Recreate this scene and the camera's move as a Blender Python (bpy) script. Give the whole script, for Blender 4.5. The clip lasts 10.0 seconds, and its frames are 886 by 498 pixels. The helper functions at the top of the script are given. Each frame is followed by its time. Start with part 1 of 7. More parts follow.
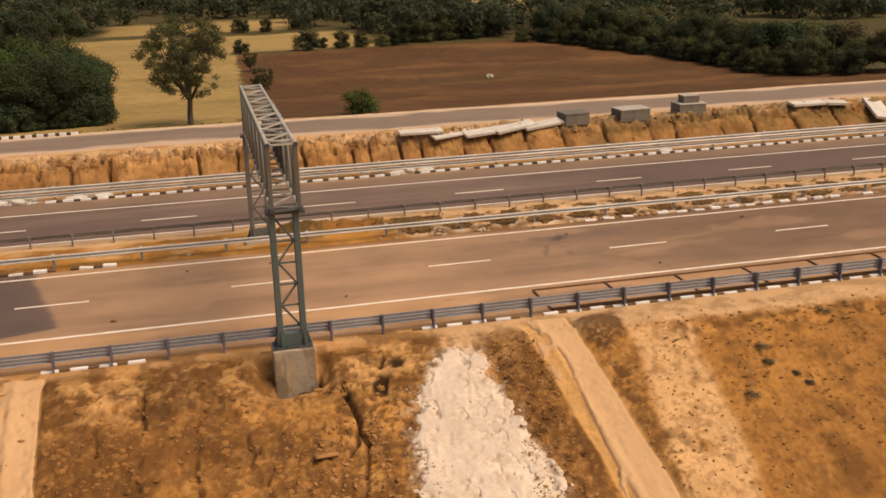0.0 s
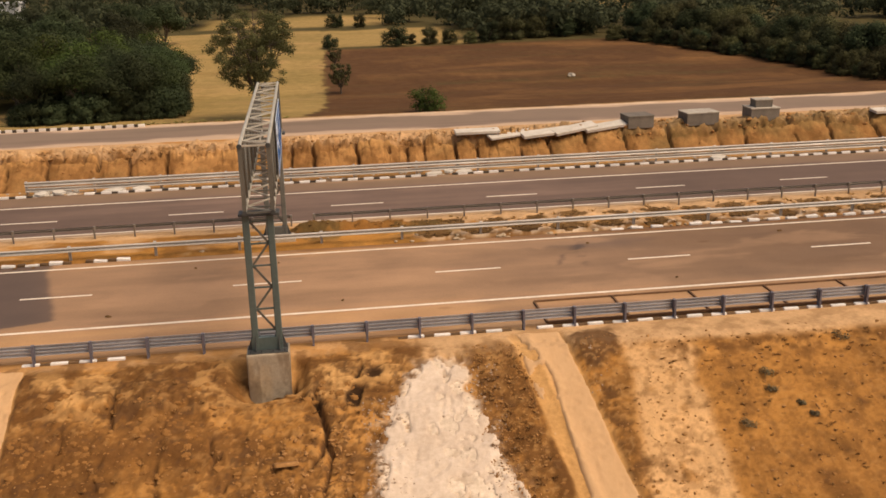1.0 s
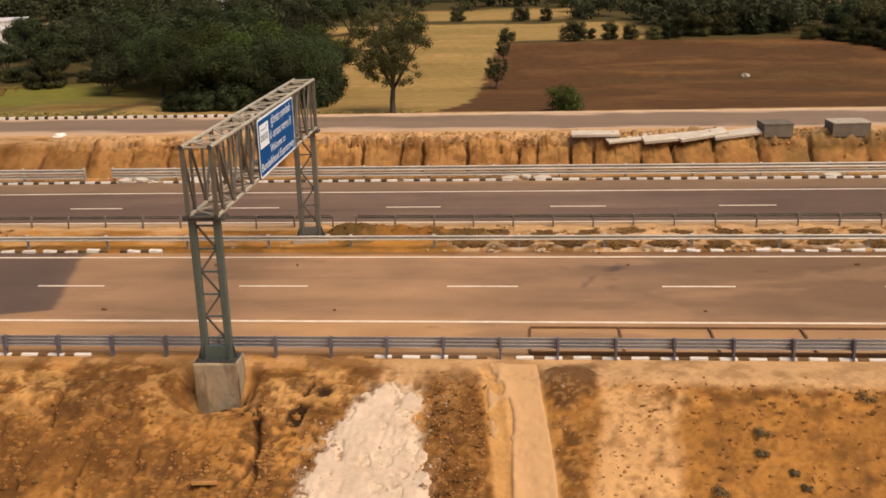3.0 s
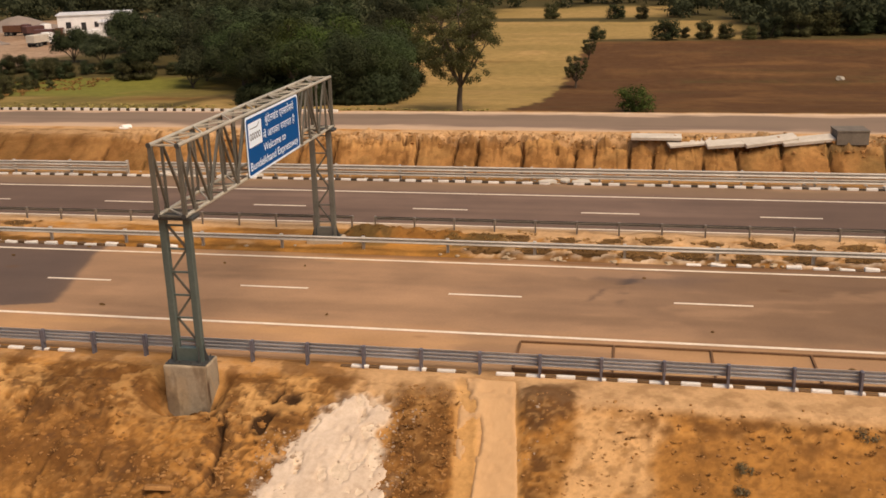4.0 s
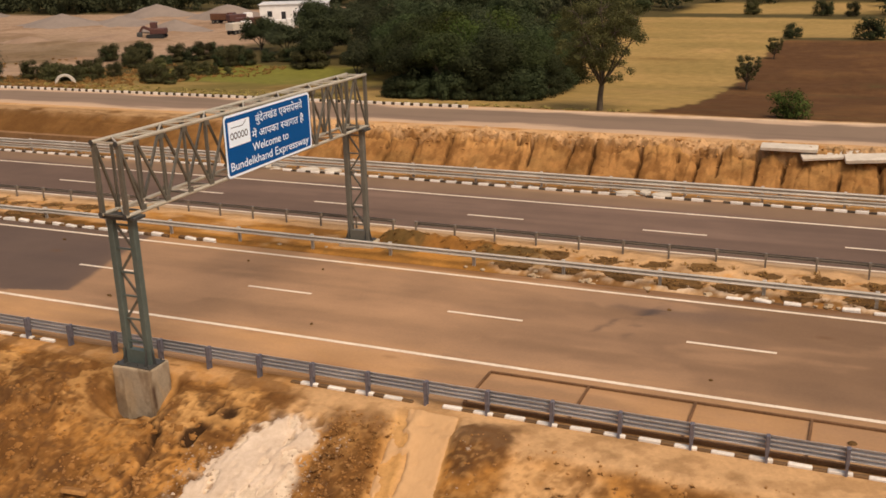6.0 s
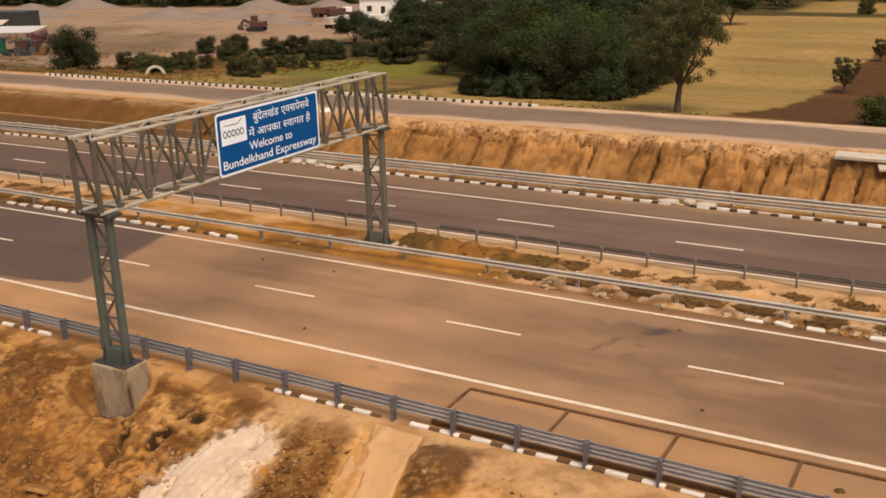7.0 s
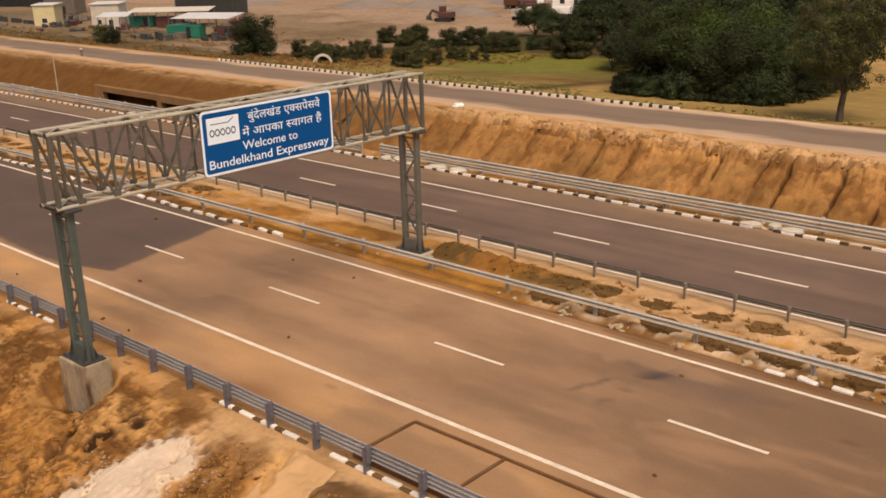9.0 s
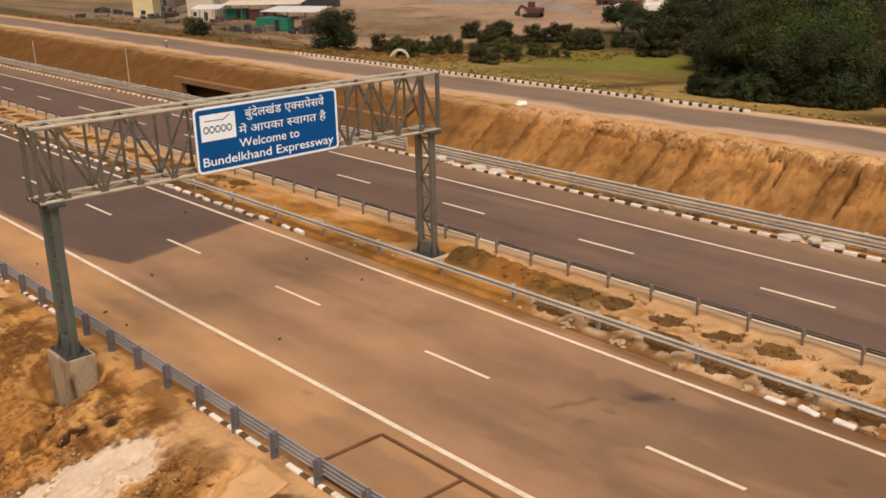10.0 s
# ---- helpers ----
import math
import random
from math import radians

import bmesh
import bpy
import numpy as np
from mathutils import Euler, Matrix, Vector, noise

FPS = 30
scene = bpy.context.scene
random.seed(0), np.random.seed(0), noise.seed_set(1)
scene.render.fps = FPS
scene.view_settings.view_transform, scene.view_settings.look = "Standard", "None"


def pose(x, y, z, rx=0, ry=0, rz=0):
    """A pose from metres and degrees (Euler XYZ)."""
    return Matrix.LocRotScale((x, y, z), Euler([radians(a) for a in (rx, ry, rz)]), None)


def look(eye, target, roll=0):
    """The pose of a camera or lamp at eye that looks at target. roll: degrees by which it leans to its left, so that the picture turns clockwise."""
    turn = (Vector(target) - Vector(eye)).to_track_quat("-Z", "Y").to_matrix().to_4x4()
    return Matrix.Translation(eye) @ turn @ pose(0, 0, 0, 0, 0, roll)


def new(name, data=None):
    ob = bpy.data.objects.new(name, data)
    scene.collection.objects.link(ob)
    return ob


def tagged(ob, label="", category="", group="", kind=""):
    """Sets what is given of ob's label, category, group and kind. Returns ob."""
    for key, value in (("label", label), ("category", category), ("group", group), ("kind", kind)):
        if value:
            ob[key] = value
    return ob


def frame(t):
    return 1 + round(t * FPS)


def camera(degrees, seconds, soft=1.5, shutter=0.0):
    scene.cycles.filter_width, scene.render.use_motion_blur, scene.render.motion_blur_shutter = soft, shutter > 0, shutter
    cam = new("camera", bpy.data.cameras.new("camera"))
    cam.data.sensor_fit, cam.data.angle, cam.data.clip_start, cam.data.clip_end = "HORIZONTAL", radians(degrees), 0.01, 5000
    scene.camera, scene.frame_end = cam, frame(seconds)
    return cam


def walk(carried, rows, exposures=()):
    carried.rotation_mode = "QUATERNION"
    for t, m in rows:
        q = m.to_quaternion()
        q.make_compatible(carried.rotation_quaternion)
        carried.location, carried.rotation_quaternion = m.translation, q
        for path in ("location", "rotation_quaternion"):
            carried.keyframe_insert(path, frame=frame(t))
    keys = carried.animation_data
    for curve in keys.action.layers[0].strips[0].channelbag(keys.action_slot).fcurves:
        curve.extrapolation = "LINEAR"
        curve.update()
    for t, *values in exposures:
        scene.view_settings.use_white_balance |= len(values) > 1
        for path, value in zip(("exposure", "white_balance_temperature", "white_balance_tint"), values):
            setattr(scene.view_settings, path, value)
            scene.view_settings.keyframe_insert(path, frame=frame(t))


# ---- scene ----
cam = camera(48.1, 10.0, soft=1.65)
PATH = [
    (0, (1.272, -0.525, 14.478), (1.725, 1.329, 13.882), -1.5),
    (0.5, (3.442, -0.394, 14.424), (3.799, 1.482, 13.829), -1.6),
    (1, (5.754, -0.073, 14.399), (6.005, 1.819, 13.801), -1.4),
    (1.5, (8.065, 0.372, 14.377), (8.207, 2.275, 13.778), -1.5),
    (2, (10.254, 0.991, 14.302), (10.292, 2.899, 13.703), -1.5),
    (2.5, (12.258, 1.707, 14.249), (12.196, 3.613, 13.649), -1.6),
    (4, (18.091, 4.587, 14.006), (17.727, 6.459, 13.403), -1.5),
    (4.5, (19.969, 5.752, 13.925), (19.502, 7.601, 13.323), -1.6),
    (5, (21.713, 6.922, 13.868), (21.146, 8.743, 13.266), -1.5),
    (5.5, (23.397, 8.134, 13.834), (22.735, 9.922, 13.23), -1.6),
    (7, (27.879, 12.627, 13.655), (26.929, 14.278, 13.046), -1.6),
    (7.5, (29.125, 14.061, 13.621), (28.09, 15.661, 13.012), -1.5),
    (8, (30.306, 15.701, 13.585), (29.185, 17.241, 12.973), -1.5),
    (8.5, (31.322, 17.288, 13.553), (30.125, 18.768, 12.939), -1.6),
    (9, (32.451, 19.094, 13.525), (31.168, 20.501, 12.91), -1.6),
    (9.5, (33.273, 20.695, 13.479), (31.924, 22.036, 12.862), -1.6),
    (10, (34.065, 22.351, 13.439), (32.648, 23.619, 12.82), -1.5),
]
walk(cam, [(t, look(eye, target, roll)) for t, eye, target, roll in PATH], [(0, 0.16, 7550, 16), (10, 0.07, 7650, 16)])


# ---- light ----
SUN_EL, SUN_AZ = 56.0, 128.0
world = bpy.data.worlds.new("sky")
scene.world = world
world.use_nodes = True
wn = world.node_tree.nodes
sky = wn.new("ShaderNodeTexSky")
sky.sky_type = "NISHITA"
sky.sun_disc = False
sky.sun_elevation, sky.sun_rotation = radians(SUN_EL), radians(SUN_AZ)
sky.air_density, sky.dust_density, sky.ozone_density = 1.0, 5.0, 1.0
wn["Background"].inputs["Strength"].default_value = 0.12
world.node_tree.links.new(sky.outputs[0], wn["Background"].inputs["Color"])
sun = new("sun", bpy.data.lights.new("sun", "SUN"))
sun.data.energy, sun.data.angle, sun.data.color = 2.1, radians(36), (1.0, 0.93, 0.82)
sd = Vector((math.sin(radians(SUN_AZ)) * math.cos(radians(SUN_EL)), math.cos(radians(SUN_AZ)) * math.cos(radians(SUN_EL)), math.sin(radians(SUN_EL))))
sun.matrix_world = look(sd * 50, (0, 0, 0))


# ---- numeric noise for shapes ----
def value_noise(x, y, seed=0):
    """Smooth noise from -1 to 1 on arrays."""
    xi, yi = np.floor(x).astype(np.int64), np.floor(y).astype(np.int64)
    fx, fy = x - xi, y - yi
    fx, fy = fx * fx * (3 - 2 * fx), fy * fy * (3 - 2 * fy)

    def h(a, b):
        n = (a * 374761393 + b * 668265263 + seed * 982451653) & 0x7FFFFFFF
        n = ((n ^ (n >> 13)) * 1274126177) & 0x7FFFFFFF
        return ((n ^ (n >> 16)) & 0xFFFF) / 32767.5 - 1.0
    top = h(xi, yi) * (1 - fx) + h(xi + 1, yi) * fx
    low = h(xi, yi + 1) * (1 - fx) + h(xi + 1, yi + 1) * fx
    return top * (1 - fy) + low * fy


def fbm(x, y, octaves=4, seed=0):
    total, amp = np.zeros(np.broadcast(x, y).shape), 0.5
    for k in range(octaves):
        total = total + amp * value_noise(x * 2 ** k, y * 2 ** k, seed + 17 * k)
        amp *= 0.5
    return total


def step(a, b, v):
    s = np.clip((v - a) / (b - a), 0, 1)
    return s * s * (3 - 2 * s)


# ---- materials ----
def surface(name, dark, light, rough=0.85, coarse=0.4, fine=6.0, bump=0.3, depth=0.02, metal=0.0, attr=None, per_object=0.0, contrast=0.35, stretch=(1, 1, 1), spec=0.3):
    """A procedural surface: two scales of colour, fine relief; attr multiplies in a colour attribute."""
    m = bpy.data.materials.new(name)
    m.use_nodes = True
    nt = m.node_tree
    n, l = nt.nodes, nt.links
    bsdf = n["Principled BSDF"]
    bsdf.inputs["Metallic"].default_value = metal
    bsdf.inputs["Specular IOR Level"].default_value = spec
    co = n.new("ShaderNodeTexCoord")
    mp = n.new("ShaderNodeMapping")
    mp.inputs["Scale"].default_value = stretch
    l.new(co.outputs["Object"], mp.inputs["Vector"])
    big = n.new("ShaderNodeTexNoise")
    big.inputs["Scale"].default_value, big.inputs["Detail"].default_value, big.inputs["Roughness"].default_value = coarse, 8, 0.62
    small = n.new("ShaderNodeTexNoise")
    small.inputs["Scale"].default_value, small.inputs["Detail"].default_value, small.inputs["Roughness"].default_value = fine, 6, 0.7
    for t in (big, small):
        l.new(mp.outputs[0], t.inputs["Vector"])
    add = n.new("ShaderNodeMix")
    add.inputs[0].default_value = 0.45
    l.new(big.outputs[0], add.inputs[2])
    l.new(small.outputs[0], add.inputs[3])
    ramp = n.new("ShaderNodeValToRGB")
    ramp.color_ramp.elements[0].position, ramp.color_ramp.elements[1].position = 0.5 - contrast / 2, 0.5 + contrast / 2
    ramp.color_ramp.elements[0].color, ramp.color_ramp.elements[1].color = (*dark, 1), (*light, 1)
    l.new(add.outputs[0], ramp.inputs[0])
    colour = ramp.outputs[0]
    if attr:
        at = n.new("ShaderNodeAttribute")
        at.attribute_name = attr
        mul = n.new("ShaderNodeMix")
        mul.data_type, mul.blend_type = "RGBA", "MULTIPLY"
        mul.inputs[0].default_value = 1.0
        l.new(colour, mul.inputs[6])
        l.new(at.outputs["Color"], mul.inputs[7])
        colour = mul.outputs[2]
    if per_object:
        info = n.new("ShaderNodeObjectInfo")
        rng = n.new("ShaderNodeMapRange")
        rng.inputs[3].default_value, rng.inputs[4].default_value = 1 - per_object, 1 + per_object
        l.new(info.outputs["Random"], rng.inputs[0])
        hsv = n.new("ShaderNodeHueSaturation")
        l.new(rng.outputs[0], hsv.inputs["Value"])
        l.new(colour, hsv.inputs["Color"])
        colour = hsv.outputs[0]
    l.new(colour, bsdf.inputs["Base Color"])
    rr = n.new("ShaderNodeMapRange")
    rr.inputs[3].default_value, rr.inputs[4].default_value = max(0.05, rough - 0.1), min(1, rough + 0.08)
    l.new(small.outputs[0], rr.inputs[0])
    l.new(rr.outputs[0], bsdf.inputs["Roughness"])
    if bump:
        b = n.new("ShaderNodeBump")
        b.inputs["Strength"].default_value, b.inputs["Distance"].default_value = bump, depth
        l.new(add.outputs[0], b.inputs["Height"])
        l.new(b.outputs[0], bsdf.inputs["Normal"])
    return m


def foliage(name, dark, light, spread=0.16, through_light=0.15):
    """Leaves: colour varied leaf by leaf and tree by tree, some light passing through."""
    m = bpy.data.materials.new(name)
    m.use_nodes = True
    nt = m.node_tree
    n, l = nt.nodes, nt.links
    bsdf = n["Principled BSDF"]
    bsdf.inputs["Roughness"].default_value = 0.75
    bsdf.inputs["Specular IOR Level"].default_value = 0.05
    geo = n.new("ShaderNodeNewGeometry")
    info = n.new("ShaderNodeObjectInfo")
    ramp = n.new("ShaderNodeValToRGB")
    ramp.color_ramp.elements[0].color, ramp.color_ramp.elements[1].color = (*dark, 1), (*light, 1)
    l.new(geo.outputs["Random Per Island"], ramp.inputs[0])
    hsv = n.new("ShaderNodeHueSaturation")
    for k, (a, b) in (("Value", (1 - 2 * spread, 1 + 2 * spread)), ("Hue", (0.5 - spread * 0.12, 0.5 + spread * 0.12))):
        rng = n.new("ShaderNodeMapRange")
        rng.inputs[3].default_value, rng.inputs[4].default_value = a, b
        l.new(info.outputs["Random"], rng.inputs[0])
        l.new(rng.outputs[0], hsv.inputs[k])
    # broad noise stands for lit sprays and dark gaps, put into leaf colour
    co = n.new("ShaderNodeTexCoord")
    sprays = n.new("ShaderNodeTexNoise")
    sprays.inputs["Scale"].default_value, sprays.inputs["Detail"].default_value = 0.45, 2
    l.new(co.outputs["Object"], sprays.inputs["Vector"])
    tone = n.new("ShaderNodeMapRange")
    tone.inputs[1].default_value, tone.inputs[2].default_value, tone.inputs[3].default_value, tone.inputs[4].default_value = 0.3, 0.7, 0.7, 1.3
    l.new(sprays.outputs[0], tone.inputs[0])
    branch = n.new("ShaderNodeMix")
    branch.data_type, branch.blend_type = "RGBA", "MULTIPLY"
    branch.inputs[0].default_value = 1.0
    l.new(ramp.outputs[0], branch.inputs[6])
    l.new(tone.outputs[0], branch.inputs[7])
    l.new(branch.outputs[2], hsv.inputs["Color"])
    l.new(hsv.outputs[0], bsdf.inputs["Base Color"])
    tr = n.new("ShaderNodeBsdfTranslucent")
    l.new(hsv.outputs[0], tr.inputs["Color"])
    mix = n.new("ShaderNodeMixShader")
    mix.inputs[0].default_value = through_light
    l.new(bsdf.outputs[0], mix.inputs[1])
    l.new(tr.outputs[0], mix.inputs[2])
    l.new(mix.outputs[0], n["Material Output"].inputs["Surface"])
    return m


M_GROUND = surface("earth", (0.66, 0.64, 0.61), (1.26, 1.24, 1.20), 0.95, 0.6, 6.0, 0.6, 0.06, attr="soil", contrast=0.40, spec=0.05)
M_LIME = surface("caked_lime", (0.40, 0.292, 0.200), (0.67, 0.535, 0.405), 0.95, 0.7, 5.0, 0.4, 0.035, contrast=0.40, spec=0.1)
M_SAND = surface("washed_sand", (0.41, 0.238, 0.112), (0.55, 0.340, 0.172), 0.95, 0.7, 8.0, 0.3, 0.03, contrast=0.5, spec=0.1, stretch=(1, 0.3, 1))
M_ROAD_A = surface("dusty_asphalt", (0.81, 0.80, 0.78), (1.15, 1.12, 1.06), 0.85, 0.3, 9.0, 0.2, 0.008, attr="soil", contrast=0.36, spec=0.25)
M_SVC = surface("worn_asphalt", (0.80, 0.80, 0.80), (1.12, 1.1, 1.08), 0.88, 0.2, 20.0, 0.15, 0.006, attr="soil", contrast=0.5, spec=0.2)
M_LINE = surface("road_paint", (0.46, 0.37, 0.27), (0.88, 0.77, 0.62), 0.75, 1.6, 9.0, 0.1, 0.004, contrast=0.45)
M_KERB_W = surface("white_kerb_paint", (0.55, 0.49, 0.42), (0.82, 0.78, 0.71), 0.8, 2.0, 12.0, 0.3, 0.01, per_object=0.12)
M_KERB_DUST = surface("dusty_black_kerb_paint", (0.075, 0.042, 0.02), (0.19, 0.105, 0.045), 0.9, 2.0, 12.0, 0.3, 0.01, per_object=0.25)
M_KERB_K = surface("black_kerb_paint", (0.020, 0.016, 0.012), (0.085, 0.062, 0.042), 0.8, 2.0, 12.0, 0.3, 0.01, per_object=0.25)
M_STEEL = surface("galvanised_steel", (0.105, 0.098, 0.078), (0.18, 0.168, 0.135), 0.5, 0.8, 9.0, 0.08, 0.004, metal=0.35, spec=0.4)
# tube colour raised to carry light caught from above on the truss
M_CHORD = surface("pale_galvanised_tube", (0.36, 0.325, 0.25), (0.58, 0.525, 0.41), 0.48, 0.9, 9.0, 0.06, 0.004, metal=0.3, spec=0.4)
M_POST = surface("leg_steel", (0.070, 0.100, 0.092), (0.125, 0.155, 0.138), 0.5, 0.7, 8.0, 0.08, 0.004, metal=0.35, spec=0.4)
M_FARLEG = surface("weathered_leg_steel", (0.115, 0.112, 0.092), (0.19, 0.182, 0.150), 0.5, 0.7, 8.0, 0.08, 0.004, metal=0.3, spec=0.4)
M_DARKSTEEL = surface("dark_steel", (0.045, 0.048, 0.045), (0.09, 0.09, 0.085), 0.55, 1.0, 8.0, 0.1, 0.004, metal=0.4)
M_RAIL = surface("rail_steel", (0.34, 0.338, 0.345), (0.54, 0.535, 0.54), 0.40, 0.5, 8.0, 0.05, 0.003, metal=0.5, spec=0.5)
M_RAIL_PALE = surface("dusty_rail_steel", (0.33, 0.29, 0.24), (0.56, 0.51, 0.435), 0.55, 0.5, 8.0, 0.05, 0.003, metal=0.25, spec=0.4)
M_RAIL_THIN = surface("weathered_rail_steel", (0.17, 0.14, 0.11), (0.30, 0.255, 0.205), 0.5, 0.8, 8.0, 0.05, 0.003, metal=0.35, spec=0.4)
M_RAILPOST = surface("rail_post_steel", (0.12, 0.115, 0.135), (0.22, 0.21, 0.24), 0.5, 1.0, 8.0, 0.05, 0.003, metal=0.4)
M_CONC = surface("concrete", (0.22, 0.185, 0.135), (0.46, 0.41, 0.33), 0.9, 1.6, 9.0, 0.35, 0.015, per_object=0.08)
M_PLINTH = surface("stained_plinth_concrete", (0.68, 0.67, 0.65), (1.22, 1.2, 1.16), 0.9, 1.1, 9.0, 0.5, 0.03, attr="soil", contrast=0.42)
M_CONC_PALE = surface("pale_concrete", (0.38, 0.33, 0.26), (0.60, 0.54, 0.45), 0.9, 0.9, 9.0, 0.35, 0.015, per_object=0.06)
M_CONC_GREY = surface("grey_concrete", (0.105, 0.088, 0.068), (0.20, 0.17, 0.132), 0.9, 1.2, 9.0, 0.35, 0.02, per_object=0.08)
M_WALLCONC = surface("stained_concrete", (0.17, 0.090, 0.038), (0.30, 0.162, 0.070), 0.92, 0.25, 3.0, 0.3, 0.02)
M_RUST = surface("rusty_form_steel", (0.085, 0.040, 0.016), (0.19, 0.095, 0.042), 0.85, 1.5, 12.0, 0.3, 0.01)
M_STONE = surface("rubble_stone", (0.19, 0.088, 0.030), (0.40, 0.205, 0.074), 0.95, 1.5, 7.0, 0.5, 0.03, spec=0.1)
M_CLOD = surface("earth_clod", (0.15, 0.066, 0.020), (0.35, 0.165, 0.050), 0.95, 0.9, 6.0, 0.8, 0.05, spec=0.05)
M_PALESTONE = surface("lime_rubble", (0.22, 0.150, 0.098), (0.42, 0.31, 0.215), 0.95, 1.5, 7.0, 0.5, 0.03, spec=0.1)
M_PALELUMP = surface("crumbled_concrete", (0.26, 0.185, 0.11), (0.50, 0.38, 0.25), 0.95, 1.5, 8.0, 0.5, 0.03, spec=0.1)
M_PIT = surface("dark_pit_soil", (0.080, 0.043, 0.016), (0.175, 0.094, 0.034), 0.97, 1.2, 6.0, 0.8, 0.06, per_object=0.2, spec=0.1)
M_BLUE = surface("blue_sign_sheet", (0.0003, 0.066, 0.235), (0.0006, 0.083, 0.275), 0.6, 0.6, 6.0, 0.03, 0.002, spec=0.06)
M_WHITE = surface("white_sign_sheet", (0.74, 0.86, 0.97), (0.80, 0.91, 0.99), 0.45, 0.8, 6.0, 0.02, 0.002, spec=0.4)
M_LOGO = surface("dark_logo_ink", (0.05, 0.05, 0.06), (0.09, 0.08, 0.09), 0.5, 0.8, 6.0, 0.0, 0.002)
M_BARK = surface("bark", (0.045, 0.032, 0.022), (0.13, 0.10, 0.07), 0.95, 2.0, 9.0, 0.8, 0.05, per_object=0.2, stretch=(1, 1, 0.25))
M_LEAF = foliage("dark_leaves", (0.037, 0.047, 0.022), (0.050, 0.060, 0.027), 0.16, 0.25)
M_LEAF_DRY = foliage("dry_leaves", (0.060, 0.060, 0.024), (0.108, 0.102, 0.042), 0.16, 0.3)
M_LEAF_MID = foliage("mid_leaves", (0.039, 0.051, 0.021), (0.055, 0.069, 0.026), 0.16, 0.25)
M_LEAF_BRIGHT = foliage("bright_leaves", (0.042, 0.058, 0.015), (0.066, 0.086, 0.022))
M_LEAF_FAR = foliage("wood_leaves", (0.046, 0.054, 0.029), (0.070, 0.076, 0.038), 0.24, 0.35)
M_LEAF_HEDGE = foliage("hedge_leaves", (0.066, 0.064, 0.028), (0.100, 0.094, 0.042), 0.16, 0.4)
M_SCRUB = foliage("scrub", (0.22, 0.118, 0.042), (0.40, 0.225, 0.080), 0.05, 0.45)
M_SHRUB = foliage("grey_green_shrub", (0.17, 0.142, 0.078), (0.26, 0.215, 0.118), 0.08, 0.5)
M_GRASS = foliage("dry_grass", (0.16, 0.12, 0.04), (0.36, 0.28, 0.10))
M_PLASTER = surface("white_plaster", (0.62, 0.60, 0.56), (0.80, 0.79, 0.76), 0.85, 0.5, 4.0, 0.1, 0.01)
M_TIN = surface("pale_tin_roof", (0.55, 0.53, 0.50), (0.76, 0.74, 0.70), 0.5, 0.5, 5.0, 0.1, 0.01, metal=0.2)
M_GREEN = surface("green_sheet", (0.01, 0.11, 0.075), (0.02, 0.20, 0.13), 0.5, 0.6, 5.0, 0.1, 0.01)
M_MAROON = surface("maroon_paint", (0.065, 0.029, 0.024), (0.12, 0.050, 0.040), 0.6, 0.7, 5.0, 0.1, 0.01)
M_ORANGE = surface("machine_paint", (0.07, 0.03, 0.016), (0.14, 0.06, 0.03), 0.55, 0.8, 5.0, 0.1, 0.01)
M_BLACK = surface("black_rubber", (0.012, 0.012, 0.012), (0.03, 0.03, 0.03), 0.8, 1.0, 8.0, 0.1, 0.01)
M_GLASS = surface("window_dark", (0.02, 0.022, 0.025), (0.04, 0.042, 0.045), 0.15, 0.5, 3.0, 0.0, 0.01, spec=0.6)
M_SPOIL = surface("spoil", (0.20, 0.13, 0.085), (0.31, 0.21, 0.14), 0.95, 0.4, 5.0, 0.5, 0.06)
M_GRAVEL = surface("gravel", (0.17, 0.135, 0.108), (0.26, 0.205, 0.165), 0.95, 0.3, 5.0, 0.6, 0.1)
M_YELLOWPAINT = surface("cream_paint", (0.48, 0.40, 0.22), (0.62, 0.54, 0.32), 0.8, 0.5, 4.0, 0.1, 0.01)


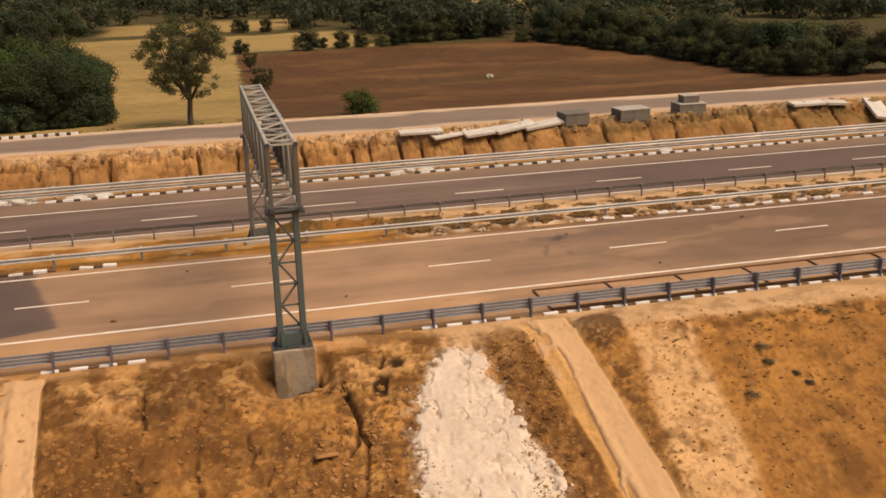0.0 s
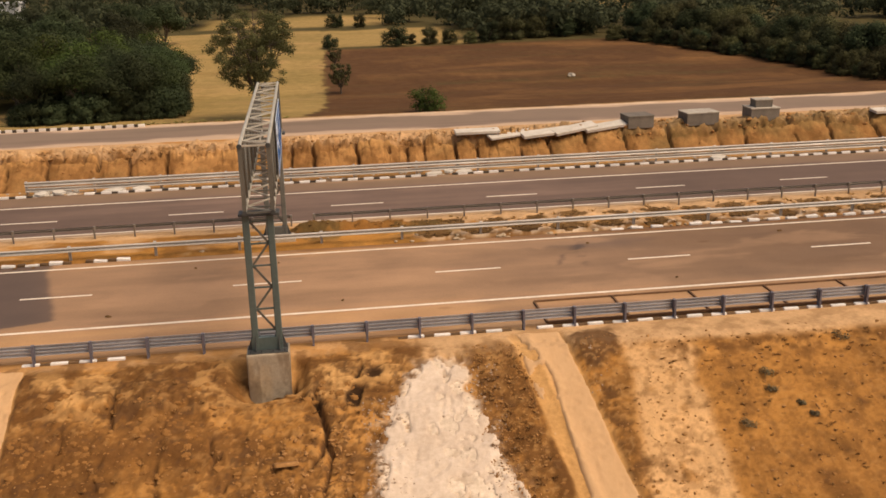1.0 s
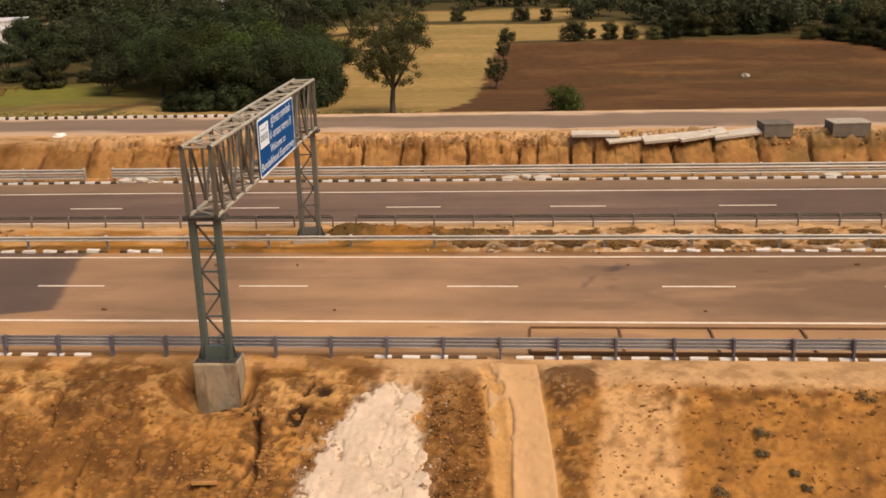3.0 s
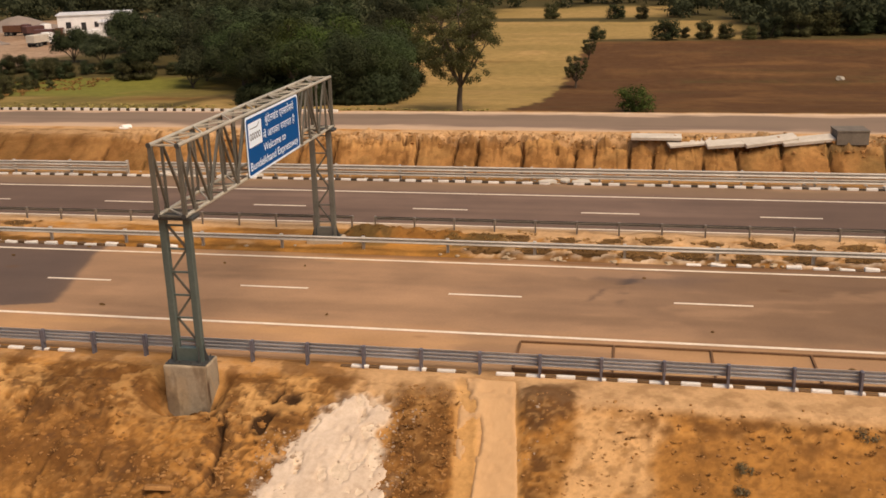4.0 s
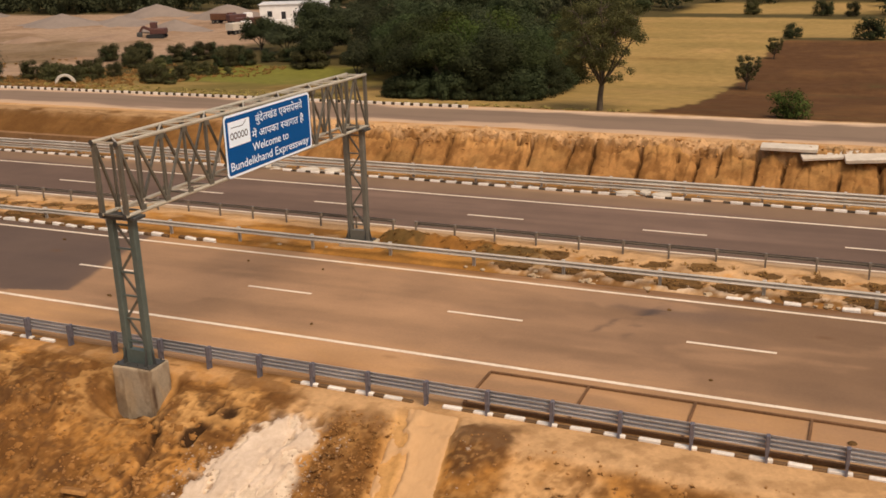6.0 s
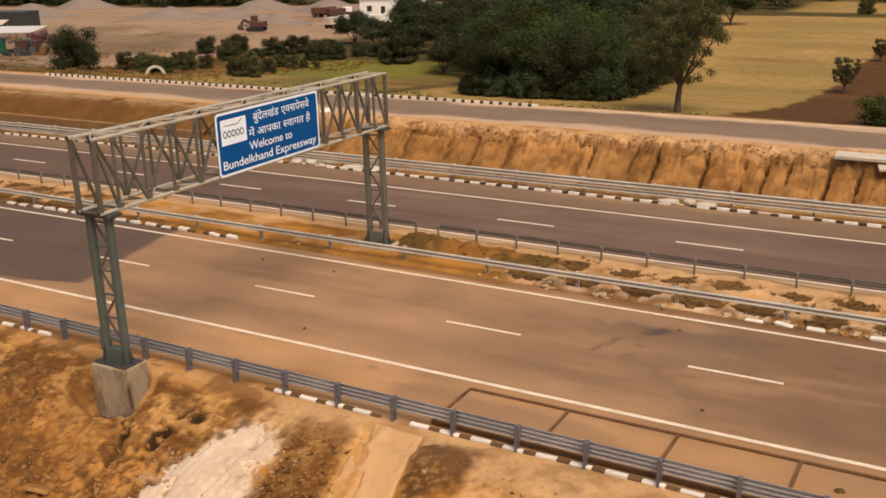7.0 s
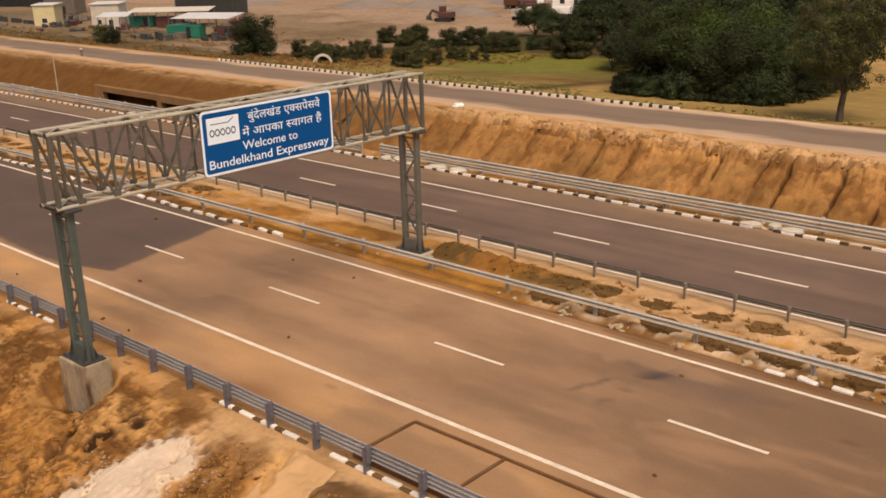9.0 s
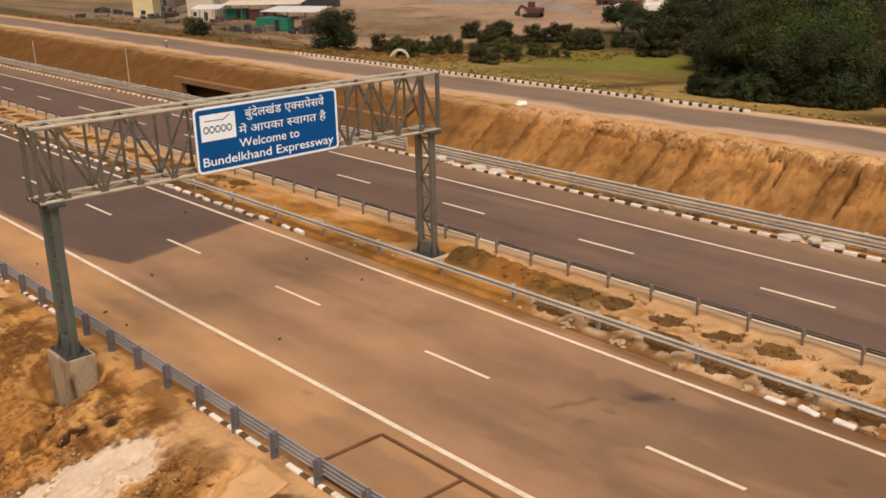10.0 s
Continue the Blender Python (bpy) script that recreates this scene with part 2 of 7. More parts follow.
# ---- mesh tools ----
class Geo:
    """Collects plain faces for one mesh."""

    def __init__(self):
        self.v, self.f = [], []

    def add(self, verts, faces):
        k = len(self.v)
        self.v.extend(tuple(p) for p in verts)
        self.f.extend(tuple(i + k for i in f) for f in faces)
        return self

    def box(self, x0, y0, z0, x1, y1, z1, bevel=0.0, m=None):
        """A box with chamfered upright edges and top."""
        b = bevel
        if b <= 0:
            vs = [(x, y, z) for z in (z0, z1) for x, y in ((x0, y0), (x1, y0), (x1, y1), (x0, y1))]
            fs = [(0, 3, 2, 1), (4, 5, 6, 7), (0, 1, 5, 4), (1, 2, 6, 5), (2, 3, 7, 6), (3, 0, 4, 7)]
        else:
            def ring(z, i):
                return [(x0 + i + b, y0 + i, z), (x1 - i - b, y0 + i, z), (x1 - i, y0 + i + b, z), (x1 - i, y1 - i - b, z),
                        (x1 - i - b, y1 - i, z), (x0 + i + b, y1 - i, z), (x0 + i, y1 - i - b, z), (x0 + i, y0 + i + b, z)]
            vs = ring(z0, 0) + ring(z1 - b, 0) + ring(z1, b * 0.7)
            fs = [tuple(range(7, -1, -1)), tuple(range(16, 24))]
            for r in (0, 8):
                fs += [(r + i, r + (i + 1) % 8, r + 8 + (i + 1) % 8, r + 8 + i) for i in range(8)]
        if m is not None:
            vs = [m @ Vector(p) for p in vs]
        return self.add(vs, fs)

    def tube(self, a, b, r0, r1=None, n=8, caps=True):
        a, b = Vector(a), Vector(b)
        r1 = r0 if r1 is None else r1
        q = (b - a).to_track_quat("Z", "Y")
        vs = []
        for p, r in ((a, r0), (b, r1)):
            vs += [p + q @ Vector((r * math.cos(2 * math.pi * i / n), r * math.sin(2 * math.pi * i / n), 0)) for i in range(n)]
        fs = [(i, (i + 1) % n, n + (i + 1) % n, n + i) for i in range(n)]
        if caps:
            fs += [tuple(range(n - 1, -1, -1)), tuple(range(n, 2 * n))]
        return self.add(vs, fs)

    def bar(self, a, b, w, d, up=(0, 0, 1)):
        """A flat or square bar from a to b."""
        a, b = Vector(a), Vector(b)
        t = (b - a).normalized()
        s = t.cross(Vector(up))
        s = s.normalized() if s.length > 1e-4 else Vector((1, 0, 0))
        u = s.cross(t)
        vs = [p + s * (i * w / 2) + u * (j * d / 2) for p in (a, b) for i, j in ((-1, -1), (1, -1), (1, 1), (-1, 1))]
        return self.add(vs, [(0, 3, 2, 1), (4, 5, 6, 7), (0, 1, 5, 4), (1, 2, 6, 5), (2, 3, 7, 6), (3, 0, 4, 7)])

    def extrude(self, outline, x0, x1):
        """A profile of (y, z) points run along x."""
        n = len(outline)
        vs = [(x0, y, z) for y, z in outline] + [(x1, y, z) for y, z in outline]
        fs = [(i, n + i, n + (i + 1) % n, (i + 1) % n) for i in range(n)] + [tuple(range(n)), tuple(range(2 * n - 1, n - 1, -1))]
        return self.add(vs, fs)

    def lump(self, centre, size, seed, rough=0.25, rings=5, sides=8, floor=None):
        """An uneven rounded lump."""
        rnd = random.Random(seed)
        cx, cy, cz = centre
        vs, fs = [], []
        for i in range(1, rings):
            a = math.pi * i / rings
            for j in range(sides):
                b = 2 * math.pi * (j + 0.5 * (i % 2)) / sides
                k = 1 + rnd.uniform(-rough, rough)
                z = cz + size[2] * math.cos(a) * k
                if floor is not None:
                    z = max(z, floor)
                vs.append((cx + size[0] * math.sin(a) * math.cos(b) * k, cy + size[1] * math.sin(a) * math.sin(b) * k, z))
        top, bot = len(vs), len(vs) + 1
        vs += [(cx, cy, cz + size[2]), (cx, cy, cz - size[2] if floor is None else floor)]
        for i in range(rings - 2):
            for j in range(sides):
                p, q = i * sides + j, i * sides + (j + 1) % sides
                fs.append((p, p + sides, q + sides, q))
        for j in range(sides):
            fs.append((top, j, (j + 1) % sides))
            fs.append((bot, (rings - 2) * sides + (j + 1) % sides, (rings - 2) * sides + j))
        return self.add(vs, fs)

    def mesh(self, name, material, smooth=False):
        me = bpy.data.meshes.new(name)
        me.from_pydata(self.v, [], self.f)
        me.validate()
        me.materials.append(material)
        if smooth:
            me.polygons.foreach_set("use_smooth", [True] * len(me.polygons))
        me.update()
        return me


def part(name, geo, material, parent, label="", smooth=False):
    """One mesh object under a thing or a part; geo is a Geo or a ready mesh."""
    me = geo if isinstance(geo, bpy.types.Mesh) else geo.mesh(name, material, smooth)
    ob = new(name, me)
    if parent is not None:
        ob.parent = parent
    return tagged(ob, label)


def thing(name, label, category, group="", kind="", at=None):
    ob = new(name)
    ob.empty_display_size = 0.3
    if at is not None:
        ob.matrix_basis = at
    return tagged(ob, label, category, group, kind)


def single(name, geo, material, label, category, group="", kind="", smooth=False, at=None):
    ob = new(name, geo if isinstance(geo, bpy.types.Mesh) else geo.mesh(name, material, smooth))
    if at is not None:
        ob.matrix_basis = at
    return tagged(ob, label, category, group, kind)


def grid_mesh(name, xs, ys, z, colour, material):
    """A sheet over the crossing lines xs and ys, heights z[y, x], with a soil colour per vertex."""
    nx, ny = len(xs), len(ys)
    gx, gy = np.meshgrid(xs, ys)
    co = np.stack([gx, gy, z], -1).reshape(-1, 3)
    i = np.arange(nx - 1)[None, :] + nx * np.arange(ny - 1)[:, None]
    quads = np.stack([i, i + 1, i + nx + 1, i + nx], -1).reshape(-1, 4)
    me = bpy.data.meshes.new(name)
    me.vertices.add(len(co))
    me.vertices.foreach_set("co", co.astype(np.float32).ravel())
    me.loops.add(quads.size)
    me.loops.foreach_set("vertex_index", quads.astype(np.int32).ravel())
    me.polygons.add(len(quads))
    me.polygons.foreach_set("loop_start", (np.arange(len(quads)) * 4).astype(np.int32))
    me.polygons.foreach_set("use_smooth", np.ones(len(quads), dtype=bool))
    me.update()
    me.validate()
    at = me.color_attributes.new("soil", "FLOAT_COLOR", "POINT")
    rgba = np.concatenate([colour.reshape(-1, 3), np.ones((len(co), 1))], 1)
    at.data.foreach_set("color", rgba.astype(np.float32).ravel())
    me.materials.append(material)
    return me


def raw_mesh(name, v, f, material, normals=None):
    me = bpy.data.meshes.new(name)
    me.vertices.add(len(v))
    me.vertices.foreach_set("co", np.asarray(v, np.float32).ravel())
    me.loops.add(f.size)
    me.loops.foreach_set("vertex_index", f.astype(np.int32).ravel())
    me.polygons.add(len(f))
    me.polygons.foreach_set("loop_start", (np.arange(len(f)) * f.shape[1]).astype(np.int32))
    me.update()
    if normals is not None:
        me.polygons.foreach_set("use_smooth", np.ones(len(f), dtype=bool))
        me.normals_split_custom_set_from_vertices(normals.tolist())
    me.materials.append(material)
    return me


# ---- ground: one sheet from the near slope over the fields to the horizon ----
def spaced(*runs):
    out = []
    for a, b, d in runs:
        out.append(np.arange(a, b, d))
    return np.concatenate(out)


def sag(x):
    """The expressway falls gently towards the west."""
    return -0.0042 * np.maximum(0, -np.asarray(x, float) - 12)


def rise(y, pts):
    return np.interp(y, [p[0] for p in pts], [p[1] for p in pts])


PROFILE = [(-4000, -7.5), (10, -7.0), (18, -6.6), (33.2, -0.10), (34.2, 0.0), (34.5, 0.01), (34.9, -0.10), (61.6, -0.12), (62.6, -0.05), (63.4, -0.2), (70, -4.8), (79.8, -5.0), (84.0, -2.02),
           (85.2, -1.95), (87.3, -1.98), (95.8, -1.98), (97.5, -2.05), (104, -3.2), (140, -6.4), (300, -6.8), (900, -8), (5000, -40)]
# the near-black entry is the shade inside holes and cracks, not a soil
SOIL = {"slope": (0.385, 0.176, 0.046), "pale": (0.52, 0.290, 0.110), "brown": (0.135, 0.060, 0.019), "lime": (0.63, 0.51, 0.385), "sand": (0.53, 0.31, 0.14), "dust": (0.50, 0.315, 0.165), "bank": (0.335, 0.168, 0.060),
        "hole_shade": (0.034, 0.018, 0.009), "plough": (0.094, 0.047, 0.021), "wheat": (0.31, 0.208, 0.077), "yard": (0.325, 0.225, 0.153), "lush": (0.155, 0.155, 0.032), "green": (0.150, 0.118, 0.038), "wood": (0.075, 0.060, 0.024), "median": (0.40, 0.185, 0.045)}
SOIL = {k: np.array(v) for k, v in SOIL.items()}


CHUTES = ((13.72, 14.72, 1.0), (-5.6, -5.6, 0.75), (-24.0, -24.5, 0.8), (36.0, 36.8, 0.8))


GULLIES = np.array([-60, -46, -42.4, -38.0, -34.3, -30.2, -26.5, -22.6, -18.7, -15.6, -11.6, -9.1, -6.1, -0.2, 0.9, 4.1, 5.9, 9.6, 12.3, 13.8, 15.3, 18.0, 19.9, 23.7, 26.3, 29.5, 33.1, 37.2, 41.5, 44.0, 48.6, 52.0, 56.5, 61.0, 90])


# dug planting pits in two rows along the median: x, y, half length, half width
pit_rnd = random.Random(12)
PITS = []
for y0, x0, dx, big, deep in ((49.75, 12.9, 2.2, 0.80, 0.58), (47.92, 14.0, 2.35, 0.95, 0.62)):
    for k in range(-32, 24):
        px = x0 + dx * k + pit_rnd.uniform(-0.15, 0.15)
        if px < -13 or px > (12.2 if y0 > 49 else 9.5):
            PITS.append((px, y0 + pit_rnd.uniform(-0.1, 0.1), big * pit_rnd.uniform(0.9, 1.08), deep * pit_rnd.uniform(0.88, 1.1)))


def shape(v, lo, hi, soft):
    return step(lo - soft, lo + soft, v) * (1 - step(hi - soft, hi + soft, v))


# the wood's edge beyond the yard
YARD_X, YARD_Y = (-330, -245, -200, -167, -143, -100), (240, 241, 247, 256, 274, 297)


def ground_at(gx, gy):
    """Height and soil colour over the whole site, shade of holes and gullies included."""
    ledge = 0.45 * fbm(gx * 0.22, gy * 0 + 1.7, 3, 35) + (0.12 + 0.26 * step(82.8, 83.8, gy)) * fbm(gx * 1.0, gy * 0.7, 4, 37)
    z = rise(gy + ledge * shape(gy, 80.5, 86.5, 1.0) * step(-50, -42, gx), PROFILE) + sag(gx) * shape(gy, 33, 63, 1.0) * step(-300, -240, gx)
    n1 = fbm(gx * 0.5, gy * 0.5, 5, 3)
    n2 = fbm(gx * 2.2, gy * 2.2, 4, 9)
    n3 = fbm(gx * 0.12, gy * 0.12, 4, 21)
    wob = 0.55 * fbm(gx * 0.9, gy * 0.9, 4, 31)
    near = (1 - step(33.6, 34.5, gy))
    col = np.ones(gx.shape + (3,)) * SOIL["slope"]

    def lay(name, mask):
        nonlocal col
        k = np.clip(mask, 0, 1)[..., None]
        col = col * (1 - k) + SOIL[name] * k

    # near slope: lumps, washed rills, a crack below the plinth
    plain = shape(gx + 1.5 * n3, -4.4, 0.6, 0.6) * (1 - step(30.6, 31.6, gy + 0.6 * n1)) * step(0.45, 0.1, n1 + 0.3 * n2)
    ridge = 1 - 2.6 * np.abs(fbm(gx * 1.6 + 0.3 * n2, gy * 1.6, 4, 57))
    bumps = (0.13 * n1 + 0.035 * n2 + 0.035 * fbm(gx * 5.5, gy * 5.5, 3, 15) + 0.01 * ridge) * (1 - 0.75 * step(15.0, 17.0, gx)) * (1 - 0.6 * plain)
    z = z + near * bumps
    flake = fbm(gx * 2.4 + 0.6 * n2, gy * 3.2, 4, 59)
    clod = step(0.06, 0.13, flake) * step(-0.15, 0.25, n1 + 0.5 * n3 + 0.10)
    clod2 = step(0.10, 0.16, fbm(gx * 4.6 + 0.5 * n2, gy * 5.6, 3, 60))
    rough = near * (1 - 0.7 * plain) * (0.12 + 0.88 * (1 - step(14.0, 16.5, gx))) * (1 - 0.75 * shape(gx, 6.6, 15.4, 0.5))
    z = z + rough * (0.035 * clod + 0.035 * clod2)
    # tops paler, rims and dips browner: relief shading put into the soil colour
    lay("pale", rough * clod * step(0.0, 0.4, n2 + 0.2) * 0.35)
    lay("brown", rough * (1 - 0.7 * step(15, 16.5, gx)) * (step(-0.02, 0.07, flake) - step(0.07, 0.16, flake)) * 0.5)
    lay("pale", near * step(0.35, 0.85, ridge) * 0.18)
    specks = fbm(gx * 3.4, gy * 4.4, 3, 129) + 0.35 * fbm(gx * 1.1, gy * 1.1, 3, 131)
    z = z - 0.05 * near * step(0.22, 0.32, specks) * (1 - step(14.5, 16.0, gx))
    fine = fbm(gx * 6.5, gy * 8.0, 2, 133) + 0.3 * n1
    lay("brown", near * step(-0.1, -0.6, ridge) * (0.30 - 0.2 * step(15, 16.5, gx)))
    # a low crumbling ledge below the crest
    brim = gy + 0.7 * n1 + 0.25 * n2
    z = z + 0.16 * shape(gx, -3.2, 2.4, 0.5) * step(31.75, 32.0, brim) * (1 - step(32.2, 33.2, gy))
    # smooth sand and lime carry less of the roughness
    calm = np.zeros(gx.shape)
    for x_top, x_low, w in CHUTES:
        calm = np.maximum(calm, 1 - step(w * 0.9, w * 1.2, np.abs(gx - np.interp(gy, [26, 34], [x_low, x_top]))))
    calm = np.maximum(calm, 0.85 * shape(gx, np.interp(gy, [26, 33], [7.4, 9.4]), np.interp(gy, [26, 33], [12.0, 10.4]), 0.3) * (1 - step(32.4, 33.2, gy)))
    calm = np.maximum(calm, 0.7 * shape(gy, 33.1, 34.6, 0.3) * step(8, 10, gx))
    z = z - near * calm * 0.85 * bumps
    rills = np.abs(fbm(gx * 1.1 + 0.4 * n1, gy * 0.13, 3, 47))
    z = z - near * step(0.10, 0.0, rills) * 0.025 * (1 - step(32.4, 33.6, gy))
    lay("brown", near * step(0.0, 0.36, n1 + 0.7 * n2) * (0.55 - 0.35 * step(15, 17, gx)))
    lay("brown", near * step(0.12, 0.4, fbm(gx * 3.1, gy * 3.1, 4, 25)) * (0.6 - 0.42 * step(15, 16.5, gx)))
    lay("pale", near * step(0.05, 0.45, n3 + 0.5 * n2 - 0.1) * 0.6)
    skew = gx - 0.13 * (gy - 30.4)
    lay("sand", near * shape(skew + 0.7 * wob + 0.3 * n1, 16.45, 19.15, 0.28) * step(0.9, 0.1, n2) * (1 - step(32.5, 33.1, gy + 0.4 * n1)))
    lay("slope", near * shape(skew + 0.7 * wob, 19.2, 60, 0.4) * (1 - step(31.8, 32.4, gy)) * 0.8)
    lay("brown", near * shape(skew + wob, 19.6, 60, 0.8) * (1 - step(31.6, 32.4, gy)) * (0.08 + 0.45 * step(0.05, 0.5, n1 + 0.4 * n3) + 0.25 * step(0.1, 0.3, n2) + 0.4 * step(22.5, 27, gx) + 0.3 * step(29.5, 27.5, gy)))
    lay("brown", near * shape(skew + 0.8 * wob, 15.45, 16.4, 0.2) * (1 - step(32.6, 33.4, gy)) * (0.22 + 0.4 * step(-0.1, 0.3, n2)))
    lay("pale", near * shape(gy + 0.5 * wob, 32.9, 33.9, 0.35) * step(-0.3, 0.3, n1) * 0.6)
    lay("dust", shape(gy + 0.4 * wob, 32.9, 35.4, 0.25) * step(8, 10, gx) * 0.85)
    lay("brown", near * shape(gy + 0.5 * wob, 32.0, 32.9, 0.3) * shape(gx, 18, 60, 1.5) * step(-0.35, 0.2, n2) * 0.95)
    lay("brown", near * shape(gy + wob, 33.2, 35, 0.4) * step(-0.2, 0.3, n1) * shape(gx, -4, 8, 1) * 0.55)
    lay("brown", near * (1 - step(2.5, 5.5, gx + 2 * n3)) * (1 - step(30.2, 32.4, gy + 0.8 * n1)) * step(-0.3, 0.25, n1 + 0.4 * n2) * 0.6)
    crack_x = np.interp(gy, [26, 28.2, 29.5, 30.2, 31.1, 31.8], [5.2, 5.5, 5.78, 5.65, 5.5, 5.38]) + 0.22 * fbm(gy * 1.9, gy * 0.0 + 3.3, 4, 5)
    veins = step(0.035, 0.0, np.abs(fbm(gx * 0.55 + 0.5 * n1, gy * 0.22 + 0.2 * n2, 3, 103))) * (1 - step(6.5, 7.5, gx)) * (1 - step(31.8, 32.8, gy)) * near
    z = z - 0.07 * veins
    lay("brown", veins * 0.5)
    crack = np.exp(-((gx - crack_x) / (0.08 + 0.05 * fbm(gy * 2.5, gy * 0.0, 3, 6))) ** 2) * (0.55 + 0.45 * step(29.0, 30.2, gy)) * shape(gy, 26.6, 31.9, 0.3)
    crack = np.maximum(crack, 0.8 * np.exp(-((gx - crack_x + 0.55 * (30.2 - gy)) / 0.08) ** 2) * shape(gy, 28.9, 30.2, 0.1))
    for cx0, ya, yb, w in ((-1.52, 30.9, 32.5, 0.07), (-1.65, 28.4, 29.9, 0.09), (0.17, 28.0, 29.6, 0.08), (-3.05, 29.6, 31.6, 0.05), (1.9, 29.0, 30.4, 0.06), (2.35, 26.5, 28.6, 0.08)):
        cx = cx0 + 0.16 * fbm(gy * 2.6, gy * 0.0 + cx0, 4, 7)
        crack = np.maximum(crack, 0.5 * np.exp(-((gx - cx) / w) ** 2) * shape(gy + 0.2 * n2, ya, yb, 0.15) * step(-0.35, 0.05, fbm(gy * 1.7, gx * 0.4 + cx0, 3, 8)))
    z = z - 0.40 * crack
    # shade down the cracks put into the soil colour as brown
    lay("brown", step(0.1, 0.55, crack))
    # hollow dug round the plinth, level ground beside it
    beside = shape(gx, 2.2, 7.2, 0.5) * shape(gy, 30.2, 33.3, 0.4)
    z = z * (1 - beside) + beside * np.minimum(z, rise(gy, PROFILE) + 0.04 * n2 + 0.05 * n1)
    dug = shape(gx + 0.12 * n2, 2.55, 5.05, 0.25) * shape(gy + 0.12 * n2, 31.5, 33.8, 0.22)
    z = z * (1 - dug) + dug * np.minimum(z, np.interp(gy, [31.4, 31.9, 32.6, 33.2, 33.7], [-0.88, -0.80, -0.76, -0.60, -0.36]) - 0.32 * np.exp(-((gx - 3.35) / 0.6) ** 2 - ((gy - 32.3) / 0.4) ** 2) + 0.05 * n2)
    hole = np.exp(-((gx - 3.55 + 0.2 * n1) / 0.5) ** 4 - ((gy - 32.40) / 0.20) ** 2) + 0.8 * np.exp(-((gx - 4.45) / 0.35) ** 4 - ((gy - 32.50) / 0.10) ** 2) + 0.7 * np.exp(-((gx - 4.65) / 0.10) ** 2 - ((gy - 32.75) / 0.35) ** 2)
    # open cracks and sink holes below the plinth
    sink = np.exp(-((gx - 5.48 + 0.1 * n2) / 0.20) ** 2 - ((gy - 31.55) / 0.20) ** 2)
    sink = np.maximum(sink, np.exp(-((gy - 31.98 + 0.55 * (gx - 4.75)) / 0.07) ** 2) * shape(gx, 4.75, 5.4, 0.08))
    along, across = (gx - 6.72) * 0.39 + (gy - 31.75) * 0.92, (gx - 6.72) * 0.92 - (gy - 31.75) * 0.39
    sink = np.maximum(sink, 1.2 * np.exp(-(along / 0.44) ** 4 - ((across + 0.12 * n2) / 0.25) ** 4))
    sink = np.maximum(sink, 0.9 * np.exp(-((gx - 6.95 - 0.5 * (gy - 32.75) + 0.15 * n2) / 0.10) ** 2) * shape(gy, 32.45, 33.02, 0.06))
    sink = np.maximum(sink, 0.9 * np.exp(-((gx - 7.52) / 0.36) ** 2 - ((gy - 32.68 + 0.15 * n2) / 0.23) ** 2))
    sink = np.maximum(sink, 0.7 * np.exp(-((gx - 7.5) / 0.45) ** 2 - ((gy - 32.86 - 0.3 * (gx - 7.5)) / 0.07) ** 2))
    sink = np.maximum(sink, 0.6 * np.exp(-((gx - 7.48 + 0.55 * (gy - 30.9)) / 0.12) ** 2) * shape(gy, 30.7, 31.15, 0.08))
    z = z - 0.65 * hole - 0.16 * sink
    lay("brown", dug * 0.45)
    lay("brown", near * np.exp(-((gx - 6.3) / 1.2) ** 2 - ((gy - 33.6) / 0.6) ** 2) * (0.6 + n2))
    lay("brown", near * (1 - step(4.5, 7, gx)) * step(-0.25, 0.3, n1 + 0.5 * n2) * (1 - step(33.0, 33.8, gy)) * 0.22)
    lay("brown", near * shape(gx + 0.8 * n1, 4.8, 9.6, 0.5) * shape(gy + 0.4 * n2, 33.1, 34.7, 0.3) * step(-0.15, 0.2, n1 + 0.6 * n2 + 0.1) * 0.85)
    # rubble strip between the lime and the sand chute
    strip_r = np.interp(gy, [28, 34], [13.6, 12.6])
    lay("brown", near * shape(gx + 0.6 * wob, 11.0, strip_r, 0.3) * (0.62 + 0.6 * n2 + 0.3 * n1) * step(34.2, 33.4, gy))
    lay("pale", near * shape(gx + 0.6 * wob, 11.2, strip_r, 0.3) * step(0.15, 0.45, fbm(gx * 1.1, gy * 1.1, 4, 119)) * 0.45 * step(34.2, 33.4, gy))
    pile = step(0.22, 0.6, np.exp(-(((gx - 15.85 - 0.35 * (gy - 33.1)) / 0.85) ** 2 + ((gy - 33.0) / 1.15) ** 2)) + 0.45 * n2 + 0.3 * n1)
    lay("plough", near * pile * 0.9)
    z = z + near * 0.12 * pile
        # brown dirt beside the western chute, and a paler lumpy shelf below the crest
    lay("brown", near * shape(gx + 0.5 * wob, -4.9, -3.2, 0.3) * step(30.0, 32.0, gy + n1) * 0.9)
    lay("pale", near * shape(gx, -3, 7, 1.0) * shape(gy + 0.6 * n1, 32.0, 33.0, 0.35) * step(-0.3, 0.2, n2) * 0.55)
    lay("pale", near * shape(gx, -3.0, 6.6, 0.8) * step(31.85, 32.05, brim) * (1 - step(32.5, 33.1, gy)) * step(-0.25, 0.15, n2 + 0.5 * n1 + 0.1) * 0.75)
    # lime spill
    left = np.interp(gy, [26, 29.8, 31.1, 32.5, 33.1], [7.0, 7.5, 8.0, 8.8, 9.6])
    right = np.interp(gy, [26, 28.3, 30.1, 32.2, 33.1], [12.3, 11.4, 11.0, 10.7, 10.1])
    edge = 0.8 * fbm(gx * 1.3, gy * 1.3, 5, 71)
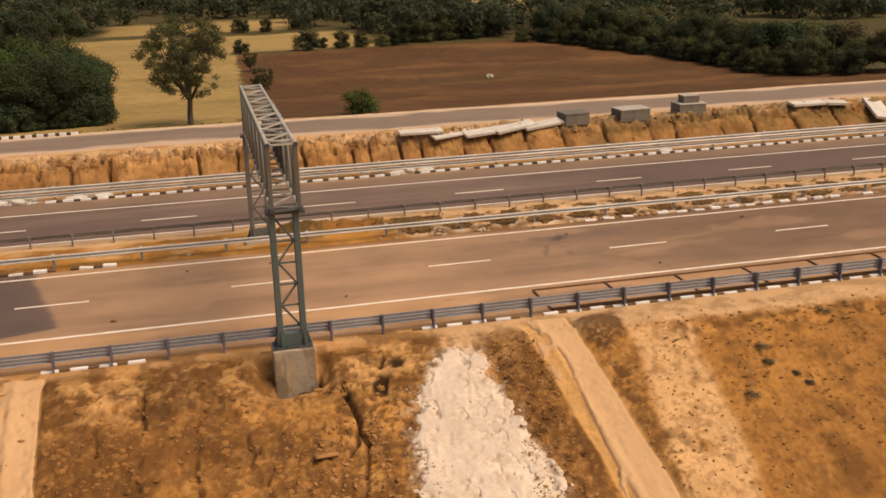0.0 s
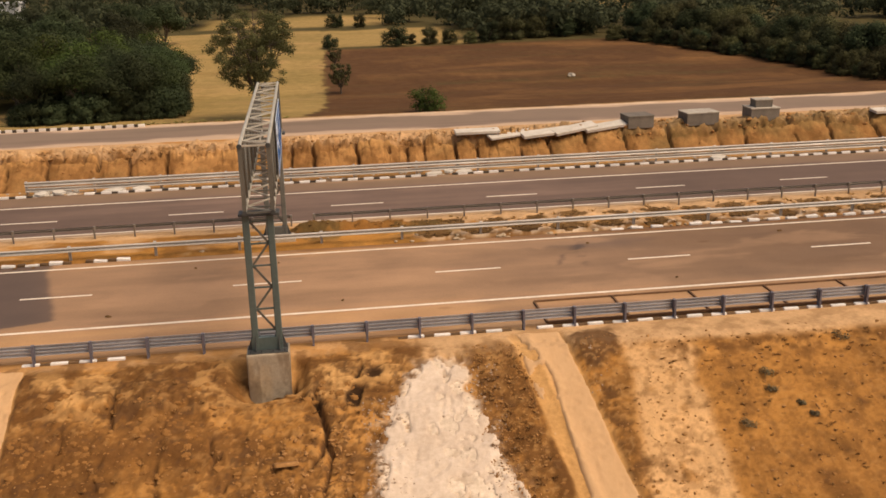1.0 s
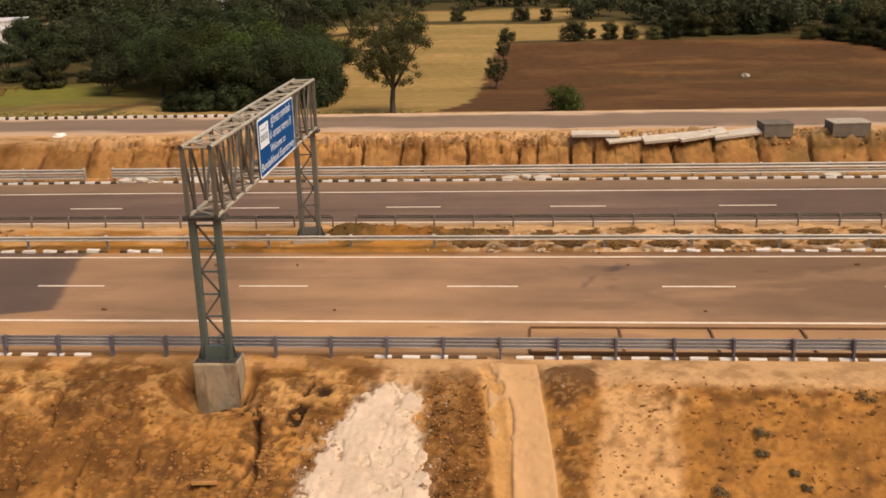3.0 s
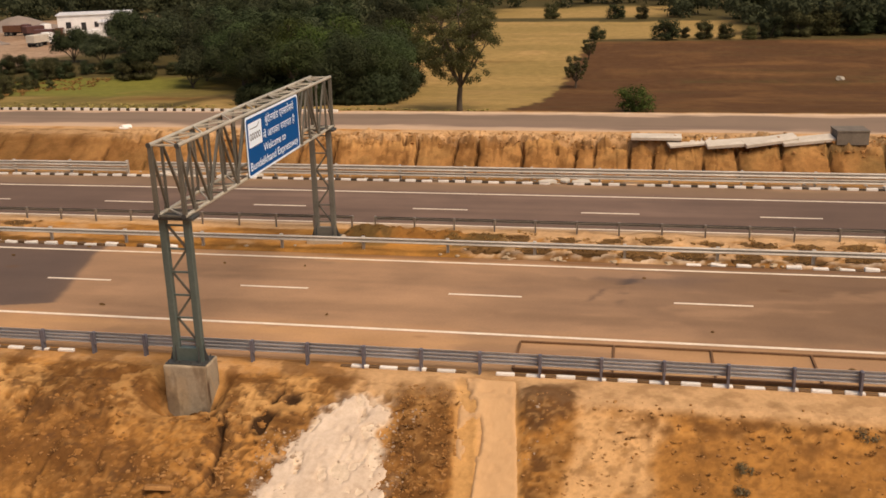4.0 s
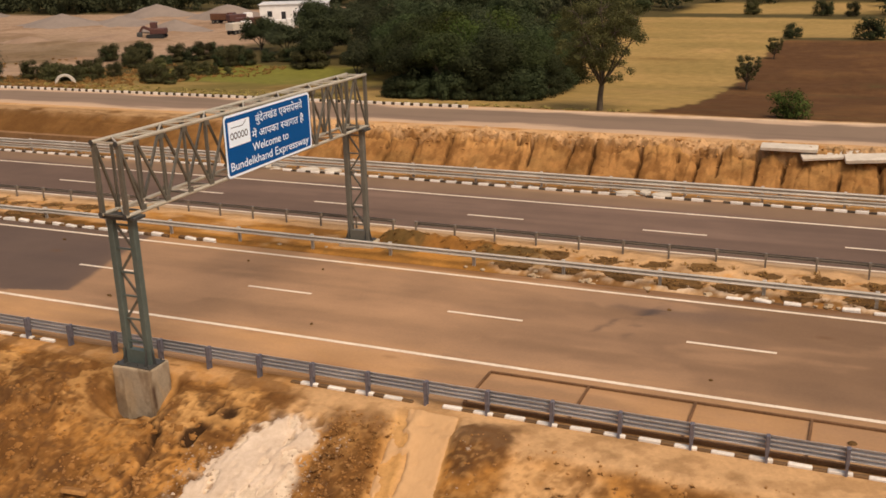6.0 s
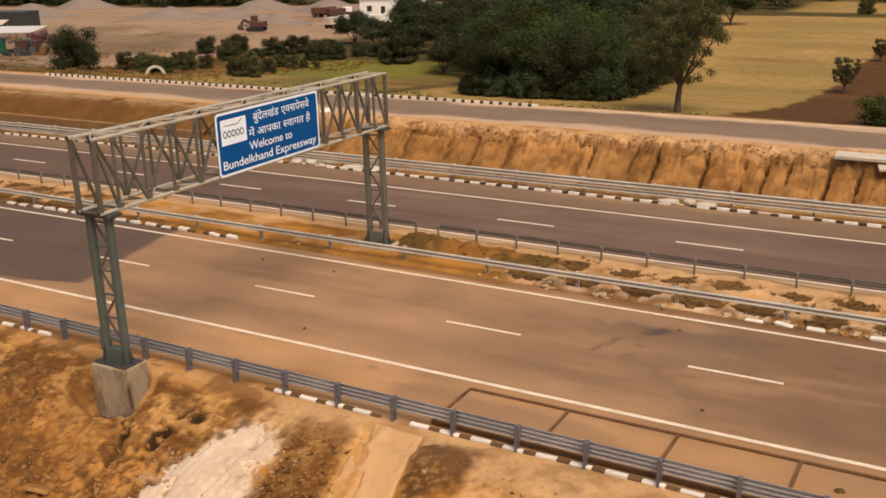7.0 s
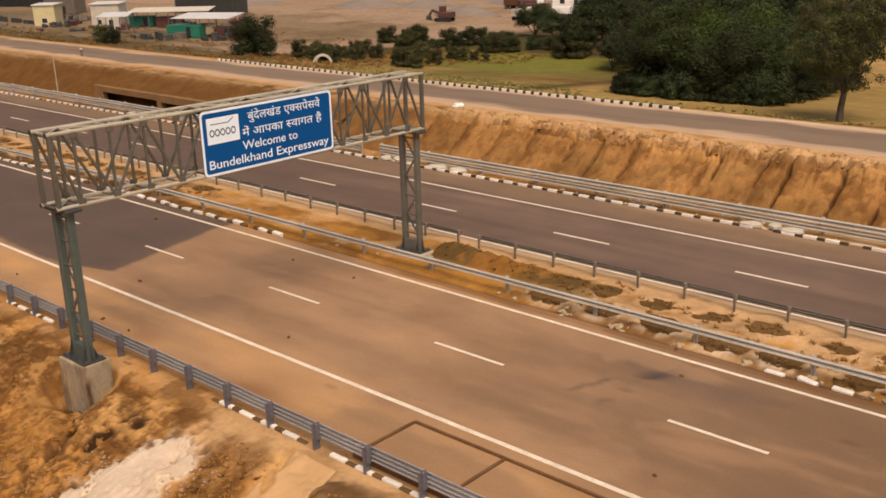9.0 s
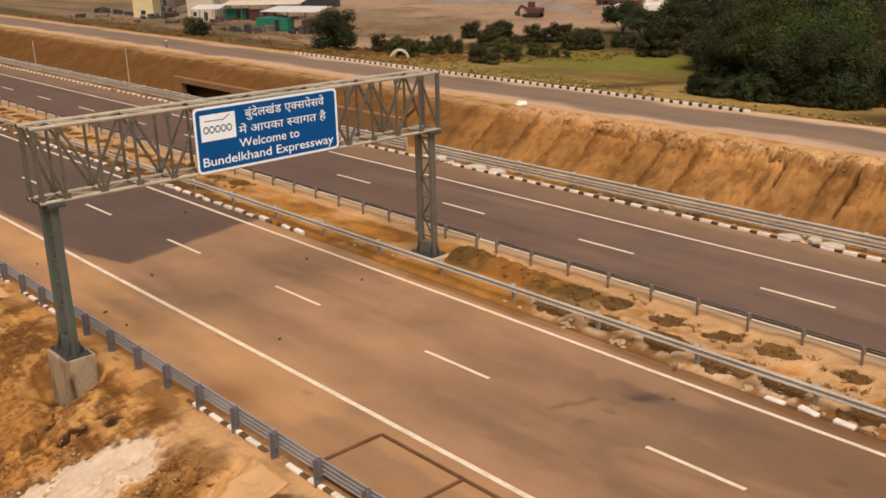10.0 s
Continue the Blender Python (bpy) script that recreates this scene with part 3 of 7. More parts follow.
    inside = step(-0.12, 0.22, np.minimum(gx - left, right - gx) + 0.8 * edge) * (1 - step(32.7, 33.2, gy + 0.5 * edge))
    holes = step(0.33, 0.46, fbm(gx * 0.9, gy * 0.55, 5, 77) + 0.07 * (gx - 9.5) - 0.10 * (gy - 26))
    lay("lime", near * inside * (1 - 0.9 * holes))
    z = z + near * inside * (0.05 + 0.10 * fbm(gx * 0.8, gy * 1.3, 3, 73) - 0.12 * holes)
    fringe = step(-0.6, -0.1, np.minimum(gx - left, right - gx) + edge) * (1 - inside) * (1 - step(32.7, 33.2, gy))
    lay("lime", near * fringe * step(0.0, 0.3, n2) * 0.6)
    # sand chutes
    for x_top, x_low, w in CHUTES:
        mid = np.interp(gy, [26, 34], [x_low, x_top])
        d = gx - mid
        trough = 1 - step(w * 0.9, w * 1.15, np.abs(d + 0.12 * wob))
        lay("pale", near * trough * 0.85)
        lay("sand", near * (1 - step(w * 0.45, w * 0.6, np.abs(d - 0.25 * w + 0.1 * wob))) * 0.7)
        z = z + near * (trough * (-0.14 - 0.05 * n1) + 0.07 * np.exp(-((d + 0.35 * w) / 0.13) ** 2) * (1 - step(33.4, 34.2, gy)))
    # layered crumbling soil along the crest of the slope
    layers = fbm(gx * 0.8 + 0.4 * n2, gy * 4.0, 4, 139)
    crest = near * shape(gx + 0.6 * n1, -4.2, 8.6, 0.5) * shape(gy + 0.35 * n1, 31.6, 33.5, 0.25) * (1 - dug) * (1 - inside)
    z = z + crest * 0.05 * step(0.0, 0.15, layers)
    lay("pale", crest * step(-0.02, 0.16, layers) * 0.75)
    lay("brown", crest * step(0.08, 0.24, -layers) * 0.75)
    # over all else: dark specks, with shade of hollows and cracks in the colour
    open_soil = near * (1 - 0.9 * calm) * (1 - step(33.4, 34.2, gy)) * (1 - 0.65 * plain) * (1 - 0.55 * step(15.5, 17.0, gx))
    lay("brown", near * shape(gx + 0.6 * wob, 11.0, strip_r, 0.3) * (0.40 + 0.5 * step(-0.2, 0.2, n2)) * step(34.2, 33.4, gy) * (1 - calm))
    lay("brown", open_soil * step(0.22, 0.32, specks) * 0.80)
    lay("brown", open_soil * step(0.20, 0.30, fine) * 0.60)
    lay("pale", open_soil * step(0.18, 0.32, -fine) * 0.30)
    pots = fbm(gx * 1.9 + 0.3 * n2, gy * 2.7, 3, 141) + 0.25 * n2
    z = z - 0.05 * open_soil * step(0.30, 0.42, pots)
    lay("brown", open_soil * step(0.20, 0.40, pots) * 0.55)
    lay("plough", open_soil * step(0.36, 0.48, pots) * 0.5)
    lay("brown", open_soil * (1 - step(30.2, 31.2, gy + 0.5 * n1)) * (1 - step(4.5, 6.0, gx)) * 0.28)
    blotch = fbm(gx * 1.3 + 0.4 * n2, gy * 1.7, 5, 151) + 0.12 * n2
    weathered = open_soil * (1 - step(8.0, 9.5, gx)) * (1 - inside)
    lay("brown", weathered * step(-0.06, 0.16, blotch) * (0.45 + 0.2 * step(4.5, 2.5, gx)))
    lay("brown", weathered * step(0.10, 0.22, fbm(gx * 3.6, gy * 4.6, 3, 153) + 0.4 * blotch) * 0.55)
    lay("pale", weathered * step(0.10, 0.25, -blotch + 0.3 * n2) * step(30.8, 32.2, gy) * 0.45)
    lay("plough", weathered * step(0.24, 0.32, fbm(gx * 4.6, gy * 5.6, 2, 155) + 0.35 * blotch) * 0.65)
    lay("brown", near * (np.exp(-((gx - 2.6) / 0.6) ** 2 - ((gy - 32.6) / 1.0) ** 2) + np.exp(-((gx - 5.2) / 0.5) ** 2 - ((gy - 33.3) / 0.7) ** 2)) * 0.7)
    verge = shape(gy + 0.3 * wob, 33.3, 35.2, 0.2)
    lay("dust", shape(gy + 0.3 * wob, 33.9, 35.4, 0.25) * (1 - step(8, 10, gx)) * (0.25 + 0.25 * step(-0.2, 0.2, n2)))
    lay("brown", verge * step(-0.02, 0.2, blotch + 0.25 * n2) * (0.62 - 0.32 * step(8, 11, gx)))
    # holes and cracks coloured nearly black in place of the shade inside them
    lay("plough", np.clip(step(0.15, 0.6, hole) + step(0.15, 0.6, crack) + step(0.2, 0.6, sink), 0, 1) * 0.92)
    lay("hole_shade", np.clip(step(0.25, 0.7, hole) + step(0.3, 0.8, sink) + 0.5 * step(0.6, 0.95, crack), 0, 1) * 0.9)
    # weathered flat ground at the foot of the slope
    foot = 1 - step(18.0, 21.5, gy + 1.2 * n1)
    lay("slope", foot * 0.85)
    lay("brown", foot * (0.25 + 0.45 * step(-0.1, 0.3, n1 + 0.5 * n2)))
    lay("pale", foot * step(0.05, 0.4, n3 + 0.4 * n2) * 0.45)
    # far cutting: eroded face below the service road
    bank = shape(gy, 78.5, 85.6, 1.0)
    lay("bank", shape(gy, 62.8, 86.0, 0.5))
    face = shape(gy, 79.2, 84.0, 0.45) * step(-52, -44, gx)
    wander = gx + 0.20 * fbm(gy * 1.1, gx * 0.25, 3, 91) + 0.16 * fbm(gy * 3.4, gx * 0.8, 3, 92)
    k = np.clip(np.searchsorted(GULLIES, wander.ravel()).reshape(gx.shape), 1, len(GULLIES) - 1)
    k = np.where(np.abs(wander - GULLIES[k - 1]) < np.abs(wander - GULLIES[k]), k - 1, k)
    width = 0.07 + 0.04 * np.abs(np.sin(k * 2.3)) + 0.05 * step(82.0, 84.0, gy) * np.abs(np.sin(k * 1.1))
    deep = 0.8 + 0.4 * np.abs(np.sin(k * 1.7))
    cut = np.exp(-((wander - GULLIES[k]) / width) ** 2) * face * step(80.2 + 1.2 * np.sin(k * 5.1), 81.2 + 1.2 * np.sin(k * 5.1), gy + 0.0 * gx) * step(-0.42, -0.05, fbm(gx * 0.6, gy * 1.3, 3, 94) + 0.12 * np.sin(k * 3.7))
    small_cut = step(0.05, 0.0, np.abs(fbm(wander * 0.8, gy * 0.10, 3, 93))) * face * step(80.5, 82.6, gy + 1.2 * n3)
    crumb = shape(gy + 0.5 * n1, 83.3, 86.0, 0.5)
    ledges = np.round((n1 + 0.6 * n2) * 4.0) / 4.0
    west = 0.25 + 0.75 * step(-30, -18, gx)  # the cutting is smoother towards the underpass
    z = z - 0.75 * deep * cut * west - 0.12 * small_cut * west + face * west * (0.10 * n1 + 0.12 * n2 + 0.10 * fbm(gx * 4.3, gy * 4.3, 3, 83)) + crumb * west * (0.40 * ledges + 0.26 * n2 + 0.16 * fbm(gx * 4.3, gy * 4.3, 3, 83))
    # gullies darkened: shade the soft sun doesn't give, put into the soil colour
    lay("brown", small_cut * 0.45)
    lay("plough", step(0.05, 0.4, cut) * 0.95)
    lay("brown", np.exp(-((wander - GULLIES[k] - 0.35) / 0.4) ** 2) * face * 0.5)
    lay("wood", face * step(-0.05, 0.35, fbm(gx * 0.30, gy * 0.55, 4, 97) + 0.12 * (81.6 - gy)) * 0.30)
    lay("brown", face * step(0.08, 0.3, fbm(gx * 1.4, gy * 1.4, 4, 99)) * 0.5)
    lay("brown", west * crumb * step(0.05, 0.25, np.abs(ledges - n1 - 0.6 * n2) * 4) * step(-0.1, 0.2, n2) * 0.5)
    lay("brown", west * crumb * step(0.10, 0.25, fbm(gx * 1.6, gy * 3.2, 4, 101)) * 0.6)
    tiers = fbm(gx * 0.35 + 0.3 * n2, gy * 2.6, 4, 125)
    lay("pale", shape(gy + 0.4 * n1, 83.0, 86.2, 0.4) * step(0.05, 0.22, tiers) * 0.6)
    lay("brown", west * shape(gy + 0.4 * n1, 83.0, 86.2, 0.4) * step(0.06, 0.20, -tiers) * 0.65)
    z = z + west * shape(gy, 83.2, 86.0, 0.4) * 0.16 * step(0.0, 0.12, tiers)
    lay("brown", shape(gy, 62.8, 86.0, 0.5) * (1 - step(-50, -38, gx)) * 0.85)
    lay("pale", bank * (1 - cut) * step(0.0, 0.4, n1 + 0.5 * n2) * 0.2)
    lay("brown", bank * step(0.10, 0.45, -n1 - 0.5 * n2) * 0.35)
    lay("dust", shape(gy + 0.6 * wob, 83.8, 88, 0.5) * step(-0.35, 0.25, n1 + 0.3) * 0.85)
    lay("sand", shape(gy + 0.5 * wob, 95.0, 97.4, 0.4) * 0.8)
    lay("lime", shape(gy + 0.5 * wob, 95.2, 97.0, 0.3) * step(-11, -8, gx) * 0.7)
    lay("brown", shape(gy + 0.5 * wob, 83.6, 86.2, 0.5) * step(0.08, 0.3, fbm(gx * 0.9, gy * 2.4, 4, 117)) * 0.6)
    lay("brown", shape(gy, 62.8, 86.5, 0.5) * (1 - step(-44, -14, gx)) * (0.25 + 0.45 * step(84.8, 83.6, gy)))
    lay("wood", shape(gy, 62.8, 86.5, 0.5) * (1 - step(-44, -14, gx)) * 0.15)
    lay("wood", bank * step(14, 34, gx) * step(-0.4, 0.2, n1) * 0.52)
    # fields
    far = step(97.0, 99.0, gy)
    lay("wood", far)
    z = z + far * (0.25 * n3 + 0.05 * n1)
    edge_x = np.interp(gy, [97, 105, 118, 140, 205], [1.0, 5.0, 8.0, 8.6, 9.5])
    plough = far * step(-0.6, 0.6, gx - edge_x + 1.2 * n1) * (1 - step(203, 206, gy + 2 * n3 - 0.06 * (gx - 40))) * (1 - step(0, 3, gx - np.interp(gy, [97, 123, 146, 197, 206], [90, 90, 86, 74, 70])))
    wheat = far * (1 - step(-0.6, 0.6, gx - edge_x + 1.2 * n1)) * step(-34, -30, gx) * (1 - step(250, 252, gy + 3 * n3)) * step(99.5, 101.5, gy + wob)
    wheat = np.maximum(wheat, far * shape(gx, -34, 40, 3) * shape(gy + 0.03 * gx, 208, 250, 1.5))
    wheat = np.maximum(wheat, shape(gx, -20, 30, 3) * shape(gy, 262, 300, 2))
    wheat = np.maximum(wheat, shape(gx, 95, 160, 4) * shape(gy, 300, 360, 4))
    lay("wheat", wheat)
    rows = 0.5 + 0.5 * np.sin((gx - 0.12 * gy) * 2.4)
    lay("sand", wheat * step(0.1, 0.6, n3 + 0.12 * rows) * 0.22)
    lay("green", wheat * step(-0.1, 0.4, fbm(gx * 0.03, gy * 0.10, 4, 121)) * 0.35)
    lay("brown", wheat * np.exp(-((gx + 6) / 7) ** 2 - ((gy - 172) / 1.6) ** 2) * 0.5)
    lay("wood", wheat * shape(gy + 0.5 * wob - 0.01 * gx, 204.3, 205.6, 0.5) * 0.6)
    lay("plough", plough)
    lay("bank", plough * step(0.0, 0.5, n3 + 0.2 * n2) * 0.15)
    lay("bank", plough * step(0.1, 0.4, fbm(gx * 0.05, gy * 0.16, 4, 123)) * 0.22)
    lay("wood", plough * shape(gy + 0.8 * n1, 146.5, 148.0, 0.5) * shape(gx, 22, 74, 3) * 0.6)
    lay("wood", plough * step(0.1, 0.5, fbm(gx * 0.05, gy * 0.3, 4, 55)) * 0.30)
    green = far * (1 - step(-38, -33, gx + 3 * n1)) * (1 - step(150, 154, gy + 3 * n1)) * step(-84, -78, gx + 3 * n1)
    lay("green", green)
    lay("wood", green * (1 - step(-72, -62, gx + 5 * n1)) * 0.65)
    lay("lush", green * shape(gy + 4 * n1, 124, 151, 3) * shape(gx, -84, -46, 5) * 0.85)
    lay("wheat", green * step(-0.1, 0.35, n3 + 0.3 * n1 + 0.018 * (126 - gy)) * 0.55)
    lay("brown", np.exp(-(((gx + 39) / 6) ** 2 + ((gy - 119) / 3.5) ** 2)) * 0.75)
    yard = far * (1 - step(-98, -92, gx + 4 * n1)) * step(98.5, 101.5, gy + 2 * n1)
    yard = np.maximum(yard, far * (1 - step(-95, -85, gx + 4 * n1)) * step(152, 158, gy + 4 * n1))
    yard = yard * (1 - step(-3, 5, gy + 10 * n3 - np.interp(gx, YARD_X, YARD_Y)))
    lay("yard", yard)
    lay("brown", yard * step(0.02, 0.4, n3 + 0.25 * n1) * 0.35)
    lay("wood", yard * shape(gy + 5 * n1, 97, 116, 3) * 0.75)
    lay("wood", yard * step(-0.05, 0.3, fbm(gx * 0.07, gy * 0.12, 4, 111)) * (1 - step(150, 175, gy)) * 0.5)
    lay("wood", yard * (1 - step(-125, -105, gx)) * (1 - step(170, 200, gy)) * 0.4)
    z = z + yard * 0.5 * n3
    # median and road edges
    mound = 0.52 * np.clip((13.0 - gx - 0.6 * n1) / 5.0, 0, 1) ** 0.7 * step(4.2, 5.2, gx) * np.exp(-((gy - 49.35 + 0.15 * n1) / 0.62) ** 2) * (1 + 0.35 * n2)
    med = shape(gy, 46.75, 51.4, 0.12)
    lay("median", med)
    lay("pale", med * step(-0.1, 0.35, n1 + 0.4 * n2) * 0.6)
    lay("dust", med * step(9, 12, gx) * step(-0.6, 0.0, n2) * 0.9)
    lay("dust", med * (1 - step(-16, -12, gx)) * step(-0.6, 0.0, n2) * 0.8)
    lay("brown", med * step(-0.1, 0.3, fbm(gx * 0.45, gy * 1.2, 4, 13)) * (0.7 - 0.35 * step(9, 12, gx)))
    lay("brown", shape(gy + 0.25 * wob, 46.4, 47.45, 0.15) * step(-0.5, 0.1, n1 + 0.4 * n2) * 0.8)
    lay("wood", shape(gy + 0.25 * wob, 46.4, 47.5, 0.2) * (1 - step(11, 14, gx)) * step(-0.2, 0.2, n2) * 0.55)
    z = z + step(46.9, 47.6, gy) * (1 - step(51.3, 51.5, gy)) * (0.20 + 0.14 * n1 + 0.05 * n2) + mound
    lay("median", med * shape(gx, -12, 3, 2) * 0.55)
    in_median = (gy > 46.9) & (gy < 51.0)
    if in_median.any():
        dig, rim = np.zeros(gx.shape), np.zeros(gx.shape)
        mx, my, mw = gx[in_median], gy[in_median], n2[in_median]
        d1, d2 = np.zeros(mx.shape), np.zeros(mx.shape)
        for px, py, a, b in PITS:
            near_pit = np.abs(mx - px) < 1.6
            if near_pit.any():
                r = np.sqrt(((mx[near_pit] - px) / a) ** 2 + ((my[near_pit] - py) / b) ** 2) + 0.5 * mw[near_pit]
                d1[near_pit] = np.maximum(d1[near_pit], 1 - step(0.65, 1.0, r))
                d2[near_pit] = np.maximum(d2[near_pit], np.exp(-((r - 1.15) / 0.2) ** 2))
        dig[in_median], rim[in_median] = d1, d2
        z = z - 0.10 * dig + 0.05 * rim
        lay("dust", rim * step(9, 10.5, gx) * step(-0.35, 0.0, n2) * 0.8)
        lay("lime", rim * shape(gy + 0.2 * n1, 46.9, 47.7, 0.15) * step(9, 10.5, gx) * step(-0.2, 0.15, n2) * 0.7)
        lay("brown", dig * 0.95)
        lay("plough", dig * step(-0.1, 0.25, n2) * 0.7)
    lay("brown", med * shape(gx, -14, 4, 2) * step(0.0, 0.3, fbm(gx * 0.7, gy * 1.4, 4, 113)) * 0.45)
    lay("dust", med * shape(gx, -14, 4, 2) * step(0.05, 0.35, fbm(gx * 0.5, gy * 1.1, 4, 115)) * 0.5)
    lay("median", med * shape(gx + wob, 3.5, 12, 1.0) * 0.6)
    lay("wood", med * shape(gx + wob, 4.0, 13, 1.0) * shape(gy + 0.4 * n1, 47.9, 50.2, 0.3) * step(-0.05, 0.2, n1 + 0.6 * n2) * 0.65)
    heap_soil = step(0.04, 0.12, mound)
    lay("brown", heap_soil * (0.55 + 0.3 * step(-0.2, 0.2, n2)))
    lay("wood", heap_soil * step(-0.05, 0.25, n1 + 0.4 * n2) * 0.5)
    lay("median", heap_soil * step(0.05, 0.35, n2 - 0.3 * n1) * 0.3)
    lay("brown", shape(gy + 0.15 * wob, 46.3, 47.05, 0.12) * (0.62 + 0.3 * n2))
    lay("dust", shape(gy + 0.2 * wob, 50.35, 51.5, 0.15) * (1 - 0.8 * heap_soil) * 0.85)
    lay("pale", shape(gy + 0.3 * wob, 61.0, 63.0, 0.3) * 0.6)
    hollow = shape(gx + 0.6 * n1, 3.4, 8.2, 0.4) * shape(gy + 0.15 * n2, 61.4, 62.2, 0.15)
    lay("plough", hollow * 0.8)
    z = z - 0.12 * hollow
    lay("brown", shape(gy + 0.25 * wob, 61.2, 62.6, 0.2) * step(0.0, 0.25, fbm(gx * 0.35, gy * 1.2, 4, 135)) * 0.6)
    lay("lime", shape(gy + 0.3 * wob, 61.1, 62.4, 0.2) * step(0.05, 0.35, fbm(gx * 0.5, gy * 1.5, 4, 67)) * 0.7)
    return z, col


GX = spaced((-4000, -600, 250), (-600, -180, 14), (-180, -90, 1.0), (-90, -46, 0.4), (-46, -28, 0.3), (-28, -6, 0.10), (-6, 26, 0.07), (26, 64, 0.12), (64, 92, 0.4), (92, 200, 4), (200, 600, 25), (600, 4200, 300))
GY = spaced((-4000, -200, 300), (-200, -20, 12), (-20, 10, 0.8), (10, 22, 0.3), (22, 26, 0.16), (26, 34.6, 0.07), (34.6, 46.4, 0.9), (46.4, 51.8, 0.12), (51.8, 61, 0.9), (61, 78, 0.8), (78, 80, 0.3), (80, 86.6, 0.13), (86.6, 88, 0.3), (88, 97, 0.6), (97, 130, 1.0), (130, 260, 2.0), (260, 400, 5),
            (400, 800, 30), (800, 4600, 300))
gx, gy = np.meshgrid(GX, GY)
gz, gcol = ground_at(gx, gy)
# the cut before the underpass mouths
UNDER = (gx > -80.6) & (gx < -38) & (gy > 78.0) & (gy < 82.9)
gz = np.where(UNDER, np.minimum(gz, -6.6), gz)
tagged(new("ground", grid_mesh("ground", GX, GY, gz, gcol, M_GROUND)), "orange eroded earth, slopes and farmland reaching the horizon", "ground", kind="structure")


def overlay(name, label, x0, x1, y0, y1, material, cover, lift=0.10):
    """A skin of other material that rises out of the slope where cover is high; its edge is where the two meet."""
    xs, ys = np.arange(x0, x1, 0.07), np.arange(y0, y1, 0.07)
    X, Y = np.meshgrid(xs, ys)
    base, _ = ground_at(X, Y)
    k, wave = cover(X, Y)
    z = base + (k - 0.5) * lift - (1 - k) * 0.12 + wave
    me = grid_mesh(name, xs, ys, z, np.ones(X.shape + (3,)), material)
    return tagged(new(name, me), label, "soil", kind="stuff")


def lime_cover(X, Y):
    left = np.interp(Y, [24, 26, 29.8, 31.1, 32.5, 33.1], [6.6, 7.0, 7.5, 8.0, 8.8, 9.6])
    right = np.interp(Y, [24, 26, 28.3, 30.1, 32.2, 33.1], [13.0, 12.3, 11.4, 11.0, 10.7, 10.1])
    edge = 0.8 * fbm(X * 1.1, Y * 1.1, 5, 71) + 0.85 * fbm(X * 4.5, Y * 4.5, 4, 72)
    k = step(-0.12, 0.12, np.minimum(X - left, right - X) + 0.8 * edge) * (1 - step(32.7, 33.1, Y + 0.5 * edge))
    holes = np.maximum(step(0.26, 0.37, fbm(X * 1.1, Y * 0.6, 5, 77) + 0.13 * (X - 9.5) - 0.06 * (Y - 26)), step(0.26, 0.33, fbm(X * 2.7, Y * 1.9, 4, 78) + 0.06 * (X - 9.5)))
    return k * (1 - holes), 0.05 * fbm(X * 0.5, Y * 0.7, 3, 73) * k + 0.016 * fbm(X * 2.2, Y * 2.2, 3, 74) * k


def chute_cover(index):
    x_top, x_low, w = CHUTES[index]

    def cover(X, Y):
        d = X - np.interp(Y, [26, 34], [x_low, x_top]) + 0.10 * fbm(X * 1.5, Y * 0.7, 4, 31)
        k = (1 - step(w * 0.86, w * 1.06, np.abs(d))) * (1 - step(34.15, 34.4, Y))
        ridge = d + np.interp(Y, [28, 32, 34], [0.55, 0.10, 0.30]) * w
        patchy = fbm(X * 1.7, Y * 0.8, 4, 79) + 0.5 * fbm(X * 4.2, Y * 3.1, 3, 80)
        holes = step(0.02, 0.14, patchy + 0.10) * (1 - step(-0.12, 0.0, ridge))
        return k * (1 - holes), 0.05 * np.exp(-(ridge / 0.20) ** 2) * k - 0.02 * step(0.0, 0.3, ridge) * k
    return cover


overlay("lime_spill", "pale caked lime spilt down the orange slope", 6.2, 13.4, 24.0, 33.4, M_LIME, lime_cover, 0.10)
overlay("sand_chute", "smooth pale sand washed down a drain chute", 12.0, 16.6, 24.0, 34.5, M_SAND, chute_cover(0), 0.12)
overlay("sand_chute", "smooth pale sand washed down a drain chute", -7.2, -4.0, 26.0, 34.5, M_SAND, chute_cover(1), 0.12)


def height(x, y):
    return float(ground_at(np.array([[float(x)]]), np.array([[float(y)]]))[0][0, 0])


# ---- roads ----
def road(name, label, x0, x1, y0, y1, z, material, colour, dx=0.5, dy=0.25, thick=0.3, low=True):
    xs = np.append(spaced((x0, -14, 3 * dx), (-14, 34, dx), (34, x1, 2 * dx)), x1)
    ys = np.append(np.arange(y0, y1, dy), y1)
    X, Y = np.meshgrid(xs, ys)
    c = colour(X, Y)
    zz = np.full(X.shape, z) + 0.006 * fbm(X * 0.4, Y * 0.4, 2, 5)
    zz[0, :], zz[-1, :] = z - thick, z - thick
    zz = zz + (sag(X) if low else 0)
    return tagged(new(name, grid_mesh(name, xs, ys, zz, c, material)), label, "road", kind="structure")


def blend(a, b, k):
    k = np.clip(k, 0, 1)[..., None]
    return a * (1 - k) + b * k


TAN, TAN_EDGE, FRESH, GREY = np.array((0.306, 0.181, 0.103)), np.array((0.45, 0.25, 0.110)), np.array((0.070, 0.052, 0.047)), np.array((0.150, 0.097, 0.072))


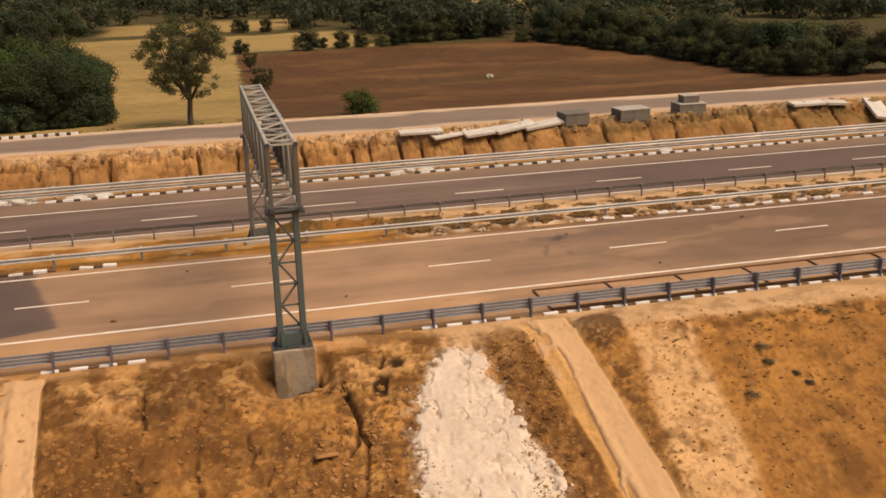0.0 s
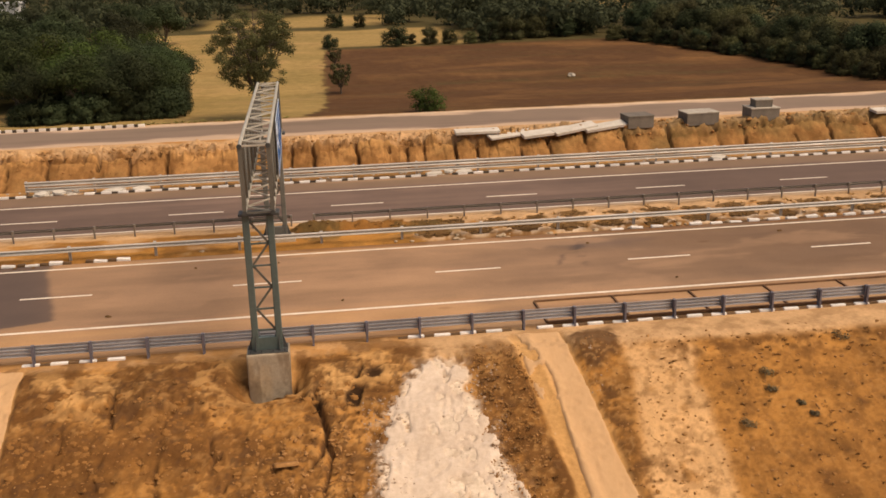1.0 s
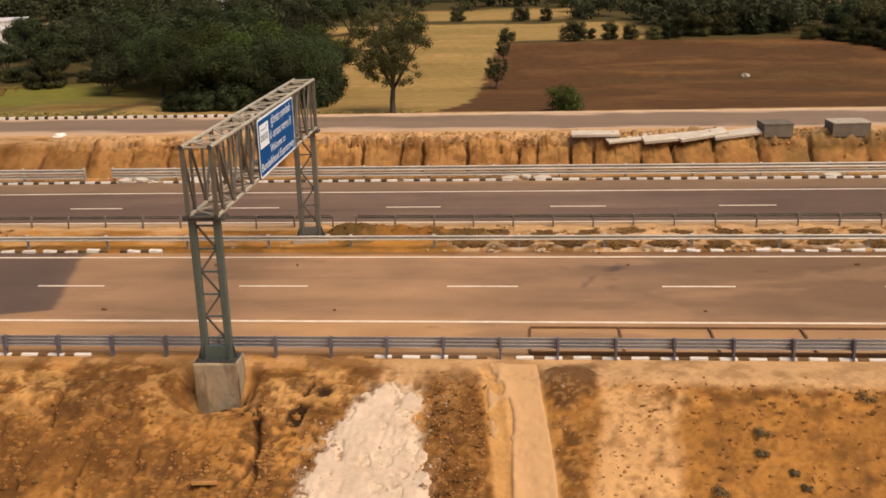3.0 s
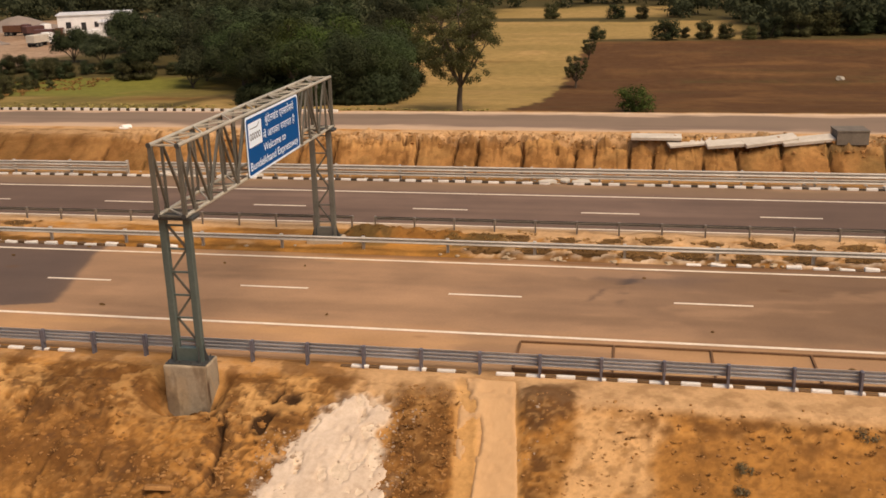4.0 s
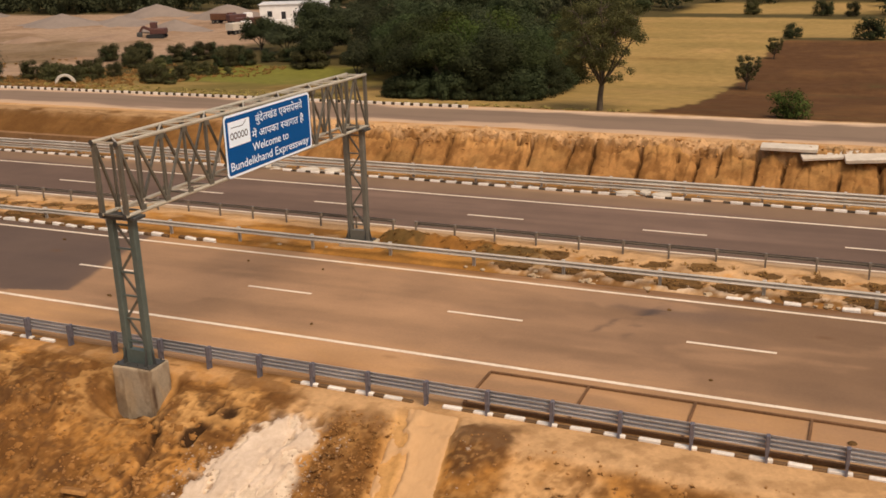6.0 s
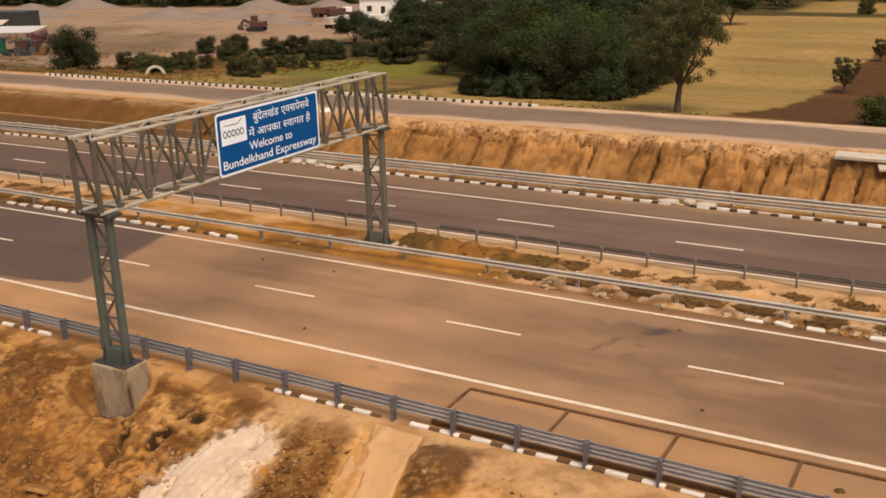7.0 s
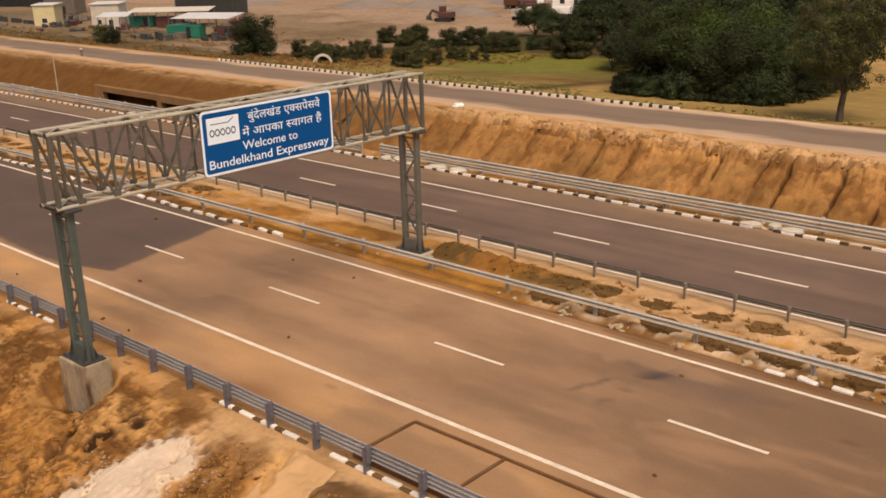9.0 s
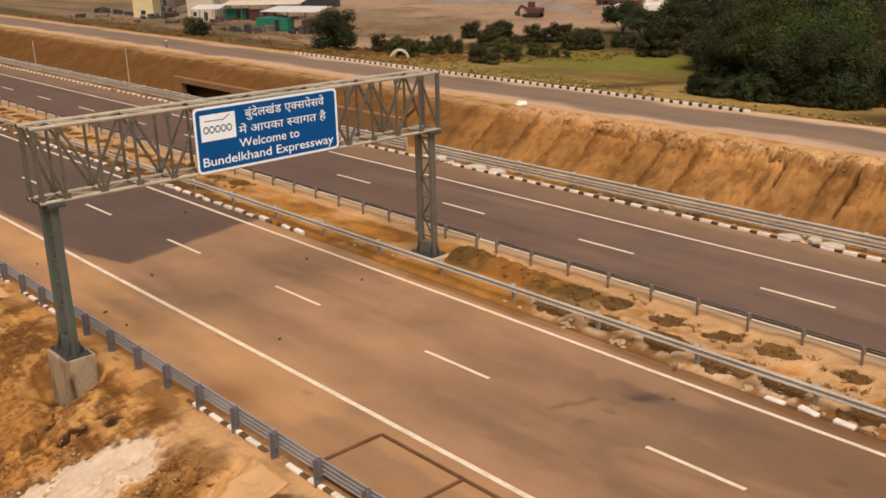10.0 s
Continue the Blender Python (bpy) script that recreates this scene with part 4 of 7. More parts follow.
def near_colour(X, Y):
    c = np.ones(X.shape + (3,)) * TAN
    n = fbm(X * 0.35, Y * 0.7, 4, 8)
    c = blend(c, TAN_EDGE, (1 - step(36.8, 39.2, Y + 0.8 * n)) * (0.9 - 0.3 * step(8, 14, X)))
    c = blend(c, SOIL["dust"], (1 - step(35.0, 35.9, Y + 0.4 * n)) * step(8, 12, X) * 0.6)
    c = blend(c, TAN_EDGE, step(45.6, 46.6, Y + 0.5 * n) * 0.6)
    c = blend(c, TAN * 1.25, step(0.0, 0.5, fbm(X * 0.08, Y * 0.5, 4, 19)) * 0.6)
    c = blend(c, TAN * 0.72, step(0.05, 0.5, fbm(X * 0.06, Y * 0.6, 4, 29)) * 0.6)
    c = blend(c, np.array((0.200, 0.120, 0.072)), step(9, 20, X + 3 * n) * step(38.2, 40.5, Y + n) * 0.75)
    c = c * (1 + 0.16 * fbm(X * 0.45, Y * 0.9, 4, 63) + 0.10 * fbm(X * 0.12, Y * 2.2, 3, 65))[..., None]
    wheel = np.exp(-((Y - 40.0) / 0.6) ** 2) + np.exp(-((Y - 44.1) / 0.7) ** 2)
    c = blend(c, TAN * 0.78, wheel * 0.35)
    line = np.interp(Y, [34, 38.5, 39.2, 45.5, 47], [-9.5, -7.5, -4.9, -6.6, -6.8])
    fresh = (1 - step(-0.2, 0.2, X - line + 0.25 * n)) * step(38.1, 38.7, Y + 0.4 * n)
    c = blend(c, FRESH, fresh * 0.85)
    c = blend(c, TAN * 0.8, np.exp(-((X - line - 0.8) / 1.0) ** 2) * 0.3)
    jag = 0.22 * fbm(Y * 1.3, X * 0.2, 4, 61) + 0.25 * fbm(Y * 4.7, X * 1.9, 3, 64)
    trail = np.interp(Y, [41.3, 42.6, 44.1, 45.9], [17.75, 17.9, 18.2, 18.8])
    streak = np.exp(-((X - trail + jag) / 0.17) ** 2) * shape(Y, 41.6, 45.8, 0.4) * step(-0.25, 0.15, fbm(X * 1.6, Y * 1.6, 4, 66))
    streak = np.maximum(streak, 0.8 * np.exp(-((X - 16.75 - 0.45 * (Y - 42.1) - jag) / 0.12) ** 2) * shape(Y, 41.9, 43.5, 0.25))
    blot = np.exp(-((X - 18.25 - 0.4 * (Y - 44.5)) / 0.42) ** 2 - ((Y - 44.6) / 0.75) ** 2) * step(-0.05, 0.15, fbm(X * 2.0, Y * 2.6, 4, 62))
    stain = np.exp(-((X - 17.2 - 0.34 * (Y - 43.2)) / 1.0) ** 2 - ((Y - 43.2) / 1.5) ** 2)
    c = blend(c, TAN * 0.62, stain * 0.45 * step(-0.3, 0.3, fbm(X * 0.9, Y * 0.9, 4, 68)))
    c = blend(c, FRESH * 0.7, blot * 0.7)
    c = blend(c, FRESH * 0.7, streak * 0.62)
    band = np.exp(-((Y - 44.6 + 0.05 * (X - 22)) / 0.9) ** 2) * step(10, 20, X)
    c = blend(c, FRESH * 1.3, band * 0.42 * step(-0.4, 0.3, fbm(X * 0.25, Y * 0.8, 4, 69)))
    c = blend(c, TAN * np.array((0.58, 0.57, 0.56)), step(19, 28, X + 2 * n) * step(38.4, 40.0, Y + n) * 0.8)
    for cx, cy, rx, ry, k in ((2.7, 36.2, 0.95, 0.42, 0.75), (6.3, 36.0, 0.4, 0.22, 0.6), (4.2, 35.5, 0.7, 0.3, 0.5), (10.75, 37.5, 0.28, 0.12, 0.6), (24.4, 44.0, 0.3, 0.14, 0.7), (-9.6, 43.4, 0.35, 0.2, 0.5), (13.6, 43.2, 0.3, 0.12, 0.35), (1.8, 44.6, 0.5, 0.25, 0.35)):
        spot = np.exp(-(((X - cx) / rx) ** 2 + ((Y - cy) / ry) ** 2) ** 1.5) * (0.75 + 0.5 * n)
        c = blend(c, SOIL["brown"] * (1.7 if cy < 37 else 1.0), spot * k)
    c = blend(c, SOIL["brown"] * 1.35, step(46.35, 46.55, Y + 0.15 * n) * step(1, 6, X + n) * 0.75)
    drift = fbm(X * 0.22 + 0.5 * n, Y * 0.55, 5, 167)
    c = blend(c, TAN * 1.22, step(0.05, 0.35, drift) * 0.45 * step(-7, -2, X))
    c = blend(c, TAN * np.array((0.70, 0.71, 0.74)), step(0.08, 0.35, -drift) * 0.5 * step(-7, -2, X))
    c = c * (1 - 0.14 * step(17, 27, X + n))[..., None]
    sand = np.exp(-(((X - 9.2) / 1.3) ** 2 + ((Y - 35.8) / 0.7) ** 2))
    c = blend(c, SOIL["brown"] * 1.5, sand * 0.6)
    return c


def far_colour(X, Y):
    n = fbm(X * 0.3, Y * 0.7, 4, 41)
    c = np.ones(X.shape + (3,)) * GREY
    c = blend(c, GREY * 1.35, step(0.0, 0.5, fbm(X * 0.05, Y * 0.6, 4, 43)) * 0.7)
    c = blend(c, GREY * 0.75, step(0.05, 0.5, fbm(X * 0.07, Y * 0.9, 4, 45)) * 0.6)
    c = c * (1 + 0.16 * fbm(X * 0.4, Y * 0.9, 4, 163) + 0.12 * fbm(X * 0.1, Y * 2.2, 3, 165))[..., None]
    c = blend(c, GREY * 0.72, np.maximum(step(14, 30, X + 3 * n), 1 - step(-14, 2, X + 3 * n)) * 0.75)
    c = blend(c, np.array((0.205, 0.130, 0.080)), step(58.2, 59.4, Y + 0.6 * n) * 0.85)
    c = blend(c, np.array((0.30, 0.19, 0.11)), step(60.2, 61.0, Y + 0.5 * n) * step(-0.2, 0.3, n) * 0.7)
    c = blend(c, np.array((0.47, 0.325, 0.195)), (1 - step(51.7, 52.1, Y + 0.3 * n)) * 0.8)
    return c


def svc_colour(X, Y):
    n = fbm(X * 0.2, Y * 0.5, 4, 51)
    base = np.array((0.215, 0.150, 0.104))
    c = np.ones(X.shape + (3,)) * base
    c = blend(c, base * 0.78, step(0, 0.5, fbm(X * 0.05, Y * 0.7, 4, 53)) * 0.8)
    c = blend(c, np.array((0.52, 0.36, 0.235)), (1 - step(88.2, 89.4, Y + 1.6 * n)) * 0.8 + step(94.5, 95.3, Y + 1.3 * n) * 0.9)
    return c


road("road_near", "dusty tan asphalt carriageway with a darker fresh patch", -260, 110, 34.95, 46.85, 0.0, M_ROAD_A, near_colour, 0.12, 0.11)
road("road_far", "dark grey asphalt carriageway with dusty shoulder", -260, 110, 51.2, 61.25, 0.0, M_ROAD_A, far_colour, 0.3, 0.2)
road("service_road", "worn grey asphalt service road with sandy edges", -400, 200, 87.4, 95.7, -1.92, M_SVC, svc_colour, 0.5, 0.25, low=False)


# ---- painted markings ----
def strip(name, label, x0, x1, y, w, z=0.009, seed=0, group=""):
    """A painted line a few millimetres thick with slightly worn edges."""
    n = max(2, int((x1 - x0) / 0.5))
    g = Geo()
    rnd = random.Random(seed)
    vs, fs = [], []
    for i in range(n + 1):
        x = x0 + (x1 - x0) * i / n
        e = 0.014 * math.sin(x * 0.21 + seed) + rnd.uniform(-0.004, 0.004)
        s = float(sag(x)) + z
        vs += [(x, y - w / 2 + e, s), (x, y + w / 2 + e, s), (x, y - w / 2 + e, s - 0.02), (x, y + w / 2 + e, s - 0.02)]
    for i in range(n):
        a, b = 4 * i, 4 * i + 4
        fs += [(a, b, b + 1, a + 1), (a + 2, b + 2, b, a), (a + 1, b + 1, b + 3, a + 3)]
    g.add(vs, fs)
    single(name, g, M_LINE, label, "road marking", group, "structure")


for k, (y, w) in enumerate(((38.05, 0.17), (46.1, 0.15), (52.0, 0.13), (58.4, 0.15))):
    strip("edge_line", "worn white painted edge line on the asphalt", -250, 105, y, w, seed=k)
dash = Geo()
dash.box(0, -0.065, -0.012, 3.0, 0.065, 0.011)
dash_mesh = dash.mesh("lane_dash", M_LINE)
for k in range(-16, 10):
    for y, x0 in ((42.1, 10.98), (55.0, 15.68)):
        tagged(new("lane_dash", dash_mesh), "white painted dash between the two lanes", "road marking", "lane dashes", "structure").matrix_basis = pose(x0 + 9 * k, y, float(sag(x0 + 9 * k + 1.5)))


# ---- painted kerbs ----
def kerb_meshes(h, d, dark=None):
    out = []
    for m in (M_KERB_W, dark or M_KERB_K):
        g = Geo()
        if m is M_KERB_W:
            g.box(-0.06, 0, -0.25, 0.56, d, h, 0.02)
        else:
            g.box(0.064, 0.006, -0.25, 0.436, d, h - 0.012, 0.02)
        out.append(g.mesh("kerb_stone", m))
    return out


def kerb(label, x0, x1, y, z0, gaps=(), h=0.2, d=0.16, lean=1.0, part_from=-1e9, part_to=1e9, seed=1, dark=None):
    """A row of half-metre kerb stones painted black and white by turns."""
    rnd = random.Random(seed)
    top = thing("kerb", label, "kerb", kind="structure")
    white, black = kerb_meshes(h, d, dark)
    rest = [Geo(), Geo()]
    for i in range(int((x1 - x0) / 0.5)):
        x = x0 + 0.5 * i
        if any(a <= x <= b for a, b in gaps) or rnd.random() < 0.01:
            continue
        z = z0 + (float(sag(x)) if y < 70 else 0.0)
        place = pose(x, y + rnd.uniform(-0.012, 0.012) * lean, z + rnd.uniform(-0.02, 0.012) * lean, rnd.uniform(-1.5, 1.5) * lean, rnd.uniform(-1.0, 1.0) * lean, rnd.uniform(-1.2, 1.2) * lean)
        if part_from <= x <= part_to:
            ob = part("kerb_stone", (white, black)[i % 2], None, top)
            ob.matrix_basis = place
        else:
            rest[i % 2].box(*((0.064, 0, -0.25, 0.436) if i % 2 else (-0.06, 0, -0.25, 0.56)), d, h, 0.0, place)
    for g, m in zip(rest, (M_KERB_W, dark or M_KERB_K)):
        if g.v:
            part("kerb_row", g, m, top)["kind"] = "stuff"


kerb("black and white painted kerb half buried in sand", -60, 80, 34.58, 0.0, gaps=((-1.8, 8.0), (-6.6, -5.4), (12.6, 13.9)), h=0.06, part_from=-30, part_to=60, dark=M_KERB_DUST)
kerb("black and white painted kerb beside the far shoulder", -240, 100, 60.95, 0.0, gaps=((-11, -8.5), (13.2, 14.1), (-40.5, -39)), h=0.12, part_from=-70, part_to=55, seed=2)
kerb("black and white painted kerb along the service road", -76.2, -9.6, 96.0, -1.92, h=0.19, d=0.2, seed=3)

# loose kerb blocks along the median
rnd = random.Random(5)
white_k, black_k = kerb_meshes(0.15, 0.22, M_KERB_DUST)
for i in range(330):
    x = -62 + 0.53 * i + rnd.uniform(-0.05, 0.05)
    if -3.5 < x < 20.2 or rnd.random() < (0.1 if x > 0 else 0.03):
        continue
    white = i % 2 == 0
    ob = single("kerb_block", white_k if white else black_k, None, ("white" if white else "black") + " painted kerb block sunk loosely in the median edge", "kerb block", "median kerb blocks")
    ob.matrix_basis = pose(x, 46.84 + rnd.uniform(-0.05, 0.08), float(sag(x)) - ((0.05 if white else 0.13) if x > 0 else 0.04) + rnd.uniform(-0.05, 0.02), rnd.uniform(-6, 6), rnd.uniform(-5, 5), rnd.uniform(-9, 9))


# ---- crash barriers ----
def w_profile(side, base, h=0.31, deep=0.083, t=0.006, square=False):
    """The W section of a barrier beam as a closed (y, z) outline; side is +1 or -1."""
    pts = [(0.0, 0.0), (0.0, 0.06), (1.0, 0.11), (1.0, 0.25), (0.0, 0.30), (0.0, 0.37), (1.0, 0.42), (1.0, 0.56), (0.0, 0.61), (0.0, 0.68), (1.0, 0.73), (1.0, 0.87), (0.0, 0.93), (0.0, 1.0)] if square else [(0.0, 0.0), (0.35, 0.03), (1.0, 0.13), (1.0, 0.22), (0.3, 0.42), (0.0, 0.5), (0.3, 0.58), (1.0, 0.78), (1.0, 0.87), (0.35, 0.97), (0.0, 1.0)]
    front = [(side * deep * a, base + h * b) for a, b in pts]
    back = [(y - side * t * 2, z) for y, z in reversed(front)]
    return front + back if side < 0 else list(reversed(front + back))


def barrier(label, x0, x1, y, side, runs, beam_mat, post_mat, pitch=2.0, base=0.44, double=False, post_h=0.74, beam_h=0.31, deep=0.083, post_w=0.055, plate=0.0):
    """A W-beam crash barrier: posts with spacers, and beams in lengths of two bays. runs: stretches of x that carry it."""
    top = thing("crash_barrier", label, "barrier", "crash barriers", kind="structure")
    pg = Geo()
    w = post_w
    if plate:
        pg.box(-0.006, -plate, -0.5, 0.006, plate, post_h)
        pg.box(-w, -plate - 0.006, -0.5, w, -plate + 0.006, post_h)
        pg.box(-w, plate - 0.006, -0.5, w, plate + 0.006, post_h)
    else:
        pg.box(-w, -0.006, -0.5, w, 0.006, post_h)
        pg.box(-w - 0.005, -w, -0.5, -w + 0.006, w, post_h)
        pg.box(w - 0.006, -w, -0.5, w + 0.005, w, post_h)
    pm = pg.mesh("post", post_mat)
    sg = Geo()
    sg.box(-w - 0.02, -0.11, base - 0.04, w + 0.02, 0.05, base + beam_h + 0.03, 0.012)
    sm = sg.mesh("spacer", post_mat)
    bg = Geo()
    bg.extrude(w_profile(side, base, beam_h, deep, square=plate > 0), -0.06, pitch * 2 + 0.06)
    if double:
        bg.extrude(w_profile(side, base - 0.33, 0.27), -0.06, pitch * 2 + 0.06)
    bm = bg.mesh("beam", beam_mat)
    for a, b in runs:
        n = int(round((b - a) / pitch))
        for i in range(n + 1):
            px = a + pitch * i
            z = float(sag(px))
            part("post", pm, None, top).matrix_basis = pose(px, y - side * 0.13, z)
            part("spacer", sm, None, top).matrix_basis = pose(px, y - side * 0.045, z, 0, 0, 0 if side > 0 else 180)
            if i % 2 == 0 and i + 1 < n + 1:
                part("beam", bm, None, top).matrix_basis = pose(px, y, z + 0.004 * ((i // 2) % 2))
    return top


barrier("blue grey galvanised crash barrier on the slope edge", -60, 80, 34.74, 1, ((-60.6, 79.4),), M_RAIL, M_RAILPOST, base=0.33, post_h=0.79, beam_h=0.42, deep=0.085, post_w=0.036, plate=0.10)
barrier("dusty pale crash barrier along the median", -120, 90, 47.25, -1, ((-150, 90),), M_RAIL_PALE, M_RAIL_PALE, pitch=4.0, base=0.46, beam_h=0.25)
barrier("thin dark crash barrier along the median's far side", -120, 90, 50.9, 1, ((-99.5, 4.5), (5.7, 89.7)), M_RAIL_THIN, M_RAIL_THIN, base=0.52, beam_h=0.17, post_w=0.034, post_h=0.68)
barrier("pale double crash barrier beyond the far shoulder", -120, 90, 61.9, -1, ((-181.5, -13.5), (-11.6, 84.4)), M_RAIL_PALE, M_RAIL_PALE, pitch=4.0, base=0.45, double=True)

# broken slabs tipped behind the far kerb
rnd = random.Random(31)
for x, y, w in ((13.45, 61.2, 1.25), (15.35, 61.22, 1.3), (-6.3, 61.3, 1.3), (-4.7, 61.35, 1.1), (-9.6, 61.5, 0.9), (-10.6, 61.3, 0.8), (32.4, 61.3, 1.2), (-39.6, 61.3, 1.1), (14.4, 61.5, 0.6)):
    g, outline = Geo(), []
    for j in range(7):
        a = 2 * math.pi * j / 7 + rnd.uniform(-0.25, 0.25)
        outline.append((0.5 * w * math.cos(a) * rnd.uniform(0.8, 1.1), 0.32 * math.sin(a) * rnd.uniform(0.8, 1.15)))
    g.add([(p, q, -0.06) for p, q in outline] + [(p * 0.97, q * 0.97, 0.06) for p, q in outline], [tuple(range(6, -1, -1)), tuple(range(7, 14))] + [(j, (j + 1) % 7, 7 + (j + 1) % 7, 7 + j) for j in range(7)])
    single("broken_slab", g, M_CONC_PALE, "broken pale concrete slab tipped behind the kerb", "slab", "kerb slabs", at=pose(x, y, float(sag(x)) + 0.13, rnd.uniform(4, 12), rnd.uniform(-6, 6), rnd.uniform(-15, 15)))

# formwork strips laid on the near shoulder
forms = thing("shoulder_formwork", "rusty brown steel forms framing concrete bays on the shoulder", "formwork", kind="structure")
for k in range(18):
    xa = 14.45 + 3.31 * k
    g = Geo()
    g.box(xa, 37.40, -0.02, xa + 3.3, 37.48, 0.07, 0.008)
    part("long_form", g, M_RUST, forms)
    g = Geo()
    g.box(xa, 34.98, -0.02, xa + 3.3, 35.08, 0.10, 0.008)
    part("long_form", g, M_RUST, forms)
    g = Geo()
    g.box(xa - 0.04, 35.09, -0.02, xa + 0.04, 37.39, 0.07, 0.008)
    part("cross_form", g, M_RUST, forms)


# ---- sign gantry ----
TX0, TX1, TY0, TY1, TZ0, TZ1 = 3.42, 4.36, 32.64, 48.95, 5.74, 8.02
FALL = 0.008  # the truss drops a little towards the median


def leg_parts(parent, y, base, steel):
    """Two square posts laced together on a base plate with stiffeners."""
    top = TZ0 - FALL * (y - TY0)
    for x in (3.40, 4.23):
        g = Geo()
        g.box(x - 0.115, y - 0.115, base + 0.03, x + 0.115, y + 0.115, top - 0.16, 0.025)
        part("post", g, steel, parent)
        g = Geo()
        for sx, sy in ((1, 0), (-1, 0), (0, 1), (0, -1)):
            a = Vector((x + 0.115 * sx, y + 0.115 * sy, base + 0.035))
            o = Vector((sx, sy, 0)) * 0.17
            s = Vector((sy, sx, 0)) * 0.012
            g.add([a - s, a + o - s, a + Vector((0, 0, 0.55)) - s, a + s, a + o + s, a + Vector((0, 0, 0.55)) + s], [(0, 1, 2), (5, 4, 3), (0, 3, 4, 1), (1, 4, 5, 2), (2, 5, 3, 0)])
        part("stiffener", g, M_DARKSTEEL, parent)
    zs = np.linspace(base + 0.75, top - 0.4, 6)
    for i, zz in enumerate(zs):
        g = Geo()
        g.bar((3.515, y, zz), (4.115, y, zz), 0.05, 0.06)
        part("rung", g, steel, parent)
        if i + 1 < len(zs):
            g = Geo()
            a, b = (3.515, 4.115) if i % 2 else (4.115, 3.515)
            g.bar((a, y + 0.03, zz), (b, y + 0.03, zs[i + 1]), 0.05, 0.075)
            part("brace", g, M_STEEL, parent)
    g = Geo()
    g.box(3.1, y - 0.40, base, 4.51, y + 0.40, base + 0.035)
    part("base_plate", g, M_DARKSTEEL, parent)
    g = Geo()
    g.box(3.18, y - 0.28, top - 0.16, 4.56, y + 0.28, top - 0.06, 0.02)
    part("head_plate", g, M_DARKSTEEL, parent)
    for i in range(4):
        for j in (-1, 1):
            g = Geo()
            g.tube((3.2 + 0.4 * i, y + 0.34 * j, base + 0.03), (3.2 + 0.4 * i, y + 0.34 * j, base + 0.12), 0.02, n=6)
            part("bolt", g, M_DARKSTEEL, parent)


gantry = thing("sign_gantry", "grey green galvanised lattice sign gantry over the carriageway", "gantry")
leg_near = part("leg", Geo().box(3.26, 32.98, 0.65, 4.35, 33.20, 1.10), M_POST, gantry, "laced twin-post steel leg")
leg_parts(leg_near, 33.09, 0.61, M_POST)
leg_far = part("leg", Geo().box(3.26, 48.46, 0.32, 4.35, 48.68, 0.77), M_FARLEG, gantry, "laced twin-post steel leg")
leg_parts(leg_far, 48.57, 0.28, M_FARLEG)


def node(x, y, z):
    """A point of the truss, set down by its slight fall."""
    return x, y, z - FALL * (y - TY0)


for x in (TX0, TX1):
    for z in (TZ0, TZ1):
        g = Geo()
        g.tube(node(x, TY0, z), node(x, TY1, z), 0.065, n=12)
        part("chord", g, M_CHORD, gantry, "pale steel tube chord", smooth=False)
        for ya, yb in ((TY0 - 0.012, TY0), (TY1, TY1 + 0.012)):
            part("end_cap", Geo().tube(node(x, ya, z), node(x, yb, z), 0.085, n=12), M_DARKSTEEL, gantry)
ny = [TY0 + 0.10] + [33.5 + 1.2 * i for i in range(13)] + [TY1 - 0.10]
for i, y in enumerate(ny):
    last = i in (0, len(ny) - 1)
    for x in (TX0, TX1):
        g = Geo()
        w = 0.13 if last else 0.075
        g.bar(node(x, y, TZ0 + 0.05), node(x, y, TZ1 - 0.05), w, w, (1, 0, 0))
        part("upright", g, M_STEEL, gantry)
        for z in (TZ0, TZ1):
            if not last:
                side = 0.067 if x == TX1 else -0.067
                zz = z + (0.10 if z == TZ0 else -0.10)
                gx0, gx1 = sorted((x + side * 0.60, x + side * 0.85))
                cx, cy, cz = node(x, y, zz)
                part("gusset", Geo().box(gx0, cy - 0.13, cz - 0.10, gx1, cy + 0.13, cz + 0.10), M_STEEL, gantry)
    for z in (TZ0, TZ1):
        g = Geo()
        g.bar(node(TX0 + 0.05, y, z), node(TX1 - 0.05, y, z), 0.055, 0.055)
        # top bars take the paler colour: light from above put into the steel
        part("cross_bar", g, M_STEEL if z == TZ0 else M_CHORD, gantry)
    if not last or i == 0:
        y2 = ny[i + 1]
        falling = i == 0 or i % 2 == 1
        for x in (TX0, TX1):
            g = Geo()
            g.bar(node(x, y + 0.03, TZ1 - 0.06 if falling else TZ0 + 0.06), node(x, y2 - 0.03, TZ0 + 0.06 if falling else TZ1 - 0.06), 0.075, 0.075, (1, 0, 0))
            part("diagonal", g, M_STEEL, gantry)
        for z in (TZ0, TZ1):
            g = Geo()
            p, q = (TX0, TX1) if i % 2 else (TX1, TX0)
            s = 0.05 if p < q else -0.05
            g.bar(node(p + s, y, z + 0.02), node(q - s, y2, z + 0.02), 0.05, 0.05)
            # lacing in the same lightened steel colour
            part("lacing", g, M_CHORD, gantry)

